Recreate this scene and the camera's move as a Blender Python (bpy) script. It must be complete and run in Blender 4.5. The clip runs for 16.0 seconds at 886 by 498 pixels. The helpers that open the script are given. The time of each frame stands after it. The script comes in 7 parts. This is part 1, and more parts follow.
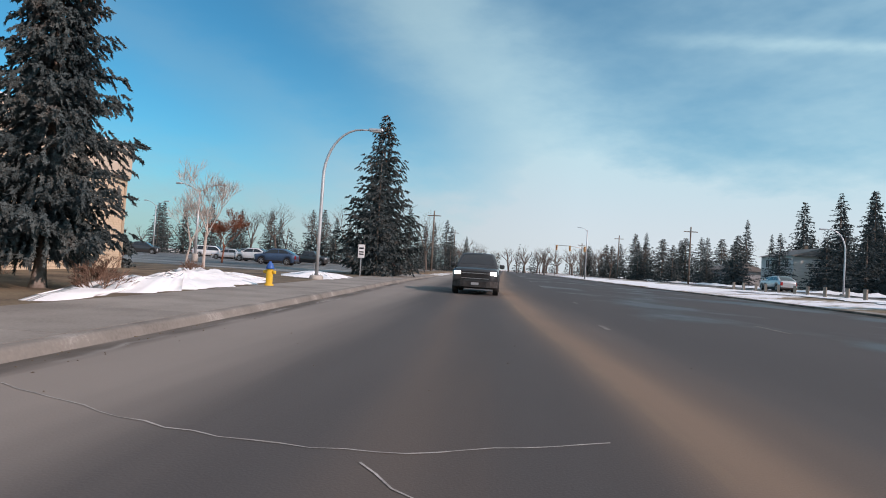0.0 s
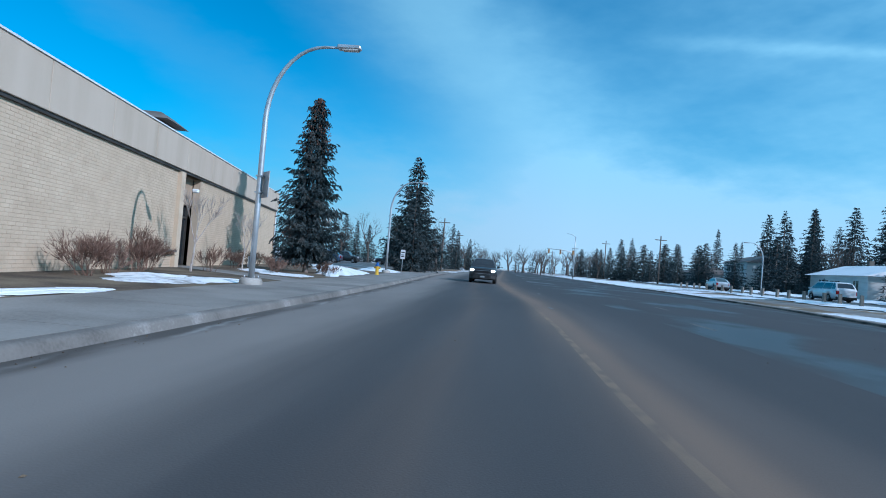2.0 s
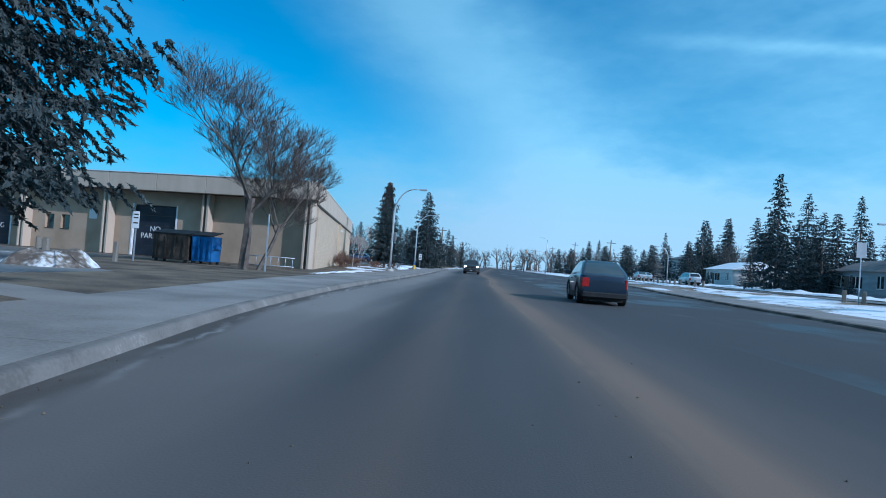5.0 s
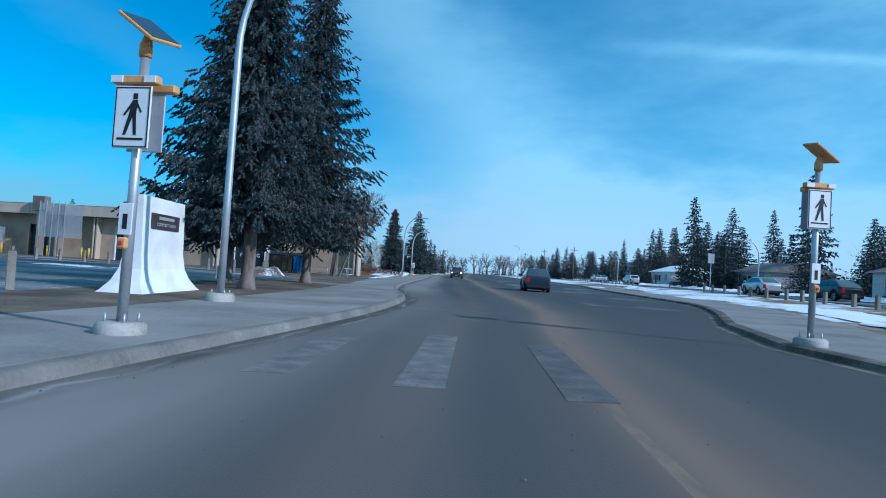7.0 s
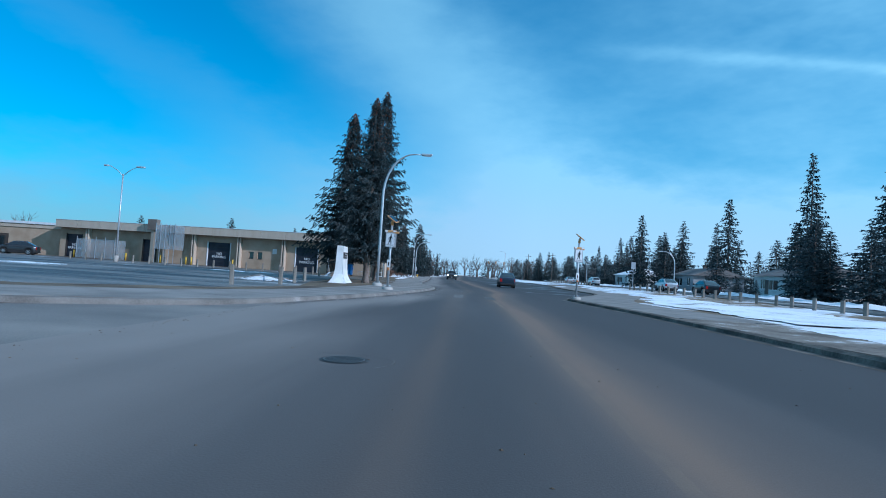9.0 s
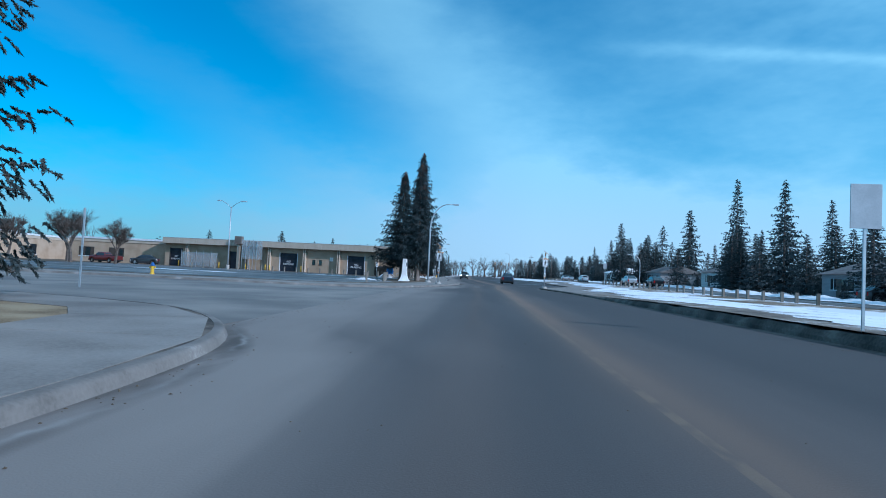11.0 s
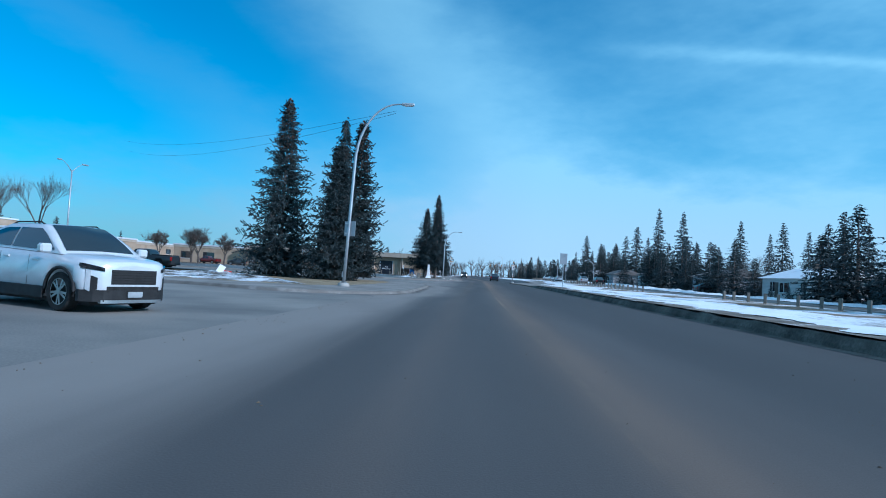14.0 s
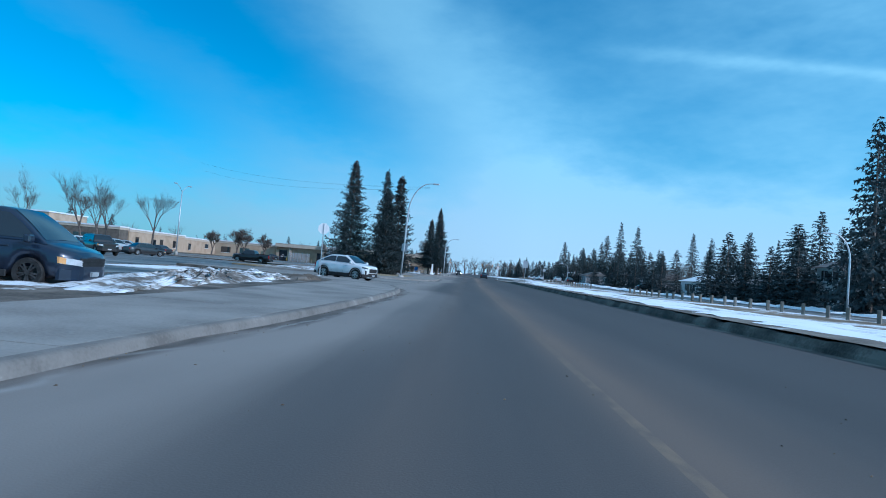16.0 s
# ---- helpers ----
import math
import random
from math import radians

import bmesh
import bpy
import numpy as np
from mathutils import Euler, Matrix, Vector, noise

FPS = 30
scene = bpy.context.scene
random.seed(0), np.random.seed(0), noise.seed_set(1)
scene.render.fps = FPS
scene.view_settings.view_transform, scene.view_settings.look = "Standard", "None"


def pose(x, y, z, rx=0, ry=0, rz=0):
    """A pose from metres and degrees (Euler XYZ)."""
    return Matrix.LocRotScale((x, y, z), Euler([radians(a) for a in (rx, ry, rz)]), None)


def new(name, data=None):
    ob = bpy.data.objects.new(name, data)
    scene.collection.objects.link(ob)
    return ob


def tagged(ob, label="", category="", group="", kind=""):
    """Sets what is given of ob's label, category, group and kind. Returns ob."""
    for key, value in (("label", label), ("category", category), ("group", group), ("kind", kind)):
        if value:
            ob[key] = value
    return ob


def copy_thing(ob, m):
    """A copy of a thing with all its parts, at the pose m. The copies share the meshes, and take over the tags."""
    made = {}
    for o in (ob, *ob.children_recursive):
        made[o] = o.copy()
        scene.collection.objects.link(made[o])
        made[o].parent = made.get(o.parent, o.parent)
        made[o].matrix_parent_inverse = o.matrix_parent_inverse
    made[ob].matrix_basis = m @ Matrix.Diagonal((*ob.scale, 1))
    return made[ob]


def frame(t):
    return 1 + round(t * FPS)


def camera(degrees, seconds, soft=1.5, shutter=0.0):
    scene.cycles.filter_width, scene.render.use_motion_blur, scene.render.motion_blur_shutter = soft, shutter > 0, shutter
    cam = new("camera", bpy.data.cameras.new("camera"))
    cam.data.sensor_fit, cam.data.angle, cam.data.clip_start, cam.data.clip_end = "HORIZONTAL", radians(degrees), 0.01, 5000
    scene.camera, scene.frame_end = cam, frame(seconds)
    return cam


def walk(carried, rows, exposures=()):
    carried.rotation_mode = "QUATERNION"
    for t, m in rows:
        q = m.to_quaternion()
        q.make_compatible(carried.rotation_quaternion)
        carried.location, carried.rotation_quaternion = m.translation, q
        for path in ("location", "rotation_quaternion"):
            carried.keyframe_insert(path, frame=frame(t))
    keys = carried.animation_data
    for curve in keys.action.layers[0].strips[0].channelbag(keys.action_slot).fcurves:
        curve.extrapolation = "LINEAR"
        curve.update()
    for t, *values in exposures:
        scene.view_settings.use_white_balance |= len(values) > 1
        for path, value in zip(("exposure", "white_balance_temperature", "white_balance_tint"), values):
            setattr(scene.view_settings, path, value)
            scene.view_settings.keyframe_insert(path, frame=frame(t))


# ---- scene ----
cam = camera(74.00, 16.0, soft=1.0)
# seconds, x, y, z, yaw, pitch, roll
PATH = [
    (0, 0.000, 0.000, 1.150, 5.963, 1.618, -3.663),
    (0.5, 0.046, -4.561, 1.154, 6.139, 1.527, -3.626),
    (1, 0.060, -9.047, 1.149, 6.137, 1.924, -4.187),
    (1.5, 0.203, -13.349, 1.148, 6.196, 1.696, -4.507),
    (2, 0.399, -18.037, 1.151, 6.036, 1.472, -4.711),
    (2.5, 0.601, -22.811, 1.150, 5.967, 1.984, -4.792),
    (3, 0.819, -27.618, 1.154, 5.628, 1.462, -4.693),
    (3.2, 0.936, -29.565, 1.155, 5.568, 1.387, -4.286),
    (5.3, 2.022, -53.136, 1.142, 5.003, 1.362, -4.441),
    (5.5, 1.992, -55.079, 1.149, 4.650, 2.067, -4.445),
    (6, 1.769, -59.927, 1.153, 4.235, 1.776, -4.679),
    (6.5, 1.516, -64.828, 1.148, 3.511, 1.714, -4.290),
    (7, 1.368, -69.858, 1.120, 2.879, 2.099, -3.551),
    (7.5, 1.311, -75.471, 1.136, 2.728, 2.101, -2.742),
    (8, 1.242, -81.220, 1.157, 2.956, 1.804, -3.758),
    (8.5, 1.195, -87.235, 1.156, 2.218, 2.661, -4.014),
    (9, 1.092, -93.434, 1.155, 1.955, 2.383, -3.679),
    (9.2, 1.021, -95.952, 1.153, 1.814, 2.539, -3.439),
    (11.3, 0.217, -123.036, 1.150, 2.740, 2.281, -2.854),
    (11.5, 0.221, -125.715, 1.149, 2.764, 2.169, -3.499),
    (12, 0.294, -132.482, 1.150, 2.567, 2.418, -4.062),
    (12.5, 0.394, -139.266, 1.145, 2.471, 2.651, -3.206),
    (13, 0.478, -146.036, 1.158, 2.559, 2.386, -3.276),
    (13.5, 0.421, -152.990, 1.151, 2.430, 2.517, -3.397),
    (14, 0.335, -160.226, 1.147, 2.539, 2.349, -3.359),
    (14.5, 0.288, -167.485, 1.149, 2.462, 2.579, -3.546),
    (15, 0.260, -174.867, 1.151, 2.491, 2.526, -3.974),
    (15.5, 0.151, -182.457, 1.147, 2.393, 2.369, -4.517),
    (16, -0.002, -190.102, 1.147, 1.873, 2.140, -4.859),
]
EXPOSURES = [(0.0, 0.27, 7600, 33), (0.5, 0.24, 7500, 32), (1.0, 0.18, 6200, 19), (1.6, 0.12, 5250, 13), (5.5, 0.10, 5060, 12), (9.0, 0.09, 5060, 12), (16.0, 0.10, 5060, 12)]
walk(cam, [(t, pose(x, y, z, 90 + pitch, roll, yaw)) for t, x, y, z, yaw, pitch, roll in PATH], EXPOSURES)

# ---------------------------------------------------------------- light
SUN_TO = Vector((0.79, -0.39, 0.475)).normalized()
sun_data = bpy.data.lights.new("sun", "SUN")
sun_data.energy, sun_data.angle, sun_data.color = 3.2, radians(0.5), (1.0, 0.905, 0.84)
sun = new("sun", sun_data)
sun.matrix_world = SUN_TO.to_track_quat("Z", "Y").to_matrix().to_4x4()


def build_world():
    world = bpy.data.worlds.new("sky")
    scene.world = world
    world.use_nodes = True
    nt = world.node_tree
    nt.nodes.clear()
    N, L = nt.nodes.new, nt.links.new
    out, bg, sky = N("ShaderNodeOutputWorld"), N("ShaderNodeBackground"), N("ShaderNodeTexSky")
    sky.sky_type, sky.sun_disc = "NISHITA", False
    sky.sun_elevation = math.asin(SUN_TO.z)
    sky.sun_rotation = math.atan2(SUN_TO.x, SUN_TO.y)
    sky.air_density, sky.dust_density, sky.ozone_density = 1.0, 0.6, 2.5
    bg.inputs["Strength"].default_value = 0.085
    # thin high cloud: a few broad streaks and a whitish band low over the horizon
    tc, sep = N("ShaderNodeTexCoord"), N("ShaderNodeSeparateXYZ")
    L(tc.outputs["Generated"], sep.inputs[0])

    def math_node(op, a, b=None, clamp=False):
        m = N("ShaderNodeMath")
        m.operation, m.use_clamp = op, clamp
        for i, v in enumerate((a, b)):
            if v is None:
                continue
            if isinstance(v, (int, float)):
                m.inputs[i].default_value = v
            else:
                L(v, m.inputs[i])
        return m.outputs[0]

    def bell(v, centre, width):
        d = math_node("DIVIDE", math_node("SUBTRACT", v, centre), width)
        return math_node("EXPONENT", math_node("MULTIPLY", math_node("MULTIPLY", d, d), -1.0))

    y = math_node("MAXIMUM", sep.outputs[1], 0.05)
    u = math_node("DIVIDE", sep.outputs[0], y)
    v = math_node("DIVIDE", sep.outputs[2], y)
    noise1, noise2 = N("ShaderNodeTexNoise"), N("ShaderNodeTexNoise")
    mp = N("ShaderNodeMapping")
    mp.inputs["Scale"].default_value = (1.3, 1.0, 3.2)
    mp.inputs["Rotation"].default_value = (0, radians(28), 0)
    L(tc.outputs["Generated"], mp.inputs[0])
    for n, s, d in ((noise1, 2.6, 5.0), (noise2, 9.0, 6.0)):
        L(mp.outputs[0], n.inputs["Vector"])
        n.inputs["Scale"].default_value, n.inputs["Detail"].default_value, n.inputs["Roughness"].default_value = s, d, 0.6
    warp = math_node("MULTIPLY", math_node("SUBTRACT", noise2.outputs[0], 0.5), 0.10)
    front = math_node("MULTIPLY", math_node("GREATER_THAN", sep.outputs[1], 0.06), 1.0)
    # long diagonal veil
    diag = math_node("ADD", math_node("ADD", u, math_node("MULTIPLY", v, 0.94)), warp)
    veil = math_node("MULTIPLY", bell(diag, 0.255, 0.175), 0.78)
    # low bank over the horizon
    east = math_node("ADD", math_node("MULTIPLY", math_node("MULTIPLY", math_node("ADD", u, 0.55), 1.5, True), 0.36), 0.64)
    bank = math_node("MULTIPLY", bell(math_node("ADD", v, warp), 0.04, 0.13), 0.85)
    # condensation trail
    trail_v = math_node("ADD", math_node("SUBTRACT", v, math_node("MULTIPLY", u, -0.02)), math_node("MULTIPLY", warp, 0.25))
    trail = math_node("MULTIPLY", bell(trail_v, 0.405, 0.012), math_node("MULTIPLY", math_node("SMOOTH_MIN", math_node("MAXIMUM", math_node("MULTIPLY", math_node("SUBTRACT", u, 0.16), 1.9), 0.0), 1.0), math_node("MULTIPLY", noise1.outputs[0], 1.0)))
    left = math_node("MULTIPLY", bell(math_node("ADD", math_node("ADD", v, math_node("MULTIPLY", u, 0.55)), warp), 0.02, 0.07), 0.22)
    # the sky pales towards the sun's side
    pale = math_node("MULTIPLY", math_node("MULTIPLY", math_node("SUBTRACT", u, -0.05), 1.5, True), math_node("ADD", math_node("MULTIPLY", noise1.outputs[0], 1.1), 0.0))
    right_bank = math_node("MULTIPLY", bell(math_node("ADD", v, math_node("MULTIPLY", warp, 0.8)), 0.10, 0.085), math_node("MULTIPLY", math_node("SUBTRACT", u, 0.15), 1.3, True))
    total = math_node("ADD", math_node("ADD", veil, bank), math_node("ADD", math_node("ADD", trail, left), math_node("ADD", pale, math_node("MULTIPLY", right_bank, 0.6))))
    # out of view overhead, beside and behind, pale cloud is added to whiten shade
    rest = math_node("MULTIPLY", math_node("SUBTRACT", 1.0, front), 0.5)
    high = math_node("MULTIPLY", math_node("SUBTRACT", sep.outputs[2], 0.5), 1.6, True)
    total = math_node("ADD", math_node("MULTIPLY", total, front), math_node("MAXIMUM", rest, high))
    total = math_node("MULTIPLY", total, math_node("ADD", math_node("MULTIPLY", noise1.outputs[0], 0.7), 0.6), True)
    # the added cloud out of view reaches down to the horizon
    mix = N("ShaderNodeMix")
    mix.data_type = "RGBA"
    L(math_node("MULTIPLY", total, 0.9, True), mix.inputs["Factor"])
    deep = N("ShaderNodeMix")
    deep.data_type, deep.blend_type = "RGBA", "MULTIPLY"
    deep.inputs["Factor"].default_value = 1.0
    deep.inputs["B"].default_value = (0.15, 1.16, 1.33, 1)
    L(sky.outputs[0], deep.inputs["A"])
    L(deep.outputs["Result"], mix.inputs["A"])
    # the thin cloud is brightest towards the sun
    shade = N("ShaderNodeMix")
    shade.data_type, shade.blend_type = "RGBA", "MULTIPLY"
    shade.inputs["Factor"].default_value = 1.0
    # whiter low down, and in the added cloud so that shade turns less blue
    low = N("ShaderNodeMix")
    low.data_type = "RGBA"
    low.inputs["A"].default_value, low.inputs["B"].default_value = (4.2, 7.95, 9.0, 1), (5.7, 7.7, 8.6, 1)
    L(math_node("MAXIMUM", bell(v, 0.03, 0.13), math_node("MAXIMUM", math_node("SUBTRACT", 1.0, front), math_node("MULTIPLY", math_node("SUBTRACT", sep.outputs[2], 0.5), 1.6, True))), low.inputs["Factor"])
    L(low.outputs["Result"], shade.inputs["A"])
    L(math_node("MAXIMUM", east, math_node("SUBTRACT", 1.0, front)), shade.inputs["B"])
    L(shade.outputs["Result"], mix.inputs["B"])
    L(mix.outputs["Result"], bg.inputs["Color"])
    L(bg.outputs[0], out.inputs[0])


build_world()

# ---------------------------------------------------------------- materials


def surf(name, cols, scale=3.0, fine=60.0, rough=0.85, bump=0.15, metal=0.0, coord="Object", stretch=None, vary=0.0, detail=6.0, spec=0.3, coat=0.0, edge=(0.35, 0.65)):
    """A surface in two or three colours, mottled at two scales, with fine relief."""
    m = bpy.data.materials.new(name)
    m.use_nodes = True
    nt = m.node_tree
    N, L = nt.nodes.new, nt.links.new
    b = nt.nodes["Principled BSDF"]
    tc = N("ShaderNodeTexCoord")
    vec = tc.outputs[coord]
    if stretch:
        mp = N("ShaderNodeMapping")
        mp.inputs["Scale"].default_value = stretch
        L(vec, mp.inputs[0])
        vec = mp.outputs[0]
    n1, n2 = N("ShaderNodeTexNoise"), N("ShaderNodeTexNoise")
    for n, s, v in ((n1, scale, vec), (n2, fine, tc.outputs[coord])):
        L(v, n.inputs["Vector"])
        n.inputs["Scale"].default_value, n.inputs["Detail"].default_value = s, detail
    add = N("ShaderNodeMath")
    add.operation = "MULTIPLY_ADD"
    L(n2.outputs[0], add.inputs[0])
    add.inputs[1].default_value = 0.35
    sub = N("ShaderNodeMath")
    sub.operation = "SUBTRACT"
    L(n1.outputs[0], sub.inputs[0])
    sub.inputs[1].default_value = 0.175
    L(sub.outputs[0], add.inputs[2])
    ramp = N("ShaderNodeValToRGB")
    els = ramp.color_ramp.elements
    lo, hi = edge
    els[0].position, els[1].position = lo, hi
    els[0].color, els[1].color = (*cols[0], 1), (*cols[-1], 1)
    for i, c in enumerate(cols[1:-1]):
        e = els.new(lo + (hi - lo) * (i + 1) / (len(cols) - 1))
        e.color = (*c, 1)
    L(add.outputs[0], ramp.inputs[0])
    col = ramp.outputs[0]
    if vary:
        oi, hsv = N("ShaderNodeObjectInfo"), N("ShaderNodeHueSaturation")
        ma = N("ShaderNodeMath")
        ma.operation = "MULTIPLY_ADD"
        L(oi.outputs["Random"], ma.inputs[0])
        ma.inputs[1].default_value, ma.inputs[2].default_value = 2 * vary, 1 - vary
        L(ma.outputs[0], hsv.inputs["Value"])
        L(col, hsv.inputs["Color"])
        col = hsv.outputs[0]
    L(col, b.inputs["Base Color"])
    b.inputs["Roughness"].default_value, b.inputs["Metallic"].default_value = rough, metal
    b.inputs["Specular IOR Level"].default_value = spec
    b.inputs["Coat Weight"].default_value = coat
    b.inputs["Coat Roughness"].default_value = 0.08
    if bump:
        bp = N("ShaderNodeBump")
        bp.inputs["Strength"].default_value, bp.inputs["Distance"].default_value = bump, 0.02
        L(add.outputs[0], bp.inputs["Height"])
        L(bp.outputs[0], b.inputs["Normal"])
    return m


def glow(name, col, strength):
    m = bpy.data.materials.new(name)
    m.use_nodes = True
    b = m.node_tree.nodes["Principled BSDF"]
    b.inputs["Base Color"].default_value = (*col, 1)
    b.inputs["Emission Color"].default_value = (*col, 1)
    b.inputs["Emission Strength"].default_value = strength
    return m


M_GROUND = surf("dead_grass_and_snow", [(0.16, 0.12, 0.08), (0.24, 0.19, 0.13), (0.75, 0.78, 0.82)], 0.12, 1.5, 0.95, 0.6, edge=(0.38, 0.56))
M_DIRT = surf("bare_soil", [(0.07, 0.052, 0.038), (0.13, 0.10, 0.07), (0.19, 0.15, 0.10)], 0.6, 14, 0.95, 0.8)
M_GRASS = surf("dead_grass", [(0.16, 0.118, 0.07), (0.27, 0.205, 0.125), (0.36, 0.29, 0.185)], 0.8, 22, 0.95, 0.9)
M_SNOW = surf("old_snow", [(0.42, 0.42, 0.42), (0.78, 0.80, 0.83), (0.86, 0.88, 0.90)], 0.5, 7, 0.6, 0.6, edge=(0.25, 0.45))
M_DIRTY_SNOW = surf("dirty_snow", [(0.10, 0.08, 0.065), (0.20, 0.175, 0.15), (0.55, 0.56, 0.57), (0.74, 0.76, 0.79)], 0.75, 6, 0.75, 0.9, edge=(0.36, 0.62), detail=8.0)
M_FASCIA = surf("exposed_aggregate_panel", [(0.43, 0.352, 0.272), (0.485, 0.402, 0.318), (0.525, 0.44, 0.355)], 0.9, 45, 0.9, 0.2, stretch=(1.3, 1.3, 0.25), edge=(0.25, 0.70))
M_STEEL = surf("galvanised_steel", [(0.42, 0.45, 0.48), (0.55, 0.58, 0.60)], 2, 30, 0.45, 0.05, metal=0.6)
M_BARK = surf("spruce_bark", [(0.07, 0.055, 0.045), (0.16, 0.13, 0.11), (0.22, 0.19, 0.17)], 4, 30, 0.95, 0.9, stretch=(1, 1, 0.3))
M_TWIG = surf("bare_twigs", [(0.075, 0.06, 0.052), (0.15, 0.125, 0.108)], 3, 30, 0.95, 0.2)
M_NEEDLE = surf("spruce_needles", [(0.020, 0.032, 0.036), (0.040, 0.057, 0.061), (0.076, 0.098, 0.100), (0.088, 0.079, 0.070)], 0.9, 9, 0.9, 0.0, vary=0.15, edge=(0.3, 0.7))
M_CONE = surf("spruce_cones", [(0.10, 0.045, 0.03), (0.19, 0.09, 0.055)], 6, 40, 0.85, 0.2)
M_EDGE = surf("gritty_verge", [(0.10, 0.082, 0.066), (0.19, 0.16, 0.13), (0.24, 0.21, 0.175), (0.62, 0.63, 0.64)], 0.55, 8, 0.9, 0.7, edge=(0.34, 0.68))
M_DARK = surf("dark_rubber", [(0.012, 0.012, 0.012), (0.03, 0.03, 0.03)], 8, 60, 0.8, 0.1)
M_ROOF = surf("flat_roof_gravel", [(0.2, 0.19, 0.18), (0.33, 0.32, 0.3)], 1, 20, 0.95, 0.3)


# ---------------------------------------------------------------- mesh helpers


def part(name, bm, material, parent=None, label=""):
    me = bpy.data.meshes.new(name)
    bm.to_mesh(me)
    bm.free()
    if material:
        me.materials.append(material)
    ob = new(name, me)
    if parent:
        ob.parent = parent
    if label:
        ob["label"] = label
    return ob


def part_np(name, verts, faces, material, parent=None, label=""):
    me = bpy.data.meshes.new(name)
    me.from_pydata([tuple(v) for v in verts], [], [tuple(f) for f in faces])
    me.materials.append(material)
    ob = new(name, me)
    if parent:
        ob.parent = parent
    if label:
        ob["label"] = label
    return ob


def empty(name, m):
    e = new(name)
    e.empty_display_size = 0.2
    e.matrix_world = m
    return e


def add_box(bm, x0, y0, z0, x1, y1, z1, bevel=0.0):
    vs = [bm.verts.new(p) for p in ((x0, y0, z0), (x1, y0, z0), (x1, y1, z0), (x0, y1, z0), (x0, y0, z1), (x1, y0, z1), (x1, y1, z1), (x0, y1, z1))]
    fs = [bm.faces.new([vs[i] for i in f]) for f in ((3, 2, 1, 0), (4, 5, 6, 7), (0, 1, 5, 4), (1, 2, 6, 5), (2, 3, 7, 6), (3, 0, 4, 7))]
    if bevel:
        edges = list({e for f in fs for e in f.edges})
        bmesh.ops.bevel(bm, geom=edges, offset=bevel, segments=1, affect="EDGES")
    return vs


def box(x0, y0, z0, x1, y1, z1, bevel=0.0):
    bm = bmesh.new()
    add_box(bm, x0, y0, z0, x1, y1, z1, bevel)
    return bm


def slab(points, z0, z1, bevel=0.0):
    """A flat plate with the given outline, from z0 up to z1."""
    bm = bmesh.new()
    f = bm.faces.new([bm.verts.new((x, y, z1)) for x, y in points])
    if f.normal.z < 0:
        f.normal_flip()
    bm.normal_update()
    if f.normal.z < 0:
        bmesh.ops.reverse_faces(bm, faces=[f])
    r = bmesh.ops.extrude_face_region(bm, geom=[f])
    top_edges = list(f.edges)
    for v in r["geom"]:
        if isinstance(v, bmesh.types.BMVert):
            v.co.z = z0
    bmesh.ops.recalc_face_normals(bm, faces=bm.faces)
    if bevel:
        top = [e for e in bm.edges if all(abs(v.co.z - z1) < 1e-6 for v in e.verts)]
        bmesh.ops.bevel(bm, geom=top, offset=bevel, segments=2, affect="EDGES")
    bmesh.ops.triangulate(bm, faces=[g for g in bm.faces if len(g.verts) > 4])
    return bm


def tube_data(path, radii, sides=8, cap=True):
    """Vertices and faces of a round tube along a path."""
    path = [Vector(p) for p in path]
    verts, faces = [], []
    ref = Vector((0, 0, 1)) if abs((path[-1] - path[0]).normalized().z) < 0.9 else Vector((1, 0, 0))
    for i, p in enumerate(path):
        d = (path[min(i + 1, len(path) - 1)] - path[max(i - 1, 0)]).normalized()
        a = d.cross(ref)
        if a.length < 1e-4:
            a = d.cross(Vector((0, 1, 0)))
        a.normalize()
        b = d.cross(a)
        for k in range(sides):
            w = 2 * math.pi * k / sides
            verts.append(p + radii[i] * (math.cos(w) * a + math.sin(w) * b))
    for i in range(len(path) - 1):
        for k in range(sides):
            k2 = (k + 1) % sides
            faces.append((i * sides + k, i * sides + k2, (i + 1) * sides + k2, (i + 1) * sides + k))
    if cap:
        faces.append(tuple(reversed(range(sides))))
        faces.append(tuple(range(len(verts) - sides, len(verts))))
    return verts, faces


def tube(path, radii, sides=8):
    bm = bmesh.new()
    vs, fs = tube_data(path, radii, sides)
    bv = [bm.verts.new(v) for v in vs]
    for f in fs:
        bm.faces.new([bv[i] for i in f])
    bmesh.ops.recalc_face_normals(bm, faces=bm.faces)
    for f in bm.faces:
        f.smooth = len(f.verts) == 4
    return bm


def lerp_table(table, y):
    ys = [a for a, _ in table]
    return float(np.interp(y, ys, [b for _, b in table]))


# ---------------------------------------------------------------- ground and road

# y and x of the left kerb, the centre line and the right edge of the carriageway
LEFT = [(-260, -4.2), (-184, -3.7), (-180, -3.1), (-168, -2.7), (-162.5, -2.8), (-159.2, -3.3), (-156.8, -4.1), (-133.6, -3.8), (-130.5, -2.9), (-127, -2.7), (-113.5, -2.8),
        (-110.7, -3.2), (-108.3, -4.3), (-76, -4.2), (-72, -3.3), (-68, -2.5), (-64, -2.0), (-59, -1.35), (-55, -0.95), (-49, -0.9), (-45, -1.6), (-40, -2.5), (-32, -3.2), (-24, -3.6),
        (-15, -3.8), (0, -4.3), (14.5, -5.0), (38, -6.4), (60, -7.0), (330, -7.0)]
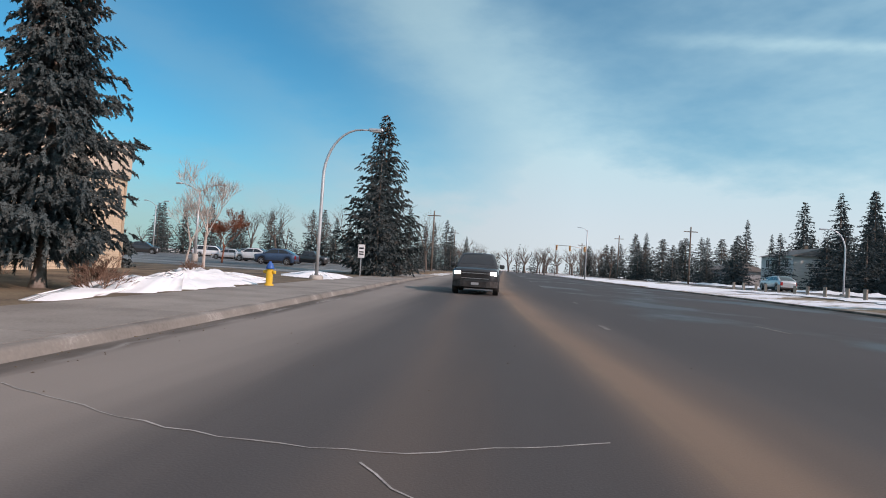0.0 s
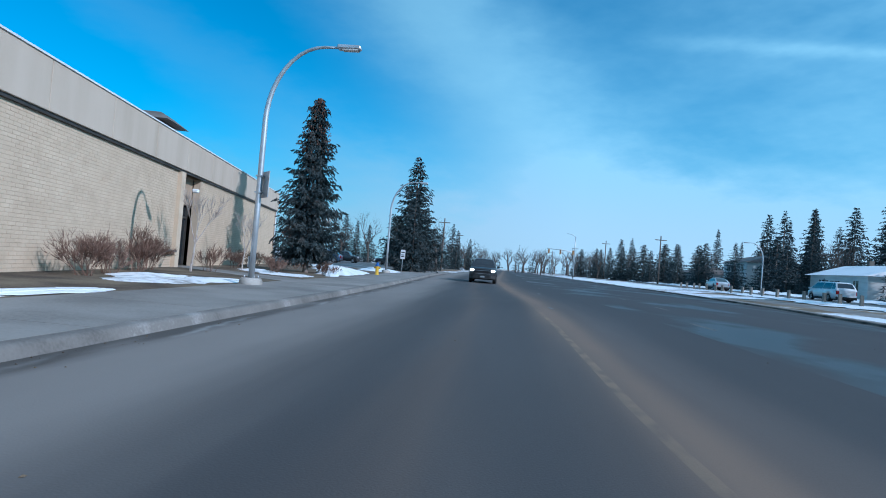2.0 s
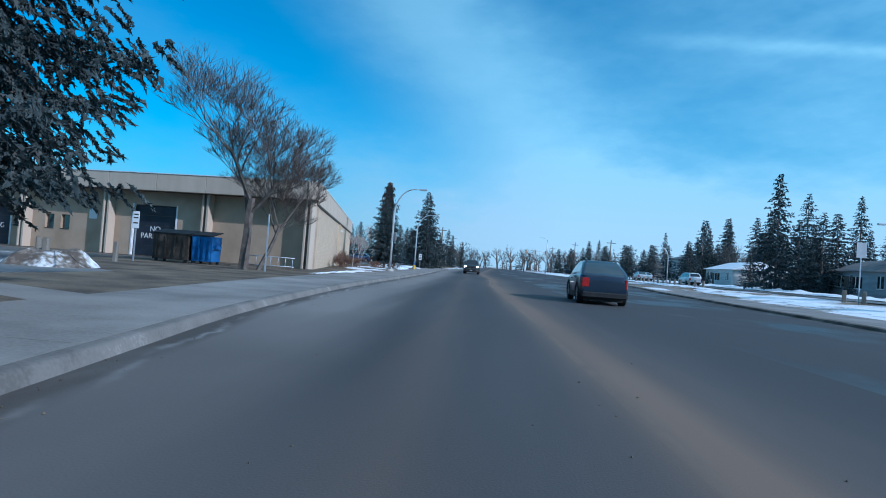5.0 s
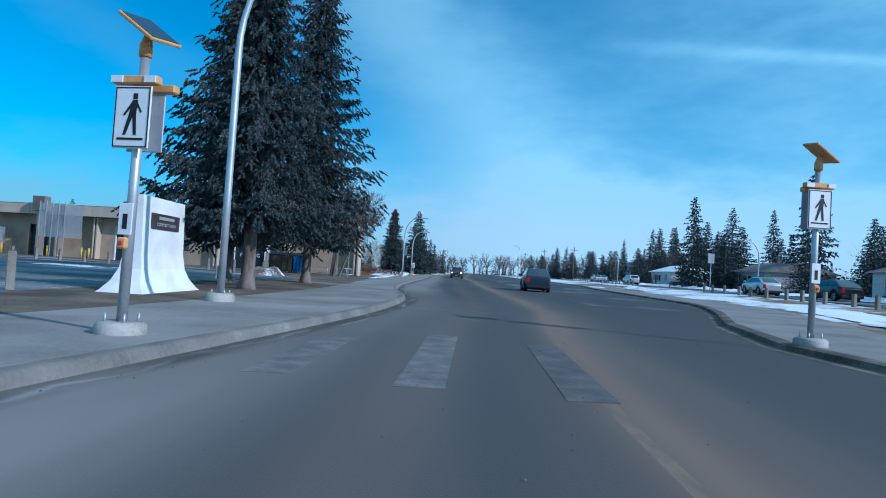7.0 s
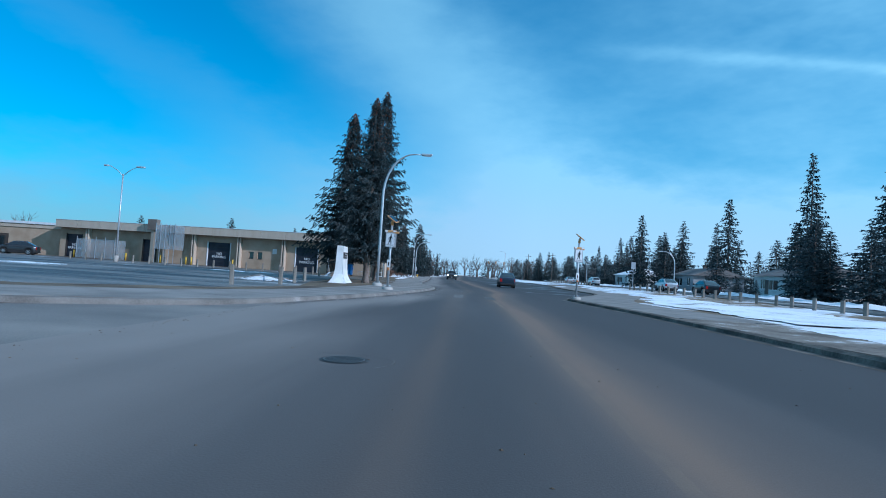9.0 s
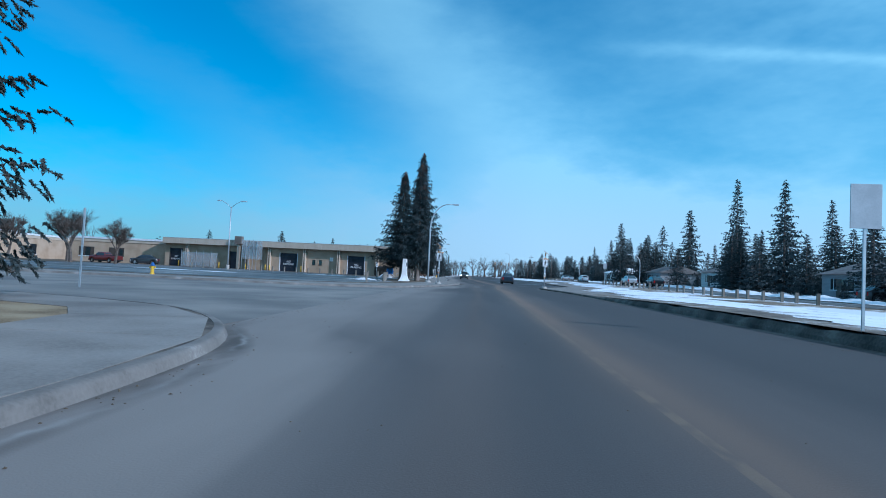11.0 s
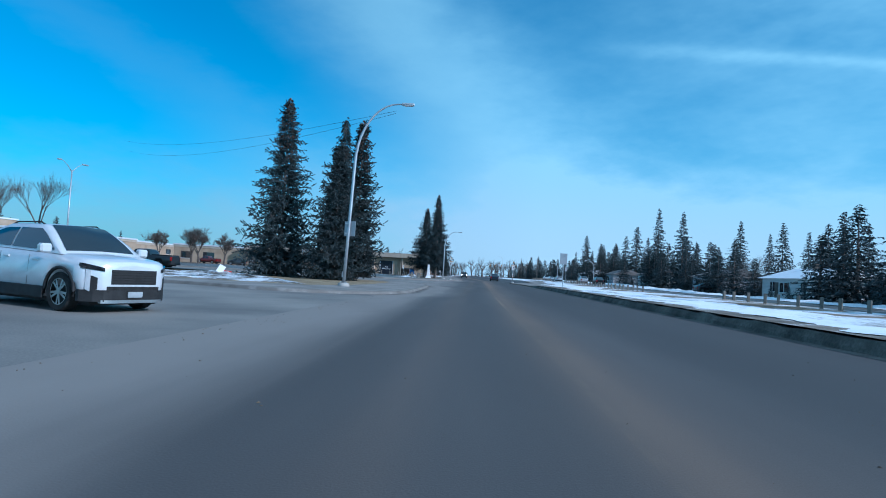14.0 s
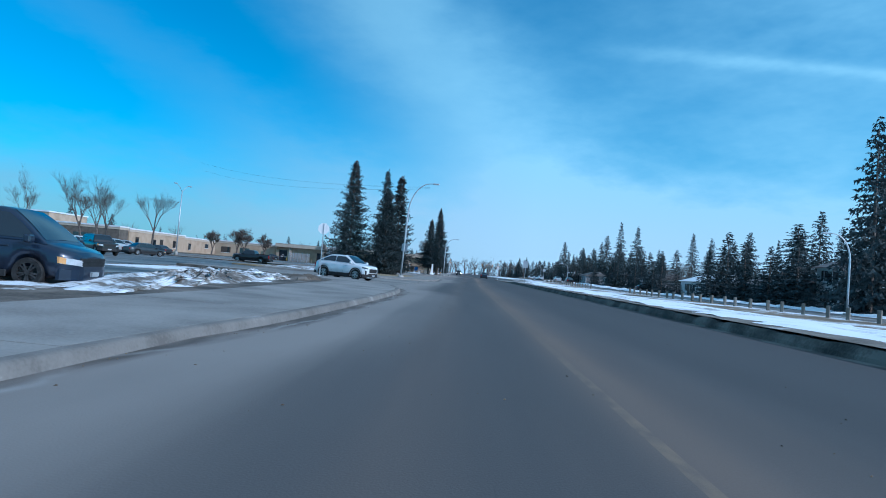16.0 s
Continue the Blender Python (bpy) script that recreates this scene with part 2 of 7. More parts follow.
CENTRE = [(-260, 1.4), (-165, 1.6), (-145, 1.7), (-128, 1.82), (-110, 2.15), (-80, 2.65), (-72, 2.71), (-65, 2.66), (-58, 2.95), (-51, 3.5), (-47, 3.36), (-35, 2.8), (-20, 2.0), (-13, 1.65), (-5, 1.6), (3.4, 1.4), (6.2, 1.27), (15, 0.6), (40, -0.5), (420, -0.5)]
RIGHT = [(-260, 8.3), (-170, 8.4), (-127, 8.4), (-113, 8.5), (-95, 8.5), (-83, 8.4), (-78, 8.4), (-70, 8.2), (-62, 7.6), (-58, 7.4), (-52.4, 8.7), (-45.6, 11.2), (-40, 12.9), (-35, 14.0), (-29, 14.3), (-20, 14.5), (0, 15.5), (22, 18), (45, 18.5), (80, 17), (130, 16), (420, 16)]


def smooth(a, b, x):
    t = min(max((x - a) / (b - a), 0.0), 1.0)
    return t * t * (3 - 2 * t)


def lie(x, y):
    """Height of the open ground right of the road, which rises towards the houses."""
    k = 0.25 + 0.75 * smooth(-70, -10, y)
    return 0.1 + k * (0.55 * smooth(18, 27, x) + 0.35 * smooth(30, 50, x)) + 0.3 * smooth(40, 60, x) * (1 - k)


def road_material():
    m = surf("road_asphalt", [(0.052, 0.0475, 0.0465), (0.070, 0.0645, 0.063), (0.094, 0.087, 0.084)], 0.5, 55, 0.8, 0.35, stretch=(1, 0.12, 1), edge=(0.25, 0.75))
    nt = m.node_tree
    N, L = nt.nodes.new, nt.links.new
    b = nt.nodes["Principled BSDF"]
    at, sep = N("ShaderNodeAttribute"), N("ShaderNodeSeparateXYZ")
    at.attribute_name = "lane"
    L(at.outputs["Vector"], sep.inputs[0])
    tc = N("ShaderNodeTexCoord")

    def op(kind, a, b2=None, clamp=False):
        n = N("ShaderNodeMath")
        n.operation, n.use_clamp = kind, clamp
        for i, v in enumerate((a, b2)):
            if isinstance(v, (int, float)):
                n.inputs[i].default_value = v
            elif v is not None:
                L(v, n.inputs[i])
        return n.outputs[0]

    def noise_at(scale, stretch, detail=4):
        mp, n = N("ShaderNodeMapping"), N("ShaderNodeTexNoise")
        mp.inputs["Scale"].default_value = stretch
        L(tc.outputs["Object"], mp.inputs[0])
        L(mp.outputs[0], n.inputs["Vector"])
        n.inputs["Scale"].default_value, n.inputs["Detail"].default_value = scale, detail
        return n.outputs[0]

    streak = noise_at(1.0, (1.2, 0.06, 1))
    wob = op("MULTIPLY", op("SUBTRACT", streak, 0.5), 1.1)
    u = op("ADD", sep.outputs[0], wob)
    kerb = op("ADD", sep.outputs[2], wob)

    def band(v, c, w):
        d = op("DIVIDE", op("SUBTRACT", v, c), w)
        return op("EXPONENT", op("MULTIPLY", op("MULTIPLY", d, d), -1.0))

    blot = noise_at(0.45, (1, 0.35, 1), 6)
    # winter sand: a broad pale strip along the kerb and a brown one at the middle of the road
    fall = N("ShaderNodeMapRange")
    fall.interpolation_type = "SMOOTHSTEP"
    L(kerb, fall.inputs["Value"])
    fall.inputs["From Min"].default_value, fall.inputs["From Max"].default_value = 1.1, 3.0
    fall.inputs["To Min"].default_value, fall.inputs["To Max"].default_value = 1.0, 0.0
    def within(a, b, soft=3.0):
        """1 for a < y < b, falling off over soft metres."""
        return op("MULTIPLY", op("DIVIDE", op("SUBTRACT", sep.outputs[1], a), soft, True), op("DIVIDE", op("SUBTRACT", b, sep.outputs[1]), soft, True))

    swept = op("SUBTRACT", 1.0, op("MULTIPLY", within(-67.0, -38.0, 6.0), 0.6))
    kerbed = op("SUBTRACT", op("SUBTRACT", 1.0, within(-110.0, -75.0)), within(-158.5, -132.0))
    # dust lies thicker at the mouth of the side street and thinly all over the southern stretch
    dusty = op("MULTIPLY", within(-400.0, -44.0, 10.0), 0.10)
    fall2 = op("MULTIPLY", within(-112.0, -78.0, 6.0), op("DIVIDE", op("SUBTRACT", 4.6, kerb), 2.2, True))
    edge_sand = op("MULTIPLY", op("MULTIPLY", fall.outputs[0], swept), op("ADD", op("MULTIPLY", blot, 0.9), 0.5), True)
    mid_sand = op("MULTIPLY", op("ADD", op("ADD", op("MULTIPLY", band(op("ADD", sep.outputs[0], op("MULTIPLY", wob, 0.35)), 0.22, 0.38), 0.9), op("MULTIPLY", band(u, 0.6, 0.9), 0.35)), op("MULTIPLY", band(u, -1.85, 0.35), 0.25)), op("MULTIPLY", op("ADD", blot, 0.35), op("SUBTRACT", 1.0, op("MULTIPLY", within(-400.0, -95.0, 15.0), 0.45))), True)
    base = b.inputs["Base Color"].links[0].from_socket
    mix0 = N("ShaderNodeMix")
    mix0.data_type = "RGBA"
    L(op("ADD", op("MAXIMUM", op("MULTIPLY", edge_sand, 0.88), op("MULTIPLY", fall2, op("ADD", op("MULTIPLY", blot, 0.6), 0.25))), dusty, True), mix0.inputs["Factor"])
    L(base, mix0.inputs["A"])
    mix0.inputs["B"].default_value = (0.245, 0.220, 0.198, 1)
    mix = N("ShaderNodeMix")
    mix.data_type = "RGBA"
    L(op("MULTIPLY", mid_sand, 0.85), mix.inputs["Factor"])
    L(mix0.outputs["Result"], mix.inputs["A"])
    mix.inputs["B"].default_value = (0.215, 0.150, 0.107, 1)
    # the opposite lanes are a darker, newer asphalt
    newer = N("ShaderNodeMapRange")
    newer.interpolation_type = "SMOOTHSTEP"
    L(u, newer.inputs["Value"])
    newer.inputs["From Min"].default_value, newer.inputs["From Max"].default_value = 0.9, 2.6
    newer.inputs["To Min"].default_value, newer.inputs["To Max"].default_value = 0.0, 0.7
    mixn = N("ShaderNodeMix")
    mixn.data_type = "RGBA"
    L(newer.outputs[0], mixn.inputs["Factor"])
    L(mix.outputs["Result"], mixn.inputs["A"])
    mixn.inputs["B"].default_value = (0.056, 0.0525, 0.0525, 1)
    mix = mixn
    # dark polished wheel tracks
    track = op("MULTIPLY", op("ADD", band(u, -1.0, 0.5), band(u, -2.75, 0.45)), 0.30)
    mix2 = N("ShaderNodeMix")
    mix2.data_type = "RGBA"
    L(track, mix2.inputs["Factor"])
    L(mix.outputs["Result"], mix2.inputs["A"])
    mix2.inputs["B"].default_value = (0.058, 0.058, 0.060, 1)
    # worn yellow centre line
    wear = op("MULTIPLY", op("SUBTRACT", noise_at(5.0, (1, 0.5, 1), 8), 0.36), 4.5, True)
    line = op("MULTIPLY", op("LESS_THAN", op("ABSOLUTE", sep.outputs[0]), 0.06), op("MULTIPLY", wear, op("ADD", op("MULTIPLY", op("MULTIPLY", op("SUBTRACT", noise_at(0.05, (0.0, 1, 1), 2), 0.47), 7.0, True), 0.36), 0.06)))
    mix3 = N("ShaderNodeMix")
    mix3.data_type = "RGBA"
    L(line, mix3.inputs["Factor"])
    L(mix2.outputs["Result"], mix3.inputs["A"])
    mix3.inputs["B"].default_value = (0.32, 0.23, 0.14, 1)
    # dark silt in the gutter and a wandering line of dried salt
    silt = op("MULTIPLY", op("MULTIPLY", op("SUBTRACT", 0.52, op("ADD", sep.outputs[2], op("MULTIPLY", wob, 0.35))), 5.0, True), op("MULTIPLY", op("SUBTRACT", noise_at(1.4, (1, 0.25, 1), 6), 0.30), 4.0, True))
    mixs = N("ShaderNodeMix")
    mixs.data_type = "RGBA"
    L(op("MULTIPLY", op("MULTIPLY", silt, kerbed), 0.85), mixs.inputs["Factor"])
    L(mix3.outputs["Result"], mixs.inputs["A"])
    mixs.inputs["B"].default_value = (0.068, 0.058, 0.050, 1)
    wander = op("ADD", sep.outputs[2], op("MULTIPLY", op("SUBTRACT", noise_at(0.5, (1, 1, 1), 5), 0.5), 1.0))
    salt = op("MULTIPLY", band(wander, 0.30, 0.05), op("MULTIPLY", op("SUBTRACT", noise_at(0.9, (1, 0.6, 1), 5), 0.44), 5.0, True))
    mixw = N("ShaderNodeMix")
    mixw.data_type = "RGBA"
    L(op("MULTIPLY", op("MULTIPLY", salt, kerbed), 0.45), mixw.inputs["Factor"])
    L(mixs.outputs["Result"], mixw.inputs["A"])
    mixw.inputs["B"].default_value = (0.40, 0.39, 0.37, 1)
    mix3 = mixw
    # meltwater lying in the far lanes
    wet = op("MULTIPLY", op("MULTIPLY", op("MULTIPLY", op("SUBTRACT", noise_at(0.22, (1, 0.55, 1), 5), 0.50), 9.0, True), op("GREATER_THAN", sep.outputs[0], 3.4)), op("MULTIPLY", op("GREATER_THAN", sep.outputs[1], -44.0), 0.5))
    mix4 = N("ShaderNodeMix")
    mix4.data_type = "RGBA"
    L(wet, mix4.inputs["Factor"])
    L(mix3.outputs["Result"], mix4.inputs["A"])
    mix4.inputs["B"].default_value = (0.045, 0.045, 0.047, 1)
    L(mix4.outputs["Result"], b.inputs["Base Color"])
    L(op("SUBTRACT", 0.82, op("MULTIPLY", wet, 0.72)), b.inputs["Roughness"])
    return m


M_ROAD = road_material()
M_SIDE = surf("side_asphalt", [(0.135, 0.128, 0.12), (0.20, 0.188, 0.172), (0.27, 0.25, 0.222)], 0.22, 30, 0.85, 0.3)
M_WET_LOT = surf("wet_lot_asphalt", [(0.026, 0.025, 0.025), (0.058, 0.054, 0.050), (0.135, 0.124, 0.112), (0.185, 0.170, 0.150), (0.205, 0.188, 0.166), (0.52, 0.53, 0.55)], 0.16, 6, 0.55, 0.25, edge=(0.35, 0.70), stretch=(0.6, 1.6, 1), detail=8.0)
M_PAINT = surf("worn_white_paint", [(0.115, 0.108, 0.101), (0.150, 0.141, 0.132), (0.205, 0.193, 0.181)], 3.0, 22, 0.85, 0.2, edge=(0.3, 0.66))
M_FADED = surf("faded_paint", [(0.075, 0.072, 0.069), (0.105, 0.10, 0.096), (0.16, 0.15, 0.14)], 2.0, 18, 0.85, 0.2, edge=(0.3, 0.72))
M_CRACK = surf("sand_filled_crack", [(0.12, 0.11, 0.10), (0.21, 0.195, 0.175)], 3, 30, 0.9, 0.2)
M_KERB = surf("kerb_concrete", [(0.22, 0.20, 0.18), (0.36, 0.34, 0.31), (0.44, 0.42, 0.39)], 0.9, 24, 0.9, 0.3)
M_SALTED = surf("salt_filled_crack", [(0.22, 0.21, 0.20), (0.42, 0.41, 0.39)], 3, 30, 0.9, 0.1)
M_GRIT = surf("wet_grit", [(0.05, 0.042, 0.035), (0.11, 0.092, 0.075), (0.20, 0.17, 0.14)], 0.8, 14, 0.9, 0.6)


def ground_sheet():
    bm = bmesh.new()
    bmesh.ops.create_grid(bm, x_segments=80, y_segments=80, size=2400)
    for v in bm.verts:
        v.co.z = -0.06
    tagged(part("ground", bm, M_GROUND), "dead grass ground with patches of old snow reaching the horizon", "ground", kind="structure")


def strip(name, left, right, y0, y1, step, rise, material, cross=6, lift=0.0, rough=0.0, seed=1):
    """A sheet between two lines x = left(y) and x = right(y), lying on the height rise(x, y)."""
    ys = np.arange(y0, y1 + step * 0.5, step)
    verts, faces = [], []
    for y in ys:
        a, b = left(y), right(y)
        for k in range(cross + 1):
            x = a + (b - a) * k / cross
            z = rise(x, y) + lift
            if rough:
                edge = min(k, cross - k) / cross * 2
                z += rough * (0.25 + edge) * (noise.fractal(Vector((x * 0.45, y * 0.45, seed)), 1.0, 2.0, 4) * 0.5 + 0.35)
            verts.append((x, y, z))
    n = cross + 1
    for i in range(len(ys) - 1):
        for k in range(cross):
            faces.append((i * n + k, i * n + k + 1, (i + 1) * n + k + 1, (i + 1) * n + k))
    ob = part_np(name, verts, faces, material)
    for p in ob.data.polygons:
        p.use_smooth = True
    return ob


def road():
    ys = np.concatenate([np.arange(-260, 80, 1.5), np.arange(80, 421, 20)])
    verts, faces, uv = [], [], []
    n = 17
    for y in ys:
        l, c, r = (lerp_table(t, y) for t in (LEFT, CENTRE, RIGHT))
        for k in range(n):
            x = l + (r - l) * k / (n - 1)
            verts.append((x, y, 0.0))
            uv.append((x - c, y, x - l))
    for i in range(len(ys) - 1):
        for k in range(n - 1):
            faces.append((i * n + k, i * n + k + 1, (i + 1) * n + k + 1, (i + 1) * n + k))
    ob = part_np("road", verts, faces, M_ROAD)
    at = ob.data.attributes.new("lane", "FLOAT_VECTOR", "POINT")
    at.data.foreach_set("vector", [w for q in uv for w in q])
    return tagged(ob, "grey asphalt carriageway with sand dust along the kerbs", "road", kind="structure")


ground_sheet()
ROAD = road()
SIDE_1 = [(-4.2, -76), (-5.1, -79), (-8.1, -82), (-14, -83.5), (-95, -86), (-95, -102), (-14, -103.5), (-8.4, -104.9), (-6, -106.2), (-4.3, -108.3)]
SIDE_2 = [(-3.8, -133.6), (-6, -135.7), (-8, -136.1), (-11.1, -135), (-20, -133), (-20, -146.5), (-11, -148.5), (-7.7, -150.6), (-5.5, -153.9), (-4.1, -156.8)]
for pts in (SIDE_1, SIDE_2):
    tagged(part("road", slab(pts, -0.05, 0.0), M_SIDE), "dusty grey asphalt side street joining the main road", "road", kind="structure")
tagged(part("parking_lot", slab([(-20.05, -128), (-20.05, -160), (-12.2, -160), (-12.2, -260), (-120, -260), (-120, -102.2), (-24.2, -103.2), (-24.2, -128)], -0.05, -0.012), M_WET_LOT),
       "wet dark asphalt parking lot beside the low school building", "parking lot", kind="structure")


def ribbon(name, path, width, z, material, parent, jag=0.0, seed=0):
    r = random.Random(seed)
    verts, faces, pts = [], [], []
    for (x0, y0), (x1, y1) in zip(path, path[1:]):
        n = max(2, int(math.hypot(x1 - x0, y1 - y0) / 0.18)) if jag else 1
        for k in range(n):
            pts.append((x0 + (x1 - x0) * k / n, y0 + (y1 - y0) * k / n + r.uniform(-jag, jag)))
    pts.append(path[-1])
    for i, (x, y) in enumerate(pts):
        x2, y2 = pts[min(i + 1, len(pts) - 1)]
        x1, y1 = pts[max(i - 1, 0)]
        d = math.hypot(x2 - x1, y2 - y1) or 1
        w = width * (r.uniform(0.4, 1.2) if jag else 1) / 2
        nx, ny = -(y2 - y1) / d * w, (x2 - x1) / d * w
        verts += [(x - nx, y - ny, z), (x + nx, y + ny, z)]
    for i in range(len(pts) - 1):
        faces.append((2 * i, 2 * i + 1, 2 * i + 3, 2 * i + 2))
    return part_np(name, verts, faces, material, parent)


ribbon("crack", [(-4.2, 4.4), (-2.9, 3.9), (-2.1, 3.6), (-1.3, 3.5), (-0.7, 3.5), (0.0, 3.8), (0.8, 4.2)], 0.018, 0.004, M_SALTED, ROAD, 0.03, 1)
ribbon("crack", [(-0.75, 3.3), (-0.5, 3.0), (-0.1, 2.7)], 0.016, 0.004, M_SALTED, ROAD, 0.02, 2)
ribbon("crack", [(-2.6, -118.4), (-2.2, -118.5), (-1.2, -118.9), (-0.4, -118.9), (0.2, -118.8), (1.4, -118.6)], 0.03, 0.004, M_CRACK, ROAD, 0.02, 3)
ribbon("crack", [(-0.75, -52.75), (-0.15, -53.08), (0.35, -52.98), (0.7, -53.0), (1.6, -52.92), (2.6, -52.93)], 0.03, 0.004, M_SALTED, ROAD, 0.025, 9)
ribbon("crack", [(-2.7, -145.2), (-1.8, -143.6), (-1.1, -141.8), (-0.9, -140.5)], 0.03, 0.004, M_CRACK, ROAD, 0.03, 5)
for x, near, far in ((-0.62, -64.1, -60.9), (0.92, -64.3, -59.7), (2.55, -64.4, -60.2)):
    part("crosswalk_bar", slab([(x - 0.25, near), (x + 0.25, near + 0.06), (x + 0.26, far), (x - 0.24, far)], 0.001, 0.005), M_PAINT if x < 2 else M_FADED, ROAD, "worn sandy white crosswalk bar")
for k, pts in enumerate(([(-0.86, -63.9), (-0.70, -63.0), (-0.78, -62.2), (-0.45, -61.2)], [(-0.40, -63.6), (-0.75, -63.3)], [(-0.38, -62.6), (-0.72, -62.4)], [(0.68, -59.75), (1.15, -59.72)])):
    ribbon("crack", pts, 0.016, 0.0065, M_CRACK, ROAD, 0.02, 20 + k)
M_LID_DARK = surf("dark_lid_mark", [(0.026, 0.025, 0.025), (0.04, 0.038, 0.037)], 2, 40, 0.8, 0.2)
for yy in (-61.1, -62.2, -63.2):
    ribbon("crack", [(0.72, yy), (1.0, yy - 0.03), (1.28, yy + 0.02)], 0.02, 0.0065, M_CRACK, ROAD, 0.01, 7)
for x, y in ((7.28, 8.4), (7.2, 16.6), (6.0, -0.9), (5.6, -12.5), (5.4, -24), (6.4, 29), (8.6, 36), (7.0, 47), (2.0, 1.45), (2.3, 13.4), (2.9, 24)):
    ln = 0.5 if x < 3 else 1.0
    part("lane_dash", slab([(x - 0.06, y - ln), (x + 0.06, y - ln), (x + 0.04, y + ln), (x - 0.08, y + ln)], 0.001, 0.005), M_PAINT, ROAD, "worn white lane dash")


M_STEEL_DULL = surf("polished_iron_rib", [(0.16, 0.16, 0.16), (0.24, 0.24, 0.24)], 8, 60, 0.5, 0.2, metal=0.4)
M_LID = surf("worn_iron", [(0.05, 0.05, 0.05), (0.09, 0.088, 0.085)], 6, 60, 0.6, 0.3, metal=0.4)


def manhole(x, y):
    root = empty("manhole_cover", pose(x, y, 0.0))
    rings = (("frame_ring", 0.275, 0.305, 0.005, M_LID, 0, 40), ("lid", 0.0, 0.26, 0.007, M_LID, 0, 40), ("rim", 0.245, 0.258, 0.012, M_STEEL_DULL, 0, 40), ("patch_edge", 0.615, 0.628, 0.004, M_PAINT, -5, 17))
    for name, r0, r1, z, m, k0, k1 in rings:
        vs, fs = [], []
        for k in range(k0, k1 + 1):
            a = 2 * math.pi * k / 40
            w = 0.006 * math.sin(7.3 * k) if name == "patch_edge" else 0.0
            vs += [((r0 + w) * math.cos(a), (r0 + w) * math.sin(a), z), ((r1 + 1.6 * w) * math.cos(a), (r1 + 1.6 * w) * math.sin(a), z)]
        for k in range(k1 - k0):
            fs.append((2 * k, 2 * k + 1, 2 * k + 3, 2 * k + 2))
        part_np(name, vs, fs, m, root)
    # flat dark discs in rings round the middle of the lid stand for dimples
    vs, fs = [], []
    for ring, count in ((0.05, 6), (0.10, 12), (0.15, 18), (0.20, 24)):
        for k in range(count):
            a = 2 * math.pi * (k + 0.5 * (count % 4)) / count
            cx, cy, n = ring * math.cos(a), ring * math.sin(a), len(vs)
            vs += [(cx + 0.011 * math.cos(q), cy + 0.011 * math.sin(q), 0.0085) for q in (0, 1.05, 2.09, 3.14, 4.19, 5.24)]
            fs.append(tuple(range(n, n + 6)))
    part_np("tread_pattern", vs, fs, M_LID_DARK, root)["kind"] = "stuff"
    tagged(root, "round iron manhole cover set in the asphalt", "manhole cover")


manhole(-0.32, -86.1)

# left pavements: a kerb along the carriageway and concrete bays behind it
WALK_A_OUT = [(-7.0, 60), (-6.4, 38), (-5.0, 14.5), (-4.3, 0), (-3.8, -15), (-3.6, -24), (-3.2, -32), (-2.5, -40), (-1.6, -45), (-0.9, -49), (-0.95, -55), (-1.35, -59), (-2.0, -64), (-2.5, -68), (-3.3, -72), (-4.2, -76), (-5.1, -79), (-8.1, -82), (-14, -83.5), (-60, -85)]
WALK_A_IN = [(-9.8, 60), (-9.2, 38), (-7.7, 15), (-7.0, 0), (-6.7, -15), (-6.5, -24), (-5.9, -33), (-5.0, -40), (-4.6, -46), (-4.6, -55), (-4.8, -59), (-5.3, -63), (-5.6, -68), (-6.2, -71), (-7.8, -75.5), (-10.8, -78.6), (-14, -80.3), (-60, -82)]
WALK_B_OUT = [(-60, -102.3), (-14, -103.5), (-8.4, -104.9), (-6.0, -106.2), (-4.3, -108.3), (-3.2, -110.7), (-2.8, -113.5), (-2.75, -120), (-2.7, -127), (-2.9, -130.5), (-3.8, -133.6), (-6, -135.7), (-8, -136.1), (-11.1, -135), (-20, -133)]
WALK_B_IN = [(-60, -105.3), (-14, -106.5), (-9, -107.2), (-7, -108), (-6.2, -111), (-6.1, -117), (-6.2, -122), (-6.8, -127.8), (-8.4, -130.7), (-14, -131.0), (-20, -130)]
WALK_C_OUT = [(-20, -146.5), (-11, -148.5), (-7.7, -150.6), (-5.5, -153.9), (-4.1, -156.8), (-3.3, -159.2), (-2.8, -162.5), (-2.7, -168), (-3.1, -180), (-3.7, -184), (-4.2, -260)]
WALK_C_IN = [(-20, -149.5), (-12, -151.8), (-9.5, -153), (-8.3, -155), (-7.2, -157), (-6.7, -160), (-6.8, -168.8), (-6.5, -177), (-6.9, -181.5), (-7.4, -260)]


def rounded(pts, times=2):
    for _ in range(times):
        q = [pts[0]]
        for a, b in zip(pts, pts[1:]):
            q += [(a[0] * 0.75 + b[0] * 0.25, a[1] * 0.75 + b[1] * 0.25), (a[0] * 0.25 + b[0] * 0.75, a[1] * 0.25 + b[1] * 0.75)]
        pts = q + [pts[-1]]
    return pts


def nearest(pts, p):
    """The point of a polyline nearest to p."""
    best, d0 = None, 1e9
    for a, b in zip(pts, pts[1:]):
        ax, ay, bx, by = *a, *b
        l2 = (bx - ax) ** 2 + (by - ay) ** 2
        t = max(0, min(1, ((p[0] - ax) * (bx - ax) + (p[1] - ay) * (by - ay)) / l2)) if l2 else 0
        q = (ax + (bx - ax) * t, ay + (by - ay) * t)
        d = (q[0] - p[0]) ** 2 + (q[1] - p[1]) ** 2
        if d < d0:
            best, d0 = q, d
    return best


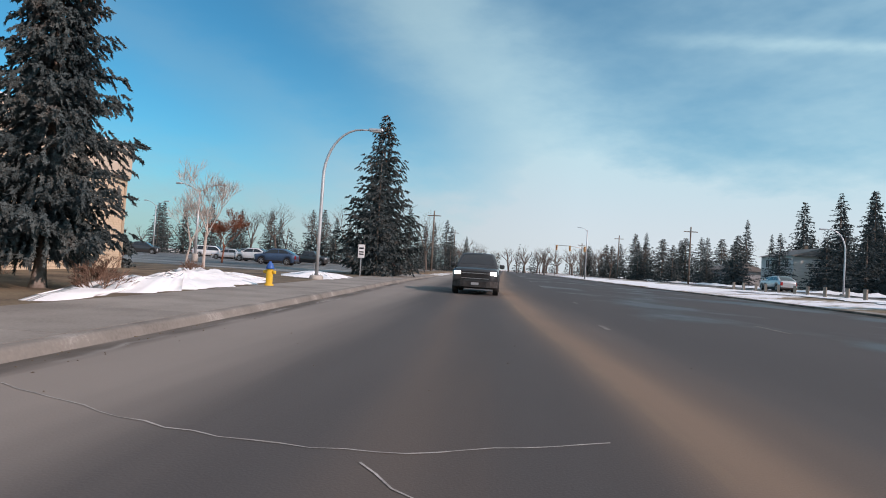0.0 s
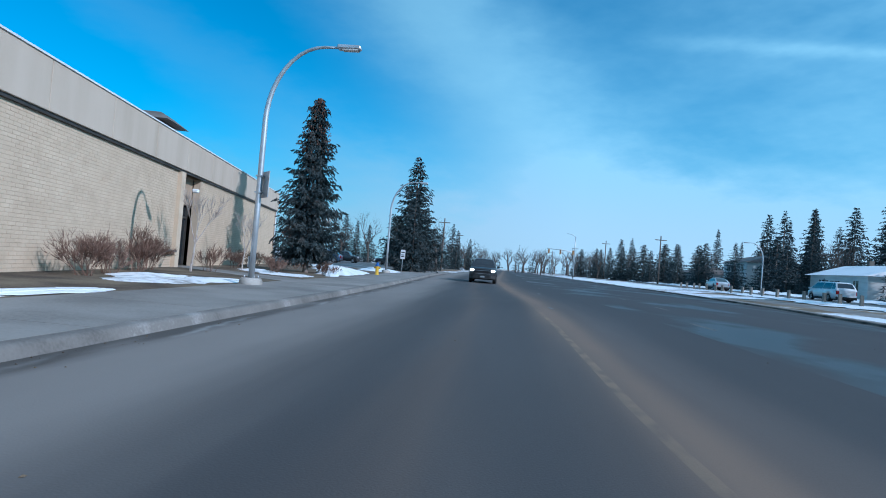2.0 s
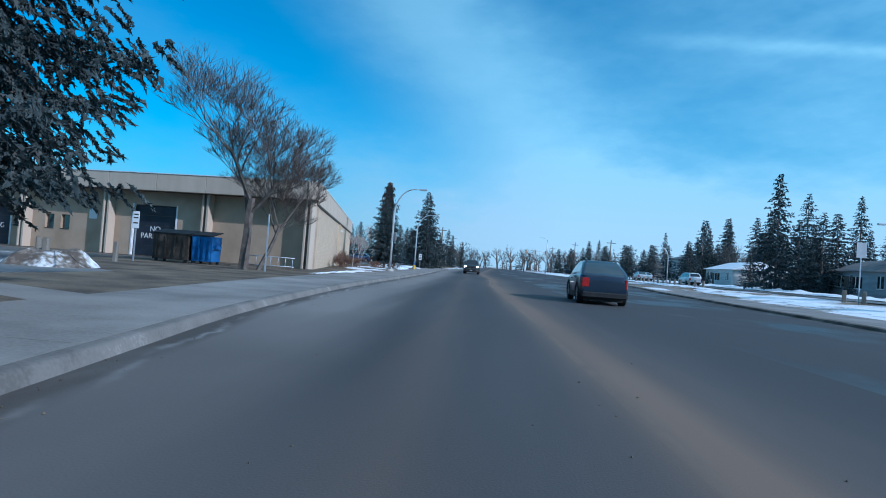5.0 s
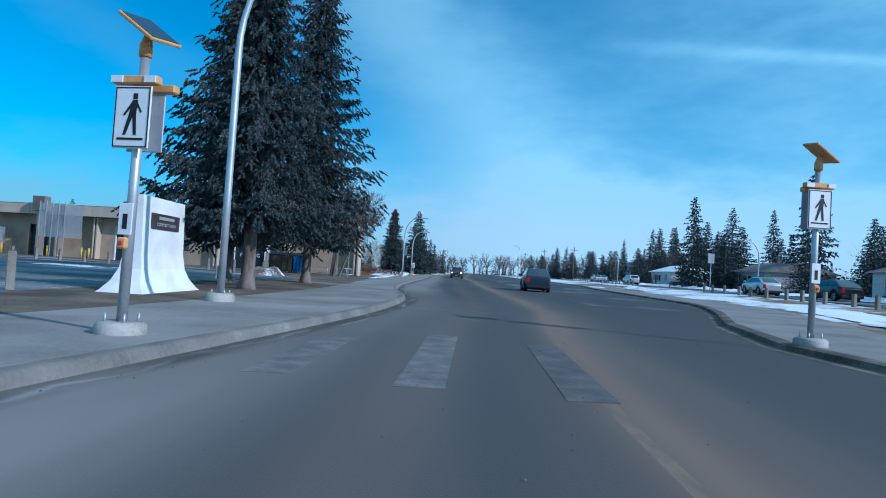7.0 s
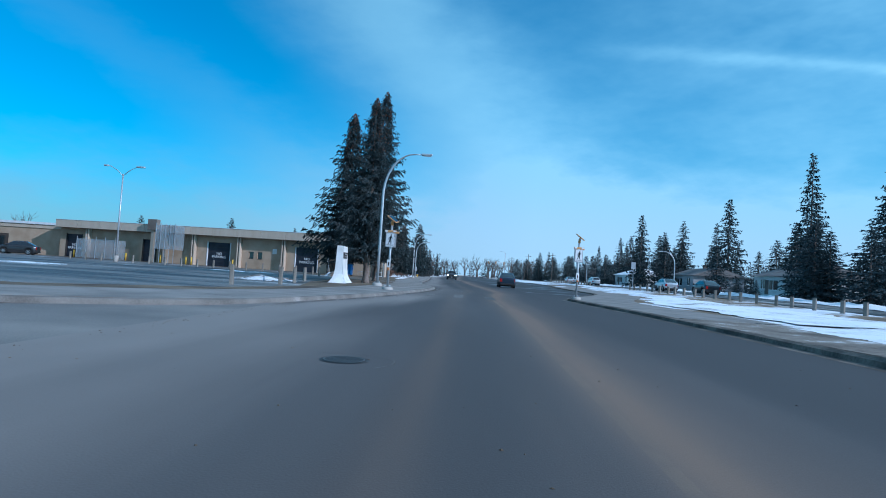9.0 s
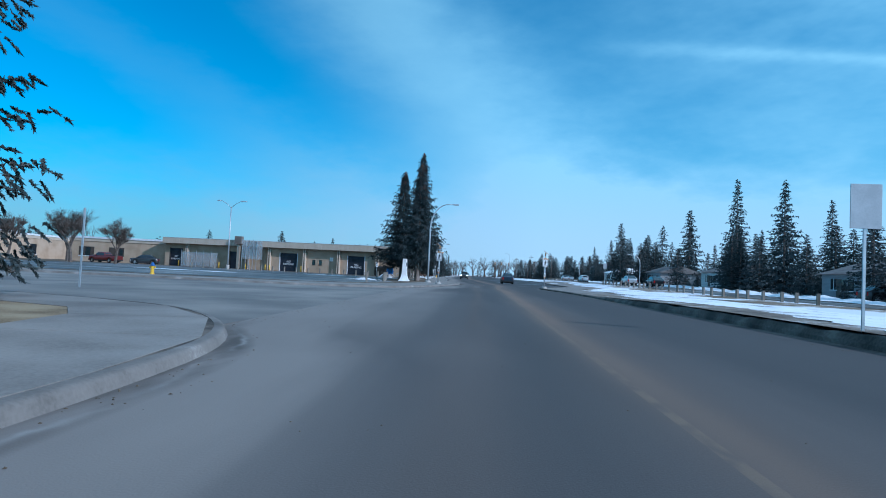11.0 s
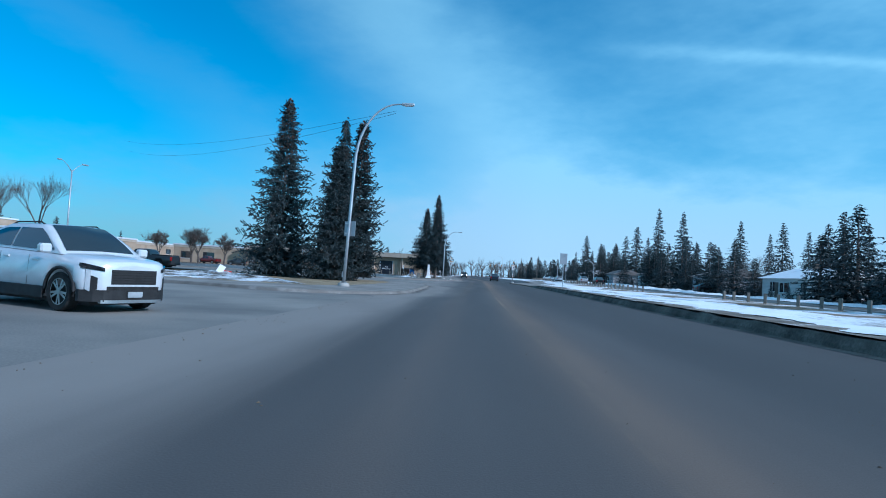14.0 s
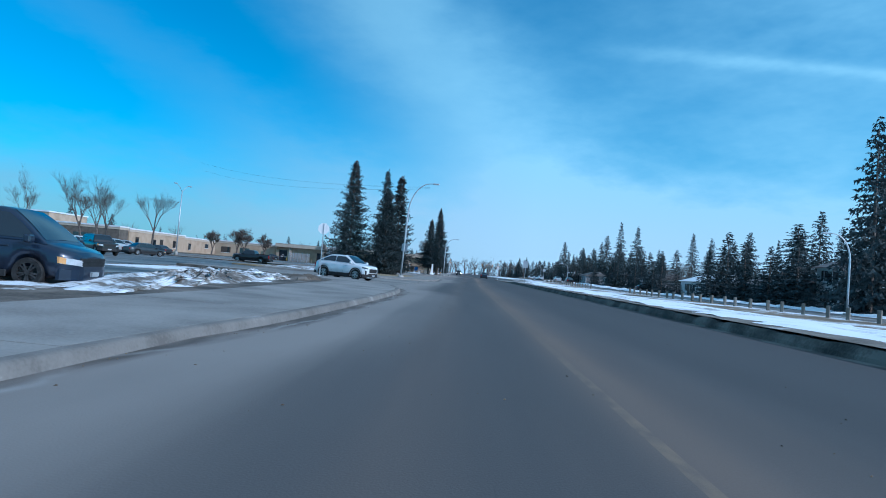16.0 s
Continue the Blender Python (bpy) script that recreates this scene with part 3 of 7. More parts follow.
def offset_line(pts, dist):
    out = []
    for i, p in enumerate(pts):
        a, b = pts[max(i - 1, 0)], pts[min(i + 1, len(pts) - 1)]
        d = math.hypot(b[0] - a[0], b[1] - a[1]) or 1
        out.append((p[0] + (b[1] - a[1]) / d * dist, p[1] - (b[0] - a[0]) / d * dist))
    return out


def along(pts, step):
    out, carry = [pts[0]], 0.0
    for a, b in zip(pts, pts[1:]):
        d = math.hypot(b[0] - a[0], b[1] - a[1])
        s = step - carry
        while s <= d:
            out.append((a[0] + (b[0] - a[0]) * s / d, a[1] + (b[1] - a[1]) * s / d))
            s += step
        carry = d - (s - step)
    return out


M_CONCRETE = surf("pale_concrete_bay", [(0.186, 0.172, 0.157), (0.245, 0.228, 0.208), (0.292, 0.272, 0.248)], 0.5, 26, 0.9, 0.25, vary=0.06)

M_KERB_ROLLED = surf("scuffed_kerb_concrete", [(0.122, 0.112, 0.102), (0.168, 0.156, 0.143), (0.20, 0.186, 0.170), (0.30, 0.287, 0.27)], 1.1, 24, 0.9, 0.35, edge=(0.30, 0.74), detail=8.0)


def pavement(outer, inner, turn):
    outer, inner = rounded(outer), rounded(inner)
    kin = offset_line(outer, 0.17 * turn)
    # kerb: a low rounded nosing swept along the road edge
    vs, fs = [], []
    prof = [(-0.05, -0.01), (-0.03, 0.02), (-0.005, 0.085), (0.015, 0.112), (0.045, 0.127), (0.09, 0.1325), (0.17, 0.134)]
    n = len(prof)
    for (ox, oy), (kx, ky) in zip(outer, kin):
        for d, z in prof:
            vs.append((ox + (kx - ox) * d / 0.17, oy + (ky - oy) * d / 0.17, z + 0.003 * noise.noise(Vector((ox * 1.3, oy * 1.3, d * 9)))))
    for i in range(len(outer) - 1):
        for k in range(n - 1):
            fs.append((i * n + k, i * n + k + 1, (i + 1) * n + k + 1, (i + 1) * n + k))
    kerb = part_np("kerb", vs, fs, M_KERB_ROLLED)
    for p in kerb.data.polygons:
        p.use_smooth = True
    tagged(kerb, "weathered pale concrete kerb and gutter", "kerb", kind="structure")
    base = part("pavement", slab(kin + list(reversed(inner)), -0.06, 0.128), M_GRIT)
    tagged(base, "pale concrete pavement cast in bays with dark joints", "pavement", kind="structure")
    stations = along(kin, 3.0)
    for a, b in zip(stations, stations[1:]):
        if a[0] < -45 or a[1] < -215:
            continue
        c, d = nearest(inner, b), nearest(inner, a)
        cx, cy = (a[0] + b[0] + c[0] + d[0]) / 4, (a[1] + b[1] + c[1] + d[1]) / 4
        quad = []
        for x, y in (a, b, c, d):
            l = math.hypot(cx - x, cy - y) or 1
            quad.append((x + (cx - x) / l * 0.009, y + (cy - y) / l * 0.009))
        if math.hypot(quad[2][0] - quad[3][0], quad[2][1] - quad[3][1]) < 0.2:
            quad = quad[:3]
        part("bay", slab(quad, 0.10, 0.135 + random.uniform(-0.002, 0.002)), M_CONCRETE, base)


pavement(WALK_A_OUT, WALK_A_IN, 1)
pavement(WALK_B_OUT, WALK_B_IN, 1)
pavement(WALK_C_OUT, WALK_C_IN, 1)

VERGE_A = rounded(WALK_A_IN) + [(-130, -84), (-130, 120), (-9.8, 120)]
VERGE_B = rounded(WALK_B_IN)[4:-4] + [(-24, -129.5), (-24, -106.2)]
VERGE_C = rounded(WALK_C_IN)[4:] + [(-12.2, -260), (-12.2, -156), (-17, -151.5)]
for v, m, l in ((VERGE_A, M_DIRT, "bare brown soil beside the pavement"), (VERGE_B, M_GRASS, "dead yellow grass on the corner island"), (VERGE_C, M_GRIT, "gritty brown soil strip beside the pavement")):
    tagged(part("verge", slab(v, -0.06, 0.126), m), l, "verge", kind="structure")
tagged(part("parking_lot", slab([(-9.6, -33), (-9.3, -47), (-8.4, -57), (-6.6, -66), (-8.0, -72), (-11.5, -77), (-60, -81), (-60, -15.5), (-17.5, -15.5), (-17.5, -28)], 0.05, 0.131), M_WET_LOT),
       "wet dark asphalt parking lot with shallow meltwater", "parking lot", kind="structure")
tagged(part("parking_lot", slab([(-13, 36), (-90, 30), (-90, 118), (-13, 118)], 0.05, 0.131), M_WET_LOT), "asphalt parking lot north of the building", "parking lot", kind="structure")
tagged(part("path", slab([(-6.95, 1.2), (-13.6, 5.4), (-13.9, 7.2), (-7.15, 3.6)], 0.05, 0.137), M_CONCRETE), "concrete path to the side entrance", "path", kind="structure")
tagged(part("path", slab([(-4.75, -41.9), (-9.5, -40.2), (-9.6, -38.9), (-4.95, -40.4)], 0.05, 0.134), M_CONCRETE), "pale concrete path from the pavement to the lot", "path", kind="structure")


M_BANK = surf("sooty_snow_bank", [(0.17, 0.145, 0.12), (0.40, 0.385, 0.37), (0.74, 0.76, 0.79), (0.86, 0.88, 0.90)], 0.32, 5, 0.7, 0.8, edge=(0.26, 0.50), detail=8.0)


def mound(name, outline, height, material, label, category="snow", seed=1, z=0.12, freq=0.7, kind=""):
    """A low uneven heap with an irregular outline."""
    cx, cy = sum(p[0] for p in outline) / len(outline), sum(p[1] for p in outline) / len(outline)
    ring = []
    for x, y in rounded(outline + [outline[0]], 4)[:-1]:
        q = Vector((x * 0.9, y * 0.9, seed * 1.7))
        ring.append((x + 0.55 * noise.fractal(q, 0.8, 2.2, 4), y + 0.55 * noise.fractal(q + Vector((9, 4, 0)), 0.8, 2.2, 4)))
    vs, fs = [], []
    rings = 9
    for i in range(rings + 1):
        f = i / rings
        for x, y in ring:
            w = 1 - f + 0.07 * f * noise.noise(Vector((x * 1.3, y * 1.3, seed)))
            px, py = cx + (x - cx) * w, cy + (y - cy) * w
            rise = (1 - (1 - f) ** 2) * height * (0.55 + 0.9 * max(0, 0.5 + noise.fractal(Vector((px * freq, py * freq, seed * 3.7)), 1.0, 2.0, 4)))
            vs.append((px, py, z - 0.03 + rise + (0.0 if i else -0.03)))
    n = len(ring)
    for i in range(rings):
        for k in range(n):
            fs.append((i * n + k, i * n + (k + 1) % n, (i + 1) * n + (k + 1) % n, (i + 1) * n + k))
    ob = part_np(name, vs, fs, material)
    for p in ob.data.polygons:
        p.use_smooth = True
    return tagged(ob, label, category, kind=kind)


mound("snow_patch", [(-7.6, 8.5), (-7.7, 13), (-7.9, 18), (-9.2, 24), (-14.5, 30), (-15.5, 26), (-11.5, 19), (-10.2, 14.5), (-9.0, 11)], 0.32, M_SNOW, "melting heap of old snow on the verge", seed=1)
mound("snow_patch", [(-6.9, -4.0), (-7.0, 0.6), (-8.4, 1.0), (-10.4, -0.4), (-10.6, -3.6), (-8.6, -6.4)], 0.10, M_BANK, "thin strip of old snow beside the pavement", seed=2)
mound("snow_patch", [(-6.8, -24.0), (-6.85, -6), (-7.6, -4.6), (-8.0, -8), (-7.5, -15), (-7.2, -23.6)], 0.09, M_BANK, "thin strip of old snow beside the pavement", seed=3)
mound("snow_patch", [(-7.3, 4.4), (-7.6, 8), (-9.4, 8.4), (-11.4, 8.0), (-12.2, 10), (-13.4, 12), (-12.9, 8.6), (-10, 5.6)], 0.10, M_BANK, "thin strip of old snow by the wall", seed=4)
mound("snow_patch", [(-8.2, 27), (-8.7, 35), (-10.5, 37), (-13, 34), (-11, 28)], 0.22, M_SNOW, "old snow under the spruce", seed=5)
mound("snow_patch", [(-11.4, -31.5), (-10.2, -32.8), (-11.5, -34.3), (-13.4, -33.3), (-13.0, -31.6)], 0.55, M_DIRTY_SNOW, "small heap of ploughed snow", seed=6)
mound("snow_patch", [(-20, -34), (-14, -36), (-12, -38.5), (-18, -41), (-27, -40), (-28, -36)], 0.05, M_SNOW, "thin ice sheet on the lot", seed=7)
mound("snow_patch", [(-40, -50), (-22, -53), (-18, -58), (-30, -59), (-44, -56)], 0.05, M_SNOW, "thin ice sheet on the lot", seed=8)
mound("snow_patch", [(-9.2, -57.2), (-8.3, -59.5), (-9.4, -62), (-12.6, -61), (-13, -57.5)], 0.20, M_DIRTY_SNOW, "dirty snow heap by the lot edge", seed=9)
mound("snow_patch", [(-7.6, -129.6), (-8.6, -126.8), (-11, -123.5), (-15, -117), (-19, -110), (-23.3, -107.5), (-23.6, -118), (-23.6, -129), (-17, -130.3), (-11.5, -130.6)], 0.20, M_DIRTY_SNOW, "spread of dirty melting snow on the island", seed=10)
mound("snow_mound", [(-7.1, -179.4), (-7.3, -175), (-7.5, -170), (-7.9, -164), (-8.8, -158.4), (-10.2, -156), (-12.8, -156.2), (-12.7, -161), (-11.2, -168), (-10.0, -174), (-8.8, -178.6)], 0.30, M_DIRTY_SNOW, "ploughed heap of dirty snow and gravel", seed=11, freq=1.1)
mound("snow_mound", [(-7.5, -158.8), (-7.2, -162), (-8.3, -163), (-9.0, -160), (-9.2, -156.8)], 0.26, M_GRIT, "brown soil bank with dead grass", "soil", seed=12, freq=1.3)
mound("snow_patch", [(-7.6, -174), (-7.5, -181), (-8.6, -184), (-10.6, -182), (-10.4, -174)], 0.05, M_DIRTY_SNOW, "dirty snow along the parking lot edge", seed=13, freq=1.2)

# right side: kerb, gravelly strip, snow, service road and yards


def rx(y, d=0.0):
    return lerp_table(RIGHT, y) + d


def wav(y, a, b, seed):
    return a + b * (noise.fractal(Vector((y * 0.09, seed, 0)), 1.0, 2.0, 4) + 0.55 * noise.fractal(Vector((y * 0.55, seed + 7, 0)), 1.0, 2.0, 3))


def heaped(y):
    """Where ploughed grit and snow lie heaped on the right kerb."""
    return 1 - smooth(-95, -76, y)


def right_side():
    kerb_y = np.arange(-260, 60, 0.5)
    vs, fs = [], []
    for y in kerb_y:
        x = rx(y)
        h = heaped(y) * (0.17 + 0.10 * noise.fractal(Vector((y * 0.8, 2.0, 0)), 1.0, 2.0, 4))
        n1 = 0.05 * heaped(y) * noise.noise(Vector((y * 1.7, 5.0, 0)))
        vs += [(x - 0.3, y, 0.004), (x + n1, y, 0.012), (x + 0.03 + n1, y, 0.11), (x + 0.14, y, 0.13 + h * 0.9), (x + 0.34, y, 0.13 + h), (x + 0.36, y, -0.05)]
    for i in range(len(kerb_y) - 1):
        for k in range(5):
            fs.append((i * 6 + k, i * 6 + k + 1, i * 6 + 7 + k, i * 6 + 6 + k))
    tagged(part_np("kerb", vs, fs, M_GRIT), "grit-covered concrete kerb", "kerb", kind="structure")
    tagged(strip("verge", lambda y: rx(y, 0.16), lambda y: 150, -260, 420, 4, lambda x, y: lie(x, y), M_GROUND, 40), "snow-patched dead grass verge rising to the houses", "verge", kind="structure")
    flat = lambda x, y: lie(x, y)
    bank = lambda x, y: lie(x, y) + 0.22 * heaped(y) * (1 - smooth(1.0, 7.5, x - rx(y)))
    tagged(strip("verge", lambda y: rx(y, 0.2), lambda y: rx(y, wav(y, 2.0, 0.8, 3) + 2.2 * smooth(-108, -92, y)), -260, -73, 0.5, bank, M_EDGE, 6, 0.02, 0.07), "wet grit and dirt strip beside the kerb", "verge", kind="structure")
    tagged(strip("pavement", lambda y: rx(y, 0.17), lambda y: rx(y, 4.2), -72.5, 34, 1.5, flat, M_CONCRETE, 4, 0.025), "concrete pavement beside the crossing", "pavement", kind="structure")
    tagged(strip("snow_bank", lambda y: rx(y, max(0.3, wav(y, 1.0, 1.3, 7) + 1.9 * smooth(-108, -92, y))), lambda y: wav(y, 19.0, 1.2, 9), -260, -74, 0.4, bank, M_BANK, 18, 0.03, 0.22, 2), "broad bank of old snow beside the road", "snow", kind="stuff")
    tagged(strip("snow_bank", lambda y: rx(y, wav(y, 5.2, 1.1, 17)), lambda y: max(rx(y, 7.5), wav(y, 21.5, 1.0, 19)), -72, 60, 0.5, flat, M_BANK, 14, 0.03, 0.16, 4), "bank of old snow behind the pavement", "snow", kind="stuff")
    tagged(strip("snow_bank", lambda y: rx(y, 1.0), lambda y: rx(y, wav(y, 7, 1.5, 18)), 61, 200, 2, flat, M_SNOW, 6, 0.03, 0.2, 5), "bank of old snow along the far road", "snow", kind="stuff")
    tagged(strip("road", lambda y: 26.2, lambda y: 33.0, -260, 300, 3, flat, M_WET_LOT, 4, 0.03), "wet service road in front of the houses", "road", kind="structure")
    tagged(strip("snow_bank", lambda y: wav(y, 33.6, 0.4, 29), lambda y: wav(y, 39, 1.5, 31), -260, 200, 1.0, flat, M_SNOW, 8, 0.03, 0.5, 6), "ploughed snow in front of the yards", "snow", kind="stuff")


right_side()


def debris():
    """Grit, twigs and leaf scraps: thick in the gutters, scattered over the lanes."""
    r = random.Random(77)
    V, F = [], []
    for k in range(2600):
        y = r.uniform(-186, 22)
        if k < 1500:
            x = lerp_table(LEFT, y) + 0.05 + abs(r.gauss(0, 0.28))
            size = r.uniform(0.005, 0.022)
        else:
            x = r.uniform(lerp_table(LEFT, y), lerp_table(RIGHT, y))
            size = r.uniform(0.006, 0.022)
        a, h = r.uniform(0, 6.28), size * r.uniform(0.25, 0.7)
        ca, sa, w = math.cos(a) * size, math.sin(a) * size, r.uniform(0.3, 0.9)
        o = len(V)
        V += [(x - ca, y - sa, 0.003), (x + sa * w, y - ca * w, 0.003), (x + ca, y + sa, 0.003), (x - sa * w, y + ca * w, 0.003), (x, y, 0.004 + h)]
        F += [(o, o + 1, o + 4), (o + 1, o + 2, o + 4), (o + 2, o + 3, o + 4), (o + 3, o, o + 4)]
    tagged(part_np("road_debris", V, F, M_DIRT), "grit, twigs and leaf scraps lying on the road", "debris", kind="stuff")


debris()
# ---------------------------------------------------------------- trees


OLD = "tall old spruce with a bare lower trunk and drooping branches"


def spruce_mesh(seed, height, radius, whorls, per, twigs, tufts, fine=1.0, clear=0.08, taper=0.82, sag=1.0):
    """Needles of a spruce as many small blades set along drooping branches."""
    r = np.random.RandomState(seed)
    V, F = [], []
    bases, tips, sizes = [], [], []
    total = int(whorls * per * 0.72)
    for b in range(total):
        # branches stand singly, lower ones longer, with uneven reach so that sky shows between them
        f = 1 - (1 - (b + r.uniform(-2.5, 2.5)) / total) ** 0.78
        f = min(max(float(np.real(f)), 0), 0.985)
        if fine < 0.8:
            # limbs stand in loose whorls
            tiers = whorls * 0.62
            f = min(max((math.floor(f * tiers) + 0.5 + r.uniform(-0.42, 0.42)) / tiers, 0.0), 0.985)
        tier = 0.5 + 0.5 * math.sin(f * whorls * 0.55 * 2 * math.pi)
        z = height * (clear + (1 - clear) * f) - 0.012 * height * tier * (1 - f)
        reach = radius * (1 - f) ** taper + 0.10
        if f < 0.1:
            reach *= 0.78 + 2 * f
        a = b * 2.39996 + r.uniform(-0.4, 0.4)
        ln = reach * (r.uniform(0.55, 0.95) if r.rand() < 0.6 else r.uniform(0.9, 1.2))
        droop = ln * (0.24 + 0.16 * (1 - f)) * r.uniform(0.5, 1.4) * sag
        if f > 0.8:
            droop *= -0.6 * (f - 0.72) / 0.2
        side = np.array([-math.sin(a), math.cos(a), 0])
        out = np.array([math.cos(a), math.sin(a), 0])
        k = max(3, int(twigs * 1.15 * (ln / radius) ** 0.8) + 2)
        for t in range(k):
            s = 0.10 + 0.90 * (t + 0.6) / k
            p = out * ln * s + np.array([0, 0, z - droop * (s ** 0.8) + (0.45 if fine > 0.8 else 0.75) * abs(droop) * s ** 3])
            wd = (0.34 * ln * (1 - 0.7 * s) + 0.05) * (0.5 + 0.5 * r.rand())
            sg = 1 if t % 2 else -1
            if fine < 0.8 and t % 3 == 0:
                # short twigs hanging under the branch
                end = p + out * 0.10 + side * sg * wd * r.uniform(0.1, 0.5) - np.array([0, 0, r.uniform(0.10, 0.34) * (1.0 if sag > 0.8 else 0.25)])
                bases.append(p), tips.append(end), sizes.append((0.13 + 0.04 * ln) * fine)
                continue
            end = p + out * (0.09 * ln + 0.10) + side * sg * wd * r.uniform(0.3, 1.0) + np.array([0, 0, -r.uniform(0.05 if sag > 0.8 else -0.6, 0.55) * (0.22 + 0.22 * ln) * max(sag, 1.0)])
            bases.append(p), tips.append(end), sizes.append((0.15 + 0.04 * ln) * fine)
    for b in range(int(total * (4.0 if fine < 0.8 else 0.5))):
        # short dark shoots close to the stem
        f = r.rand() ** 1.3 * 0.97
        a, rr = r.uniform(0, 6.28), radius * (1 - f) ** taper * r.uniform(0.08, 0.50)
        p = np.array([math.cos(a) * rr, math.sin(a) * rr, height * (clear + (1 - clear) * f) - 0.2 * rr])
        bases.append(p), tips.append(p + np.array([math.cos(a) * 0.3, math.sin(a) * 0.3, -0.35 if sag > 0.8 else -0.02])), sizes.append(0.24 * fine)
    B, T, S = np.array(bases), np.array(tips), np.array(sizes)
    K = len(B)
    rep = tufts
    B, T, S = np.repeat(B, rep, 0), np.repeat(T, rep, 0), np.repeat(S, rep)
    t = r.rand(len(B), 1)
    C = B + (T - B) * t
    ax = (T - B) / (np.linalg.norm(T - B, axis=1)[:, None] + 1e-6)
    rnd = r.normal(size=(len(B), 3))
    rnd[:, 2] -= 0.35 if sag > 0.8 else -0.10
    d = ax * 1.1 + rnd * 0.62
    d /= np.linalg.norm(d, axis=1)[:, None]
    q = np.cross(d, r.normal(size=(len(B), 3)))
    q /= np.linalg.norm(q, axis=1)[:, None] + 1e-6
    ln = (S * r.uniform(0.7, 1.5, len(B)))[:, None]
    wd = ln * (0.30 if fine > 0.8 else 0.25)
    V = np.stack([C - d * ln * 0.35 + q * wd, C - d * ln * 0.35 - q * wd, C + d * ln * 0.75], 1).reshape(-1, 3)
    F = np.arange(len(B) * 3).reshape(-1, 3)
    return V, F


def quick_mesh(name, V, F, material):
    me = bpy.data.meshes.new(name)
    me.vertices.add(len(V))
    me.vertices.foreach_set("co", np.asarray(V, dtype=np.float32).ravel())
    n = F.shape[1]
    me.loops.add(F.size)
    me.loops.foreach_set("vertex_index", F.ravel().astype(np.int32))
    me.polygons.add(len(F))
    me.polygons.foreach_set("loop_start", np.arange(0, F.size, n, dtype=np.int32))
    me.materials.append(material)
    me.update(calc_edges=True)
    return me


def spruce(x, y, z, height, radius, seed, whorls=26, per=11, twigs=9, tufts=9, label="", clear=0.08, group="", fine=1.0, cones=0, taper=0.82, sag=1.0):
    root = empty("spruce_tree", pose(x, y, z))
    V, F = spruce_mesh(seed, height, radius, whorls, per, twigs, tufts, fine, clear, taper, sag)
    crown = new("crown", quick_mesh("crown", V, F, M_NEEDLE))
    crown.parent = root
    rt = 0.21 if label == OLD else 0.009 * height + 0.035
    if cones:
        r = random.Random(seed + 500)
        cv, cf = [], []
        for k in range(cones):
            f = 1 - 0.34 * r.random() ** 1.4
            a, rr = r.uniform(0, 6.28), (radius * (1 - f) ** taper + 0.08) * r.uniform(0.35, 1.0)
            x0, y0, z0, ln = rr * math.cos(a), rr * math.sin(a), height * (clear + (1 - clear) * f) - 0.25 * rr, r.uniform(0.10, 0.17)
            o = len(cv)
            cv += [(x0, y0, z0), (x0, y0, z0 - ln)] + [(x0 + 0.032 * math.cos(q * 1.2566), y0 + 0.032 * math.sin(q * 1.2566), z0 - ln * 0.42) for q in range(5)]
            for q in range(5):
                cf += [(o, o + 2 + q, o + 2 + (q + 1) % 5), (o + 1, o + 2 + (q + 1) % 5, o + 2 + q)]
        part_np("cone_cluster", cv, cf, M_CONE, root, "hanging reddish-brown cones near the top")["kind"] = "stuff"
    part("trunk", tube([(0, 0, -0.1), (0, 0, 0.12), (0.01, 0, 0.45), (0.03, 0.02, height * 0.3), (0, 0, height * 0.97)], [rt * 1.75, rt * 1.35, rt * 1.05, rt * 0.82, 0.02], 12), M_BARK, root)
    tagged(root, label or "tall dark green spruce tree with drooping branches", "tree", group)
    return root


# ---------------------------------------------------------------- buildings


M_BRICK = surf("buff_brick", [(0.50, 0.395, 0.285), (0.54, 0.428, 0.312), (0.575, 0.462, 0.34)], 1.6, 40, 0.9, 0.25, vary=0.03)
M_BRICK_ROW = surf("buff_brick_courses", [(0.50, 0.395, 0.285), (0.54, 0.428, 0.312), (0.575, 0.462, 0.34)], 1.6, 40, 0.9, 0.25)
_nt = M_BRICK_ROW.node_tree
_hue, _geo, _amt = _nt.nodes.new("ShaderNodeHueSaturation"), _nt.nodes.new("ShaderNodeNewGeometry"), _nt.nodes.new("ShaderNodeMath")
_amt.operation = "MULTIPLY_ADD"
_amt.inputs[1].default_value, _amt.inputs[2].default_value = 0.06, 0.97
_base = _nt.nodes["Principled BSDF"].inputs["Base Color"]
_nt.links.new(_base.links[0].from_socket, _hue.inputs["Color"])
_nt.links.new(_geo.outputs["Random Per Island"], _amt.inputs[0])
_nt.links.new(_amt.outputs[0], _hue.inputs["Value"])
_nt.links.new(_hue.outputs[0], _base)
M_MORTAR = surf("brick_mortar", [(0.41, 0.325, 0.238), (0.455, 0.362, 0.268)], 1.2, 30, 0.95, 0.2)
M_STUCCO = surf("beige_stucco", [(0.350, 0.258, 0.178), (0.410, 0.308, 0.218), (0.450, 0.345, 0.252)], 0.6, 30, 0.92, 0.15)
M_WHITE = surf("white_paint", [(0.66, 0.66, 0.64), (0.76, 0.76, 0.75), (0.82, 0.82, 0.81)], 1.2, 30, 0.6, 0.06)
M_DOOR = surf("dark_blue_door", [(0.012, 0.016, 0.026), (0.026, 0.032, 0.046)], 1.0, 30, 0.45, 0.06)
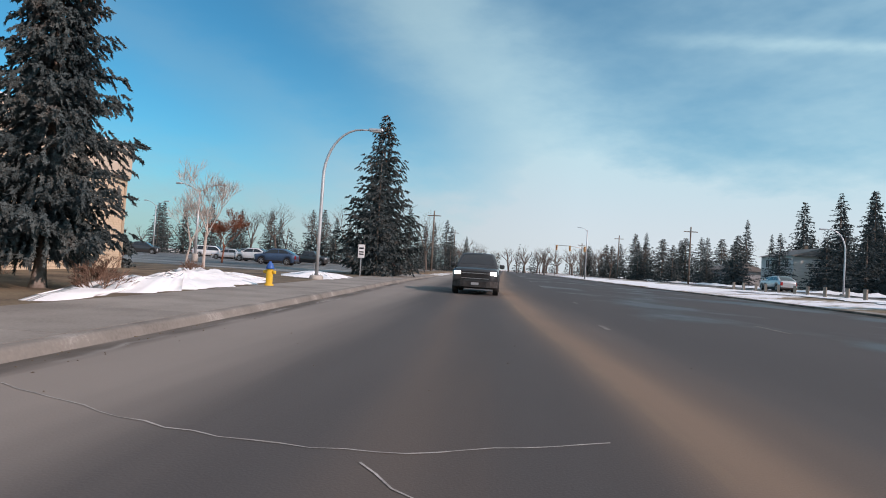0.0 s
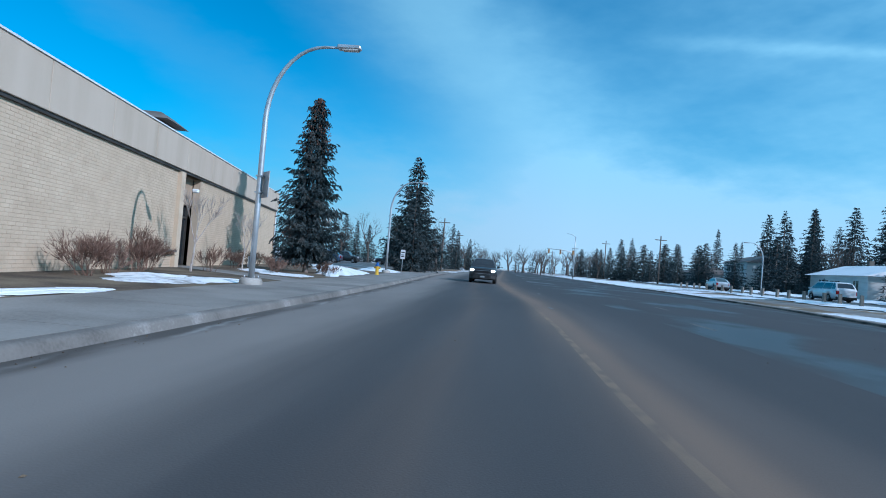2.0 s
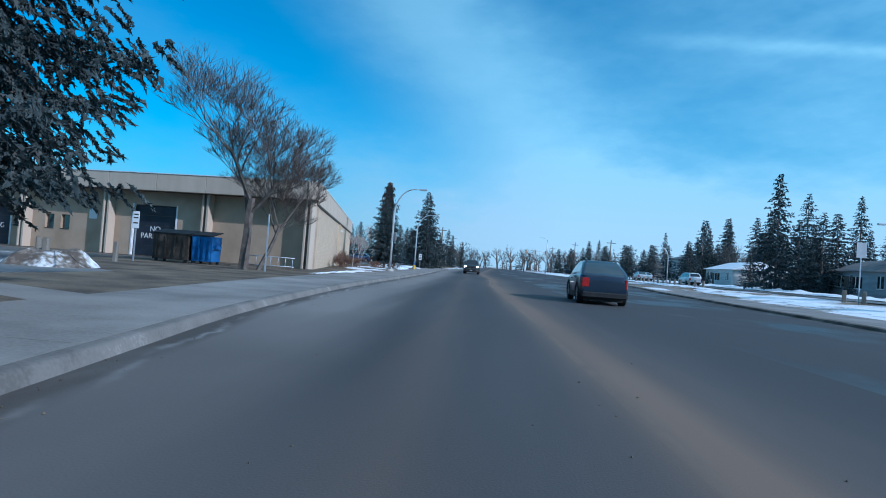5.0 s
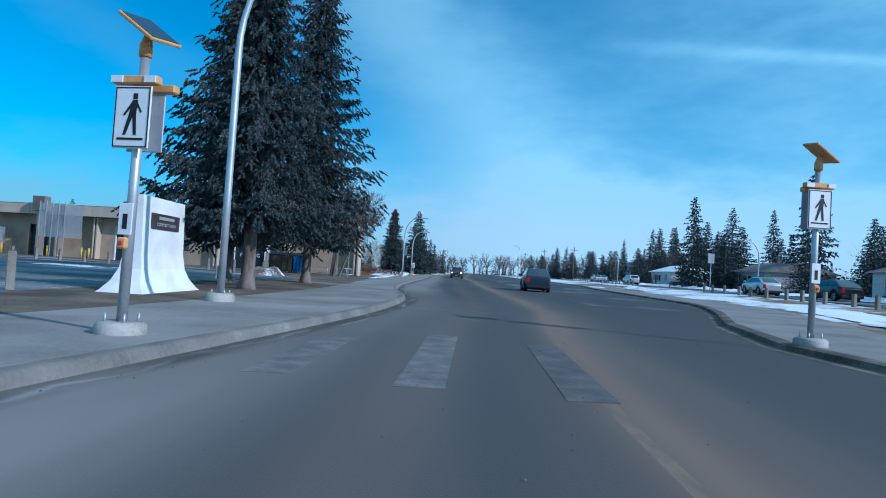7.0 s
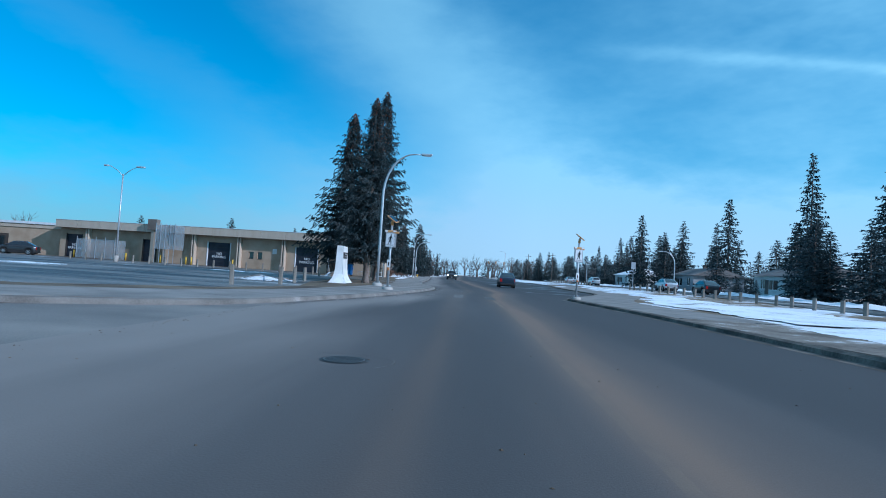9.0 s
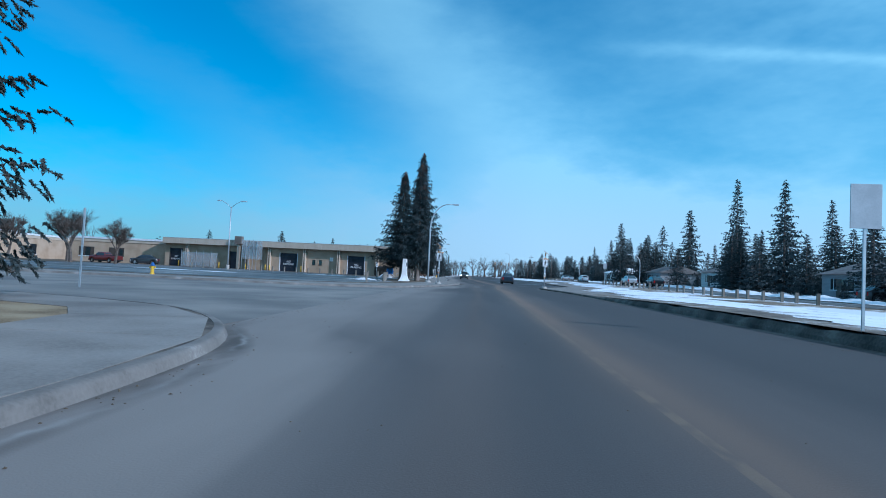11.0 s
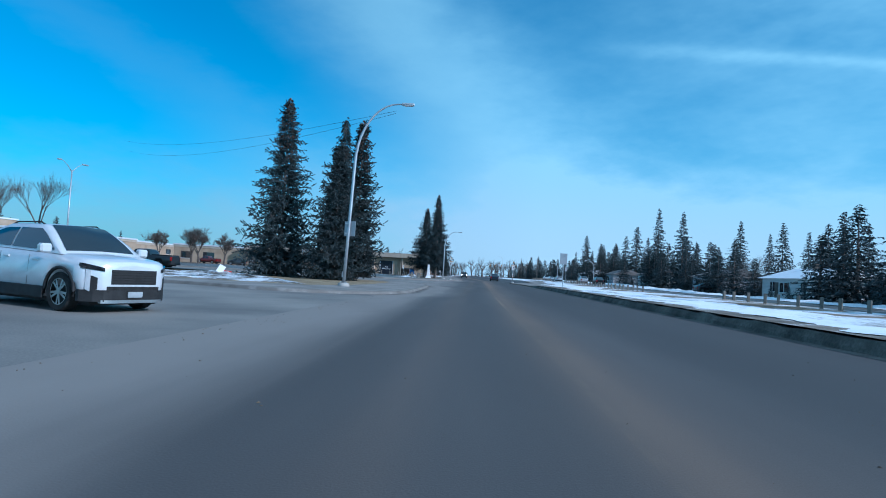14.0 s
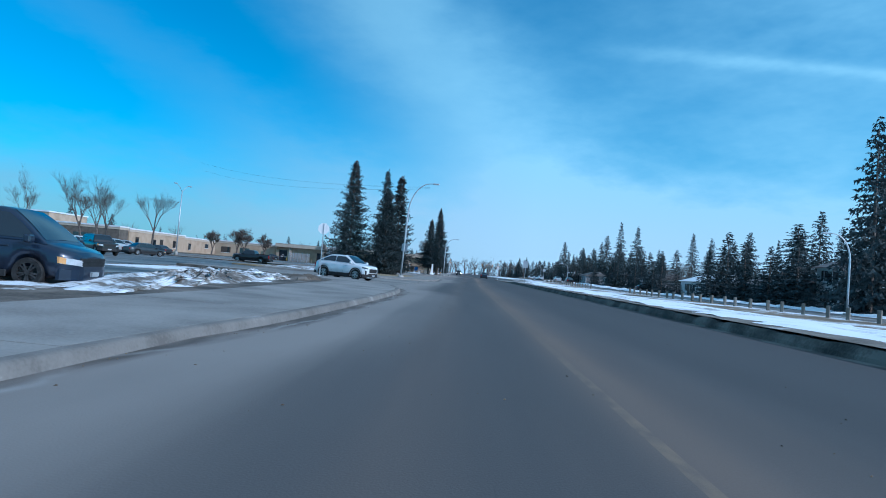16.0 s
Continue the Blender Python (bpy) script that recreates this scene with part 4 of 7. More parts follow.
M_FRAME = surf("dark_bronze_frame", [(0.03, 0.027, 0.024), (0.06, 0.055, 0.05)], 2, 30, 0.5, 0.05)
# also put on the school front, where its darkness stands for shade
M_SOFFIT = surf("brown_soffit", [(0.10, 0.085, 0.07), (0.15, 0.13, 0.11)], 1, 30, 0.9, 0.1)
M_CAP = surf("pale_metal_flashing", [(0.6, 0.62, 0.64), (0.75, 0.77, 0.8)], 2, 40, 0.5, 0.03)
M_LETTER = surf("white_lettering", [(0.75, 0.75, 0.75), (0.8, 0.8, 0.8)], 3, 30, 0.7, 0.0)
M_BLUE = surf("blue_sign_sheet", [(0.02, 0.09, 0.30), (0.03, 0.12, 0.36)], 3, 30, 0.5, 0.0)
M_DUCT = surf("brown_sheet_metal", [(0.13, 0.11, 0.095), (0.20, 0.175, 0.155)], 1, 30, 0.6, 0.05)


def glass_material(name, tint, rough=0.05):
    m = bpy.data.materials.new(name)
    m.use_nodes = True
    b = m.node_tree.nodes["Principled BSDF"]
    b.inputs["Base Color"].default_value = (*tint, 1)
    b.inputs["Roughness"].default_value = rough
    b.inputs["Specular IOR Level"].default_value = 0.8
    b.inputs["Coat Weight"].default_value = 0.6
    return m


M_GLASS = glass_material("dark_window_glass", (0.015, 0.02, 0.026))


def frame_of(origin, x_axis):
    x = Vector((x_axis[0], x_axis[1], 0)).normalized()
    y = Vector((-x.y, x.x, 0))
    return Matrix(((x.x, y.x, 0, origin[0]), (x.y, y.y, 0, origin[1]), (0, 0, 1, 0.12), (0, 0, 0, 1)))


def wall_boxes(length, height, thick, openings, z0=0.0):
    """A wall along x with its face at y = 0, pierced by openings (x0, x1, z0, z1)."""
    bm = bmesh.new()
    x = 0.0
    for a, b, lo, hi in sorted(openings):
        if a > x:
            add_box(bm, x, -thick, z0, a, 0, height)
        if lo > z0:
            add_box(bm, a, -thick, z0, b, 0, lo)
        if hi < height:
            add_box(bm, a, -thick, hi, b, 0, height)
        x = b
    if x < length:
        add_box(bm, x, -thick, z0, length, 0, height)
    return bm


def lettering(name, text, size, m, material, parent, label=""):
    cu = bpy.data.curves.new(name, "FONT")
    cu.body, cu.size, cu.align_x, cu.align_y, cu.extrude = text, size, "CENTER", "CENTER", 0.004
    tmp = new("lettering_curve", cu)
    me = bpy.data.meshes.new_from_object(tmp)
    bpy.data.objects.remove(tmp)
    me.materials.clear()
    me.materials.append(material)
    ob = new(name, me)
    ob.parent = parent
    ob.matrix_basis = m
    if label:
        ob["label"] = label
    return ob


def facing(x, y, z):
    """Lies text upright on a wall whose outside is +y, so that it reads from outside."""
    return pose(x, y, z, 90, 0, 180)


def brick_face(wall, length, height, door):
    """Courses of long buff bricks standing proud of their mortar; those by the street corner are single pieces."""
    w, h, joint, proud = 0.30, 0.10, 0.012, 0.007
    me = bpy.data.meshes.new("brick")
    bm = box(0, -0.01, 0, w - joint, proud, h - joint, 0.003)
    bm.to_mesh(me)
    bm.free()
    me.materials.append(M_BRICK)
    r = random.Random(4)
    V, F = [], []
    for row in range(int(height / h)):
        z = row * h + 0.008
        x = -(row % 2) * w / 2
        while x < length - 0.02:
            a, b = max(x, 0.0), min(x + w - joint, length)
            x += w
            if b - a < 0.03 or (b > door[0] and a < door[1]):
                continue
            p = proud + r.uniform(-0.002, 0.002)
            if a > length - 2.0 and abs(b - a - (w - joint)) < 1e-4:
                ob = new("brick", me)
                ob.parent = wall
                ob.location = (a, p - proud, z)
                continue
            o, z1 = len(V), z + h - joint
            V += [(a, -0.01, z), (b, -0.01, z), (b, -0.01, z1), (a, -0.01, z1), (a + 0.003, p, z + 0.003), (b - 0.003, p, z + 0.003), (b - 0.003, p, z1 - 0.003), (a + 0.003, p, z1 - 0.003)]
            F += [(o + 4, o + 7, o + 6, o + 5), (o, o + 4, o + 5, o + 1), (o + 1, o + 5, o + 6, o + 2), (o + 2, o + 6, o + 7, o + 3), (o + 3, o + 7, o + 4, o)]
    part_np("brickwork", V, F, M_BRICK_ROW, wall)["kind"] = "stuff"


def arena():
    L = (END - C0).length
    root = empty("brick_building", frame_of(END, C0 - END))
    # side wall to the street
    door = (L - 22.4, L - 20.0, 0.0, 3.93)
    side = part("side_wall", wall_boxes(L, 4.0, 0.3, [door]), M_MORTAR, root, "buff brick side wall")
    brick_face(side, L, 3.92, door)
    part("wall_pier", box(L - 20.0, -0.3, 0, L - 19.55, 0.16, 3.93), M_BRICK, root, "projecting buff brick pier")
    rec = part("door_recess", box(L - 22.4, -0.62, 2.72, L - 20.0, -0.34, 3.93), M_STUCCO, root, "beige panel over the entrance")
    d = part("entrance_door", box(L - 22.35, -0.60, 0.03, L - 20.05, -0.52, 2.70), M_GLASS, root, "dark glazed entrance doors")
    for x in (L - 22.38, L - 21.25, L - 20.12):
        part("door_frame", box(x, -0.54, 0.0, x + 0.09, -0.44, 2.74), M_FRAME, d)
    part("door_frame", box(L - 22.38, -0.54, 2.12, L - 20.03, -0.45, 2.2), M_FRAME, d)
    sg = part("entrance_sign", box(L - 20.95, -0.44, 1.35, L - 20.5, -0.42, 2.0, 0.01), M_BLUE, root, "blue entrance sign with a white letter")
    lettering("letter", "B", 0.42, facing(L - 20.72, -0.412, 1.62), M_LETTER, sg)
    part("bench_rail", box(L - 19.4, 0.05, 0.62, L - 18.3, 0.28, 0.72), M_DUCT, root)
    wl = part("wall_light", box(L - 21.5, 0.0, 3.25, L - 21.3, 0.28, 3.42, 0.04), M_WHITE, root, "small white wall light")
    # fascia of aggregate panels with a metal cap
    n = 12
    for i in range(n):
        part("fascia_panel", box(L * i / n + 0.012, -0.2, 4.02, L * (i + 1) / n - 0.012, 0.16, 5.30, 0.012), M_FASCIA, root)
    part("fascia_panel", box(L + 0.004, -0.45, 4.22, L + 1.08, 0.16, 5.30, 0.012), M_FASCIA, root)
    # solid dark strip: the shade under the fascia is put into its colour
    part("gap_shade_strip", box(0, -0.2, 3.93, L, 0.10, 4.03), M_FRAME, root)
    part("cap_flashing", box(-0.05, -0.3, 5.30, L + 1.14, 0.2, 5.35), M_CAP, root, "pale metal cap flashing")
    # front with the overhanging fascia
    F = 49.0
    front = empty("front", frame_of(C0, (-0.9945, 0.104)))
    loc = root.matrix_world.inverted() @ front.matrix_world
    bpy.data.objects.remove(front)

    def fpart(name, bm, mat_, label="", parent=None):
        bm.transform(loc)
        return part(name, bm, mat_, parent or root, label)

    doors = [(9.6, 12.9, 0, 3.35), (22.4, 25.9, 0, 3.35), (45.4, 48.0, 0, 3.35)]
    wins = [(17.7, 18.4, 1.35, 2.35), (18.95, 19.65, 1.35, 2.35)]
    x = 0.0
    for a, b, lo, hi in sorted(doors + wins + [(33.6, 35.8, 0, 3.2)]) + [(F, F, 0, 4.3)]:
        fpart("wall_section", box(x, -0.3, 0, a, 0, 4.3), M_STUCCO)
        if lo > 0:
            fpart("wall_section", box(a, -0.3, 0, b, 0, lo), M_STUCCO)
        if hi < 4.3:
            fpart("wall_section", box(a, -0.3, hi, b, 0, 4.3), M_STUCCO)
        x = b
    for a, b, lo, hi in doors + [(33.6, 35.8, 0, 3.2)]:
        dd = fpart("loading_door", box(a + 0.02, -0.26, 0.02, b - 0.02, -0.18, hi - 0.02), M_DOOR, "dark overhead loading door")
        for k in range(1, 5):
            fpart("door_rib", box(a + 0.04, -0.18, hi * k / 5 - 0.02, b - 0.04, -0.165, hi * k / 5 + 0.02), M_FRAME, "", dd)
        for k in (a - 0.02, b - 0.08):
            fpart("door_jamb", box(k, -0.15, 0, k + 0.1, 0.03, hi + 0.05), M_CAP if a < 30 else M_FRAME, "", dd)
        if a < 30 or a > 40:
            for txt, z in (("NO", 1.78), ("PARKING", 1.32)):
                lettering("lettering", txt, 0.5, loc @ facing((a + b) / 2, -0.155, z), M_LETTER, dd, "white painted lettering")
    for a, b, lo, hi in wins:
        w = fpart("window", box(a + 0.03, -0.2, lo + 0.03, b - 0.03, -0.17, hi - 0.03), M_GLASS, "small dark window")
        fpart("window_frame", box(a, -0.16, lo, b, 0.02, lo + 0.05), M_FRAME, "", w)
    for x in (0.0, 7.0, 14.2, 20.7, 27.5, 31.8, 44.0):
        fpart("pilaster", box(x, -0.1, 0, x + 0.17, 0.62, 4.22, 0.02), M_FASCIA, "pale concrete fin")
        fpart("pilaster", box(x + 0.19, -0.1, 0, x + 0.33, 0.45, 4.22, 0.015), M_SOFFIT, "brown concrete fin")
        fpart("pilaster", box(x + 0.36, -0.1, 0, x + 0.50, 0.62, 4.22, 0.02), M_FASCIA, "pale concrete fin")
    for i in range(14):
        fpart("fascia_panel", box(F * i / 14 + (0.012 if i else 0.19), 0.75, 4.22, F * (i + 1) / 14 - 0.012, 1.1, 5.30, 0.012), M_FASCIA)
    fpart("soffit", box(0, -0.05, 4.22, F, 0.76, 4.34), M_SOFFIT, "dark brown soffit")
    fpart("cap_flashing", box(-0.1, -0.1, 5.30, F, 1.14, 5.35), M_CAP)
    fpart("notice", box(15.6, 0.0, 2.2, 16.2, 0.02, 2.9), M_WHITE, "small white wall notice")
    fpart("duct_box", box(32.6, 1.1, 4.5, 34.0, 1.9, 6.0, 0.03), M_DUCT, "boxy brown duct on the fascia")
    fpart("duct_box", box(33.1, 1.1, 0.0, 33.6, 1.6, 4.5, 0.03), M_FASCIA, "tall concrete duct shaft")
    for x0, x1 in ((37.6, 43.4), (28.8, 31.6)):
        e = fpart("glazed_porch", box(x0, 1.15, 0.05 if x0 > 30 else 1.9, x1, 3.4, 2.7 if x0 > 30 else 5.2), M_PANE, "pale translucent porch enclosure")
        for k in range(5):
            xx = x0 + (x1 - x0) * k / 4
            fpart("porch_post", box(xx - 0.03, 3.4, 0, xx + 0.03, 3.46, 3.0 if x0 > 30 else 5.4), M_STEEL, "", e)
    for x in (20.6, 26.6, 27.4, 31.2, 36.4, 44.4):
        fpart("guard_post", tube([(x, 2.6, 0), (x, 2.6, 1.05)], [0.09, 0.09], 10), M_YELLOW, "yellow steel guard post")
    # roof plate behind the fascias
    inv = root.matrix_world.inverted()
    p = [C0, END, END + Vector((-46, 2)), C0 + Vector((-48.7, 5.1))]
    bm = slab([(q.x, q.y) for q in p], 5.1, 5.3)
    bm.transform(inv)
    part("roof", bm, M_ROOF, root, "flat gravel roof")
    bm = slab([(p[1].x, p[1].y), (p[2].x, p[2].y), (p[2].x + 0.1, p[2].y - 0.3), (p[1].x + 0.1, p[1].y - 0.3)], 0, 5.4)
    bm.transform(inv)
    part("back_wall", bm, M_STUCCO, root)
    bm = slab([(p[3].x, p[3].y), (p[2].x, p[2].y), (p[2].x + 0.3, p[2].y), (p[3].x + 0.3, p[3].y)], 0, 5.4)
    bm.transform(inv)
    part("back_wall", bm, M_STUCCO, root)
    # roof ventilator
    v = part("roof_ventilator", box(L - 21.2, -2.5, 5.2, L - 19.5, -0.9, 5.95, 0.03), M_DUCT, root, "brown roof ventilator with a hood")
    bm = bmesh.new()
    add_box(bm, L - 21.6, -2.9, 5.95, L - 19.1, -0.45, 6.3)
    for q in bm.verts:
        if q.co.z > 6.2:
            q.co.x += 0.55 if q.co.x < L - 20 else -0.55
            q.co.y += 0.5 if q.co.y < -2 else -0.5
    part("hood", bm, M_DUCT, v)
    tagged(root, "long low buff brick building with aggregate fascia panels", "building")


M_PANE = glass_material("pale_plastic_sheet", (0.34, 0.40, 0.44), 0.3)
M_PANE.node_tree.nodes["Principled BSDF"].inputs["Alpha"].default_value = 0.38
M_YELLOW = surf("yellow_paint", [(0.55, 0.33, 0.03), (0.68, 0.43, 0.05)], 2, 30, 0.5, 0.05)
C0 = Vector((-9.3, -14.6))
END = Vector((-17.15, 24.84))
arena()


def low_building(name, x0, y0, x1, y1, h, mat_, label, wins, face="east", band=True):
    """A flat-roofed block with windows on one long face."""
    root = empty(name, pose(0, 0, 0))
    part("wall", box(x0, y0, -0.05, x1, y1, h), mat_, root)
    part("roof_edge", box(x0 - 0.25, y0 - 0.25, h, x1 + 0.25, y1 + 0.25, h + 0.35), M_CAP, root, "pale roof edge")
    if band:
        part("roof_band", box(x0 - 0.12, y0 - 0.12, h - 0.55, x1 + 0.12, y1 + 0.12, h), M_FASCIA, root)
    for p, w, lo, hi in wins:
        if face == "east":
            wd = part("window", box(x1 + 0.005, p, lo, x1 + 0.05, p + w, hi), M_GLASS, root)
            part("window_frame", box(x1 + 0.05, p - 0.08, lo - 0.1, x1 + 0.10, p + w + 0.08, lo), M_WHITE, wd)
        else:
            wd = part("window", box(p, y0 - 0.05, lo, p + w, y0 - 0.005, hi), M_GLASS, root)
            part("window_frame", box(p - 0.08, y0 - 0.10, lo - 0.1, p + w + 0.08, y0 - 0.05, lo), M_WHITE, wd)
    return tagged(root, label, "building")


low_building("school_building", -110, -42, -86, -12, 5.0, M_STUCCO, "beige one-storey school wing with dark windows", [(-39, 1.6, 1.2, 3.2), (-31, 2.4, 0.1, 3.0), (-26.5, 1.8, 1.2, 3.2), (-19, 1.7, 1.2, 3.2)])
low_building("school_building", -112, -11.9, -87.5, 27, 4.7, M_STUCCO, "beige one-storey school wing set back from its neighbour", [(-6, 1.7, 1.0, 3.0), (6, 2.6, 2.0, 3.4), (16, 2.0, 1.0, 3.0)])
# no canopy is built: its shade is put into the brown wall colour
low_building("school_building", -150, -46, -86.3, -42.1, 5.2, M_SOFFIT, "school front coloured dark brown for the shade of a canopy", [(-140, 6, 0.8, 3.2), (-128, 6, 0.8, 3.2), (-112, 7, 0.8, 3.2), (-98, 5, 0.2, 3.2)], "south")
low_building("school_building", -125, -36, -112, -20, 8.0, M_STUCCO, "taller school hall behind the low wing", [], band=False)
low_building("west_wing", -78, -8, -58.6, 10, 4.6, M_STUCCO, "low pale wing beyond the loading doors", [(-76, 3, 1.2, 3.0), (-70, 3, 1.2, 3.0)], "south")


def house(x, y, w, d, h, wall_mat, label, turn=0, two=False):
    """A bungalow with a gabled roof under snow; its front looks to -x."""
    root = empty("house", pose(x, y, lie(x, y) - 0.05, 0, 0, turn))
    hw, hd = w / 2, d / 2
    part("wall", box(-hd, -hw, 0, hd, hw, h), wall_mat, root)
    bm = bmesh.new()
    o, rise = 0.55, 1.5
    pts = [(-hd - o, -hw - o, h - 0.1), (hd + o, -hw - o, h - 0.1), (hd + o, hw + o, h - 0.1), (-hd - o, hw + o, h - 0.1), (0, -hw - o * 0.6, h + rise), (0, hw + o * 0.6, h + rise)]
    v = [bm.verts.new(p) for p in pts]
    for f in ((0, 4, 5, 3), (1, 2, 5, 4), (0, 1, 4), (2, 3, 5), (3, 2, 1, 0)):
        bm.faces.new([v[i] for i in f])
    roof = part("roof", bm, M_SNOW if w > 12.5 else M_SHINGLE, root, "low gabled roof with snow" if w > 12.5 else "low gabled grey shingle roof")
    part("chimney", box(0.4, hw * 0.3, h + 0.6, 1.0, hw * 0.3 + 0.6, h + rise + 0.7), M_SOFFIT, roof)
    spots = [(-hw * 0.72, 1.0, 1.0), (-hw * 0.1, 2.2, 0.9), (hw * 0.45, 1.2, 1.0)]
    for py, ww, lo in spots:
        for base in ([0, 2.6] if two else [0]):
            wd = part("window", box(-hd - 0.05, py, lo + base, -hd - 0.01, py + ww, lo + base + 1.3), M_GLASS, root)
            for f in (box(-hd - 0.09, py - 0.1, lo + base - 0.1, -hd - 0.05, py + ww + 0.1, lo + base), box(-hd - 0.09, py + ww / 2 - 0.04, lo + base, -hd - 0.05, py + ww / 2 + 0.04, lo + base + 1.3)):
                part("window_frame", f, M_WHITE, wd)
    part("door", box(-hd - 0.06, hw * 0.3, 0.2, -hd - 0.01, hw * 0.3 + 0.95, 2.25), M_SOFFIT, root)
    return tagged(root, label, "house", "houses along the service road")


M_SHINGLE = surf("grey_roof_shingles", [(0.13, 0.12, 0.115), (0.21, 0.20, 0.19)], 0.7, 14, 0.9, 0.4, stretch=(1, 1, 4))
M_SIDING = surf("pale_siding", [(0.50, 0.50, 0.48), (0.62, 0.62, 0.60)], 0.5, 20, 0.7, 0.15, stretch=(1, 1, 6))
M_GREY_SIDING = surf("grey_siding", [(0.26, 0.27, 0.28), (0.34, 0.35, 0.36)], 0.5, 20, 0.7, 0.15, stretch=(1, 1, 6))
house(48, -78, 13, 9, 2.9, M_SIDING, "white bungalow with a wide front window and snowy roof")
house(50, -116, 8, 8, 5.4, M_SIDING, "white two-storey house between dark spruces", two=True)
house(49, -99, 12, 9, 2.8, M_GREY_SIDING, "grey bungalow with a shingle roof")
house(48, -50, 11, 9, 2.9, M_GREY_SIDING, "grey bungalow half hidden by spruces")
house(49, -10, 12, 9, 2.9, M_SIDING, "pale bungalow half hidden by spruces")
house(47, 20, 12, 9, 2.9, M_GREY_SIDING, "dark grey bungalow with a shingle roof")
house(47, 62, 13, 9, 3.0, M_SIDING, "pale bungalow with a snowy roof")
house(52, 108, 12, 10, 5.6, M_SIDING, "white two-storey house above the road", two=True)
house(50, 135, 12, 9, 3.2, M_GREY_SIDING, "grey bungalow by the far junction")
# ---------------------------------------------------------------- street furniture


def lamp(x, y, h, reach, label, plate=None, z=0.12, turn=0):
    root = empty("street_lamp", pose(x, y, z, 0, 0, turn))
    pts = [(0, 0, 0.2), (0, 0, h * 0.3), (0, 0, h * 0.68)]
    for a in np.linspace(0.12, math.pi / 2, 10):
        pts.append((float(reach * 0.80 * (1 - math.cos(a))), 0.0, float(h * 0.68 + h * 0.32 * math.sin(a))))
    pts.append((reach, 0, h))
    pts = [(px_ + 0.030 * max(0.0, pz_ - 0.2), py_, pz_) for px_, py_, pz_ in pts] if h > 9 else pts
    rr = [0.084 - 0.046 * i / (len(pts) - 1) for i in range(len(pts))]
    part("pole", tube(pts, rr, 12), M_STEEL, root)
    hd = bmesh.new()
    add_box(hd, reach - 0.05, -0.14, h - 0.05, reach + 0.62, 0.14, h + 0.07, 0.03)
    for v in hd.verts:
        if v.co.x > reach + 0.5:
            v.co.y *= 0.8
    head = part("lamp_head", hd, M_STEEL, root, "flat grey lamp head")
    part("lens", box(reach + 0.1, -0.1, h - 0.075, reach + 0.55, 0.1, h - 0.052), M_LENS, head)
    part("hand_hole_cover", box(-0.12, -0.05, 0.5, -0.09, 0.05, 0.8), M_STEEL, root)
    part("footing", tube([(0, 0, -0.15), (0, 0, 0.12), (0, 0, 0.2)], [0.34, 0.32, 0.27], 16), M_KERB, root, "round concrete footing")
    for a in range(4):
        w = math.pi / 4 + a * math.pi / 2
        part("anchor_bolt", tube([(0.2 * math.cos(w), 0.2 * math.sin(w), 0.18), (0.2 * math.cos(w), 0.2 * math.sin(w), 0.27)], [0.018, 0.018], 6), M_STEEL, root)
    if plate:
        lo, hi, w, rot = plate
        bm = box(-w / 2 + 0.08, 0.12, lo, w / 2 + 0.08, 0.145, hi, 0.008)
        bm.transform(Matrix.Rotation(radians(rot), 4, "Z"))
        p = part("sign_plate", bm, M_GREY_SIGN, root, "blank grey back of a traffic sign")
        for zz in (lo + 0.12, hi - 0.16):
            part("clamp", box(-0.1, -0.09, zz, 0.1, 0.13, zz + 0.04), M_STEEL, p)
    return tagged(root, label, "street lamp", "street lamps")


M_LENS = surf("frosted_lens", [(0.5, 0.5, 0.48), (0.6, 0.6, 0.58)], 3, 30, 0.3, 0)
M_GREY_SIGN = surf("bare_aluminium_sign", [(0.36, 0.38, 0.40), (0.46, 0.48, 0.50)], 2, 25, 0.5, 0.04, metal=0.3)
M_SIGN_WHITE = surf("reflective_white_sheet", [(0.70, 0.71, 0.72), (0.78, 0.79, 0.80)], 2, 30, 0.5, 0.0)
M_BLACK = surf("black_paint", [(0.012, 0.012, 0.014), (0.024, 0.024, 0.026)], 3, 30, 0.5, 0.03)
M_AMBER = surf("amber_paint", [(0.58, 0.29, 0.10), (0.68, 0.37, 0.15)], 2, 30, 0.45, 0.04)
M_RED = surf("red_plastic", [(0.45, 0.03, 0.03), (0.55, 0.05, 0.04)], 3, 30, 0.4, 0.0)

lamp(-6.74, -1.96, 6.9, 2.0, "curved galvanised street lamp with a sign plate", (2.5, 3.25, 0.62, -48))
lamp(-8.75, 26.9, 7.15, 2.1, "curved galvanised street lamp on a concrete footing")
lamp(-4.2, -57.0, 8.35, 2.3, "tall curved galvanised street lamp by the crossing")
lamp(-6.35, -128.9, 10.0, 2.6, "tall curved galvanised street lamp with a sign plate", (2.72, 3.52, 0.74, -28))
for x, y, h in ((33.4, -138, 7.0), (33.4, -2, 6.0), (33.4, 62, 6.5)):
    lamp(x, y, h, 1.9, "slim curved street lamp on the service road", None, lie(x, y), 180)


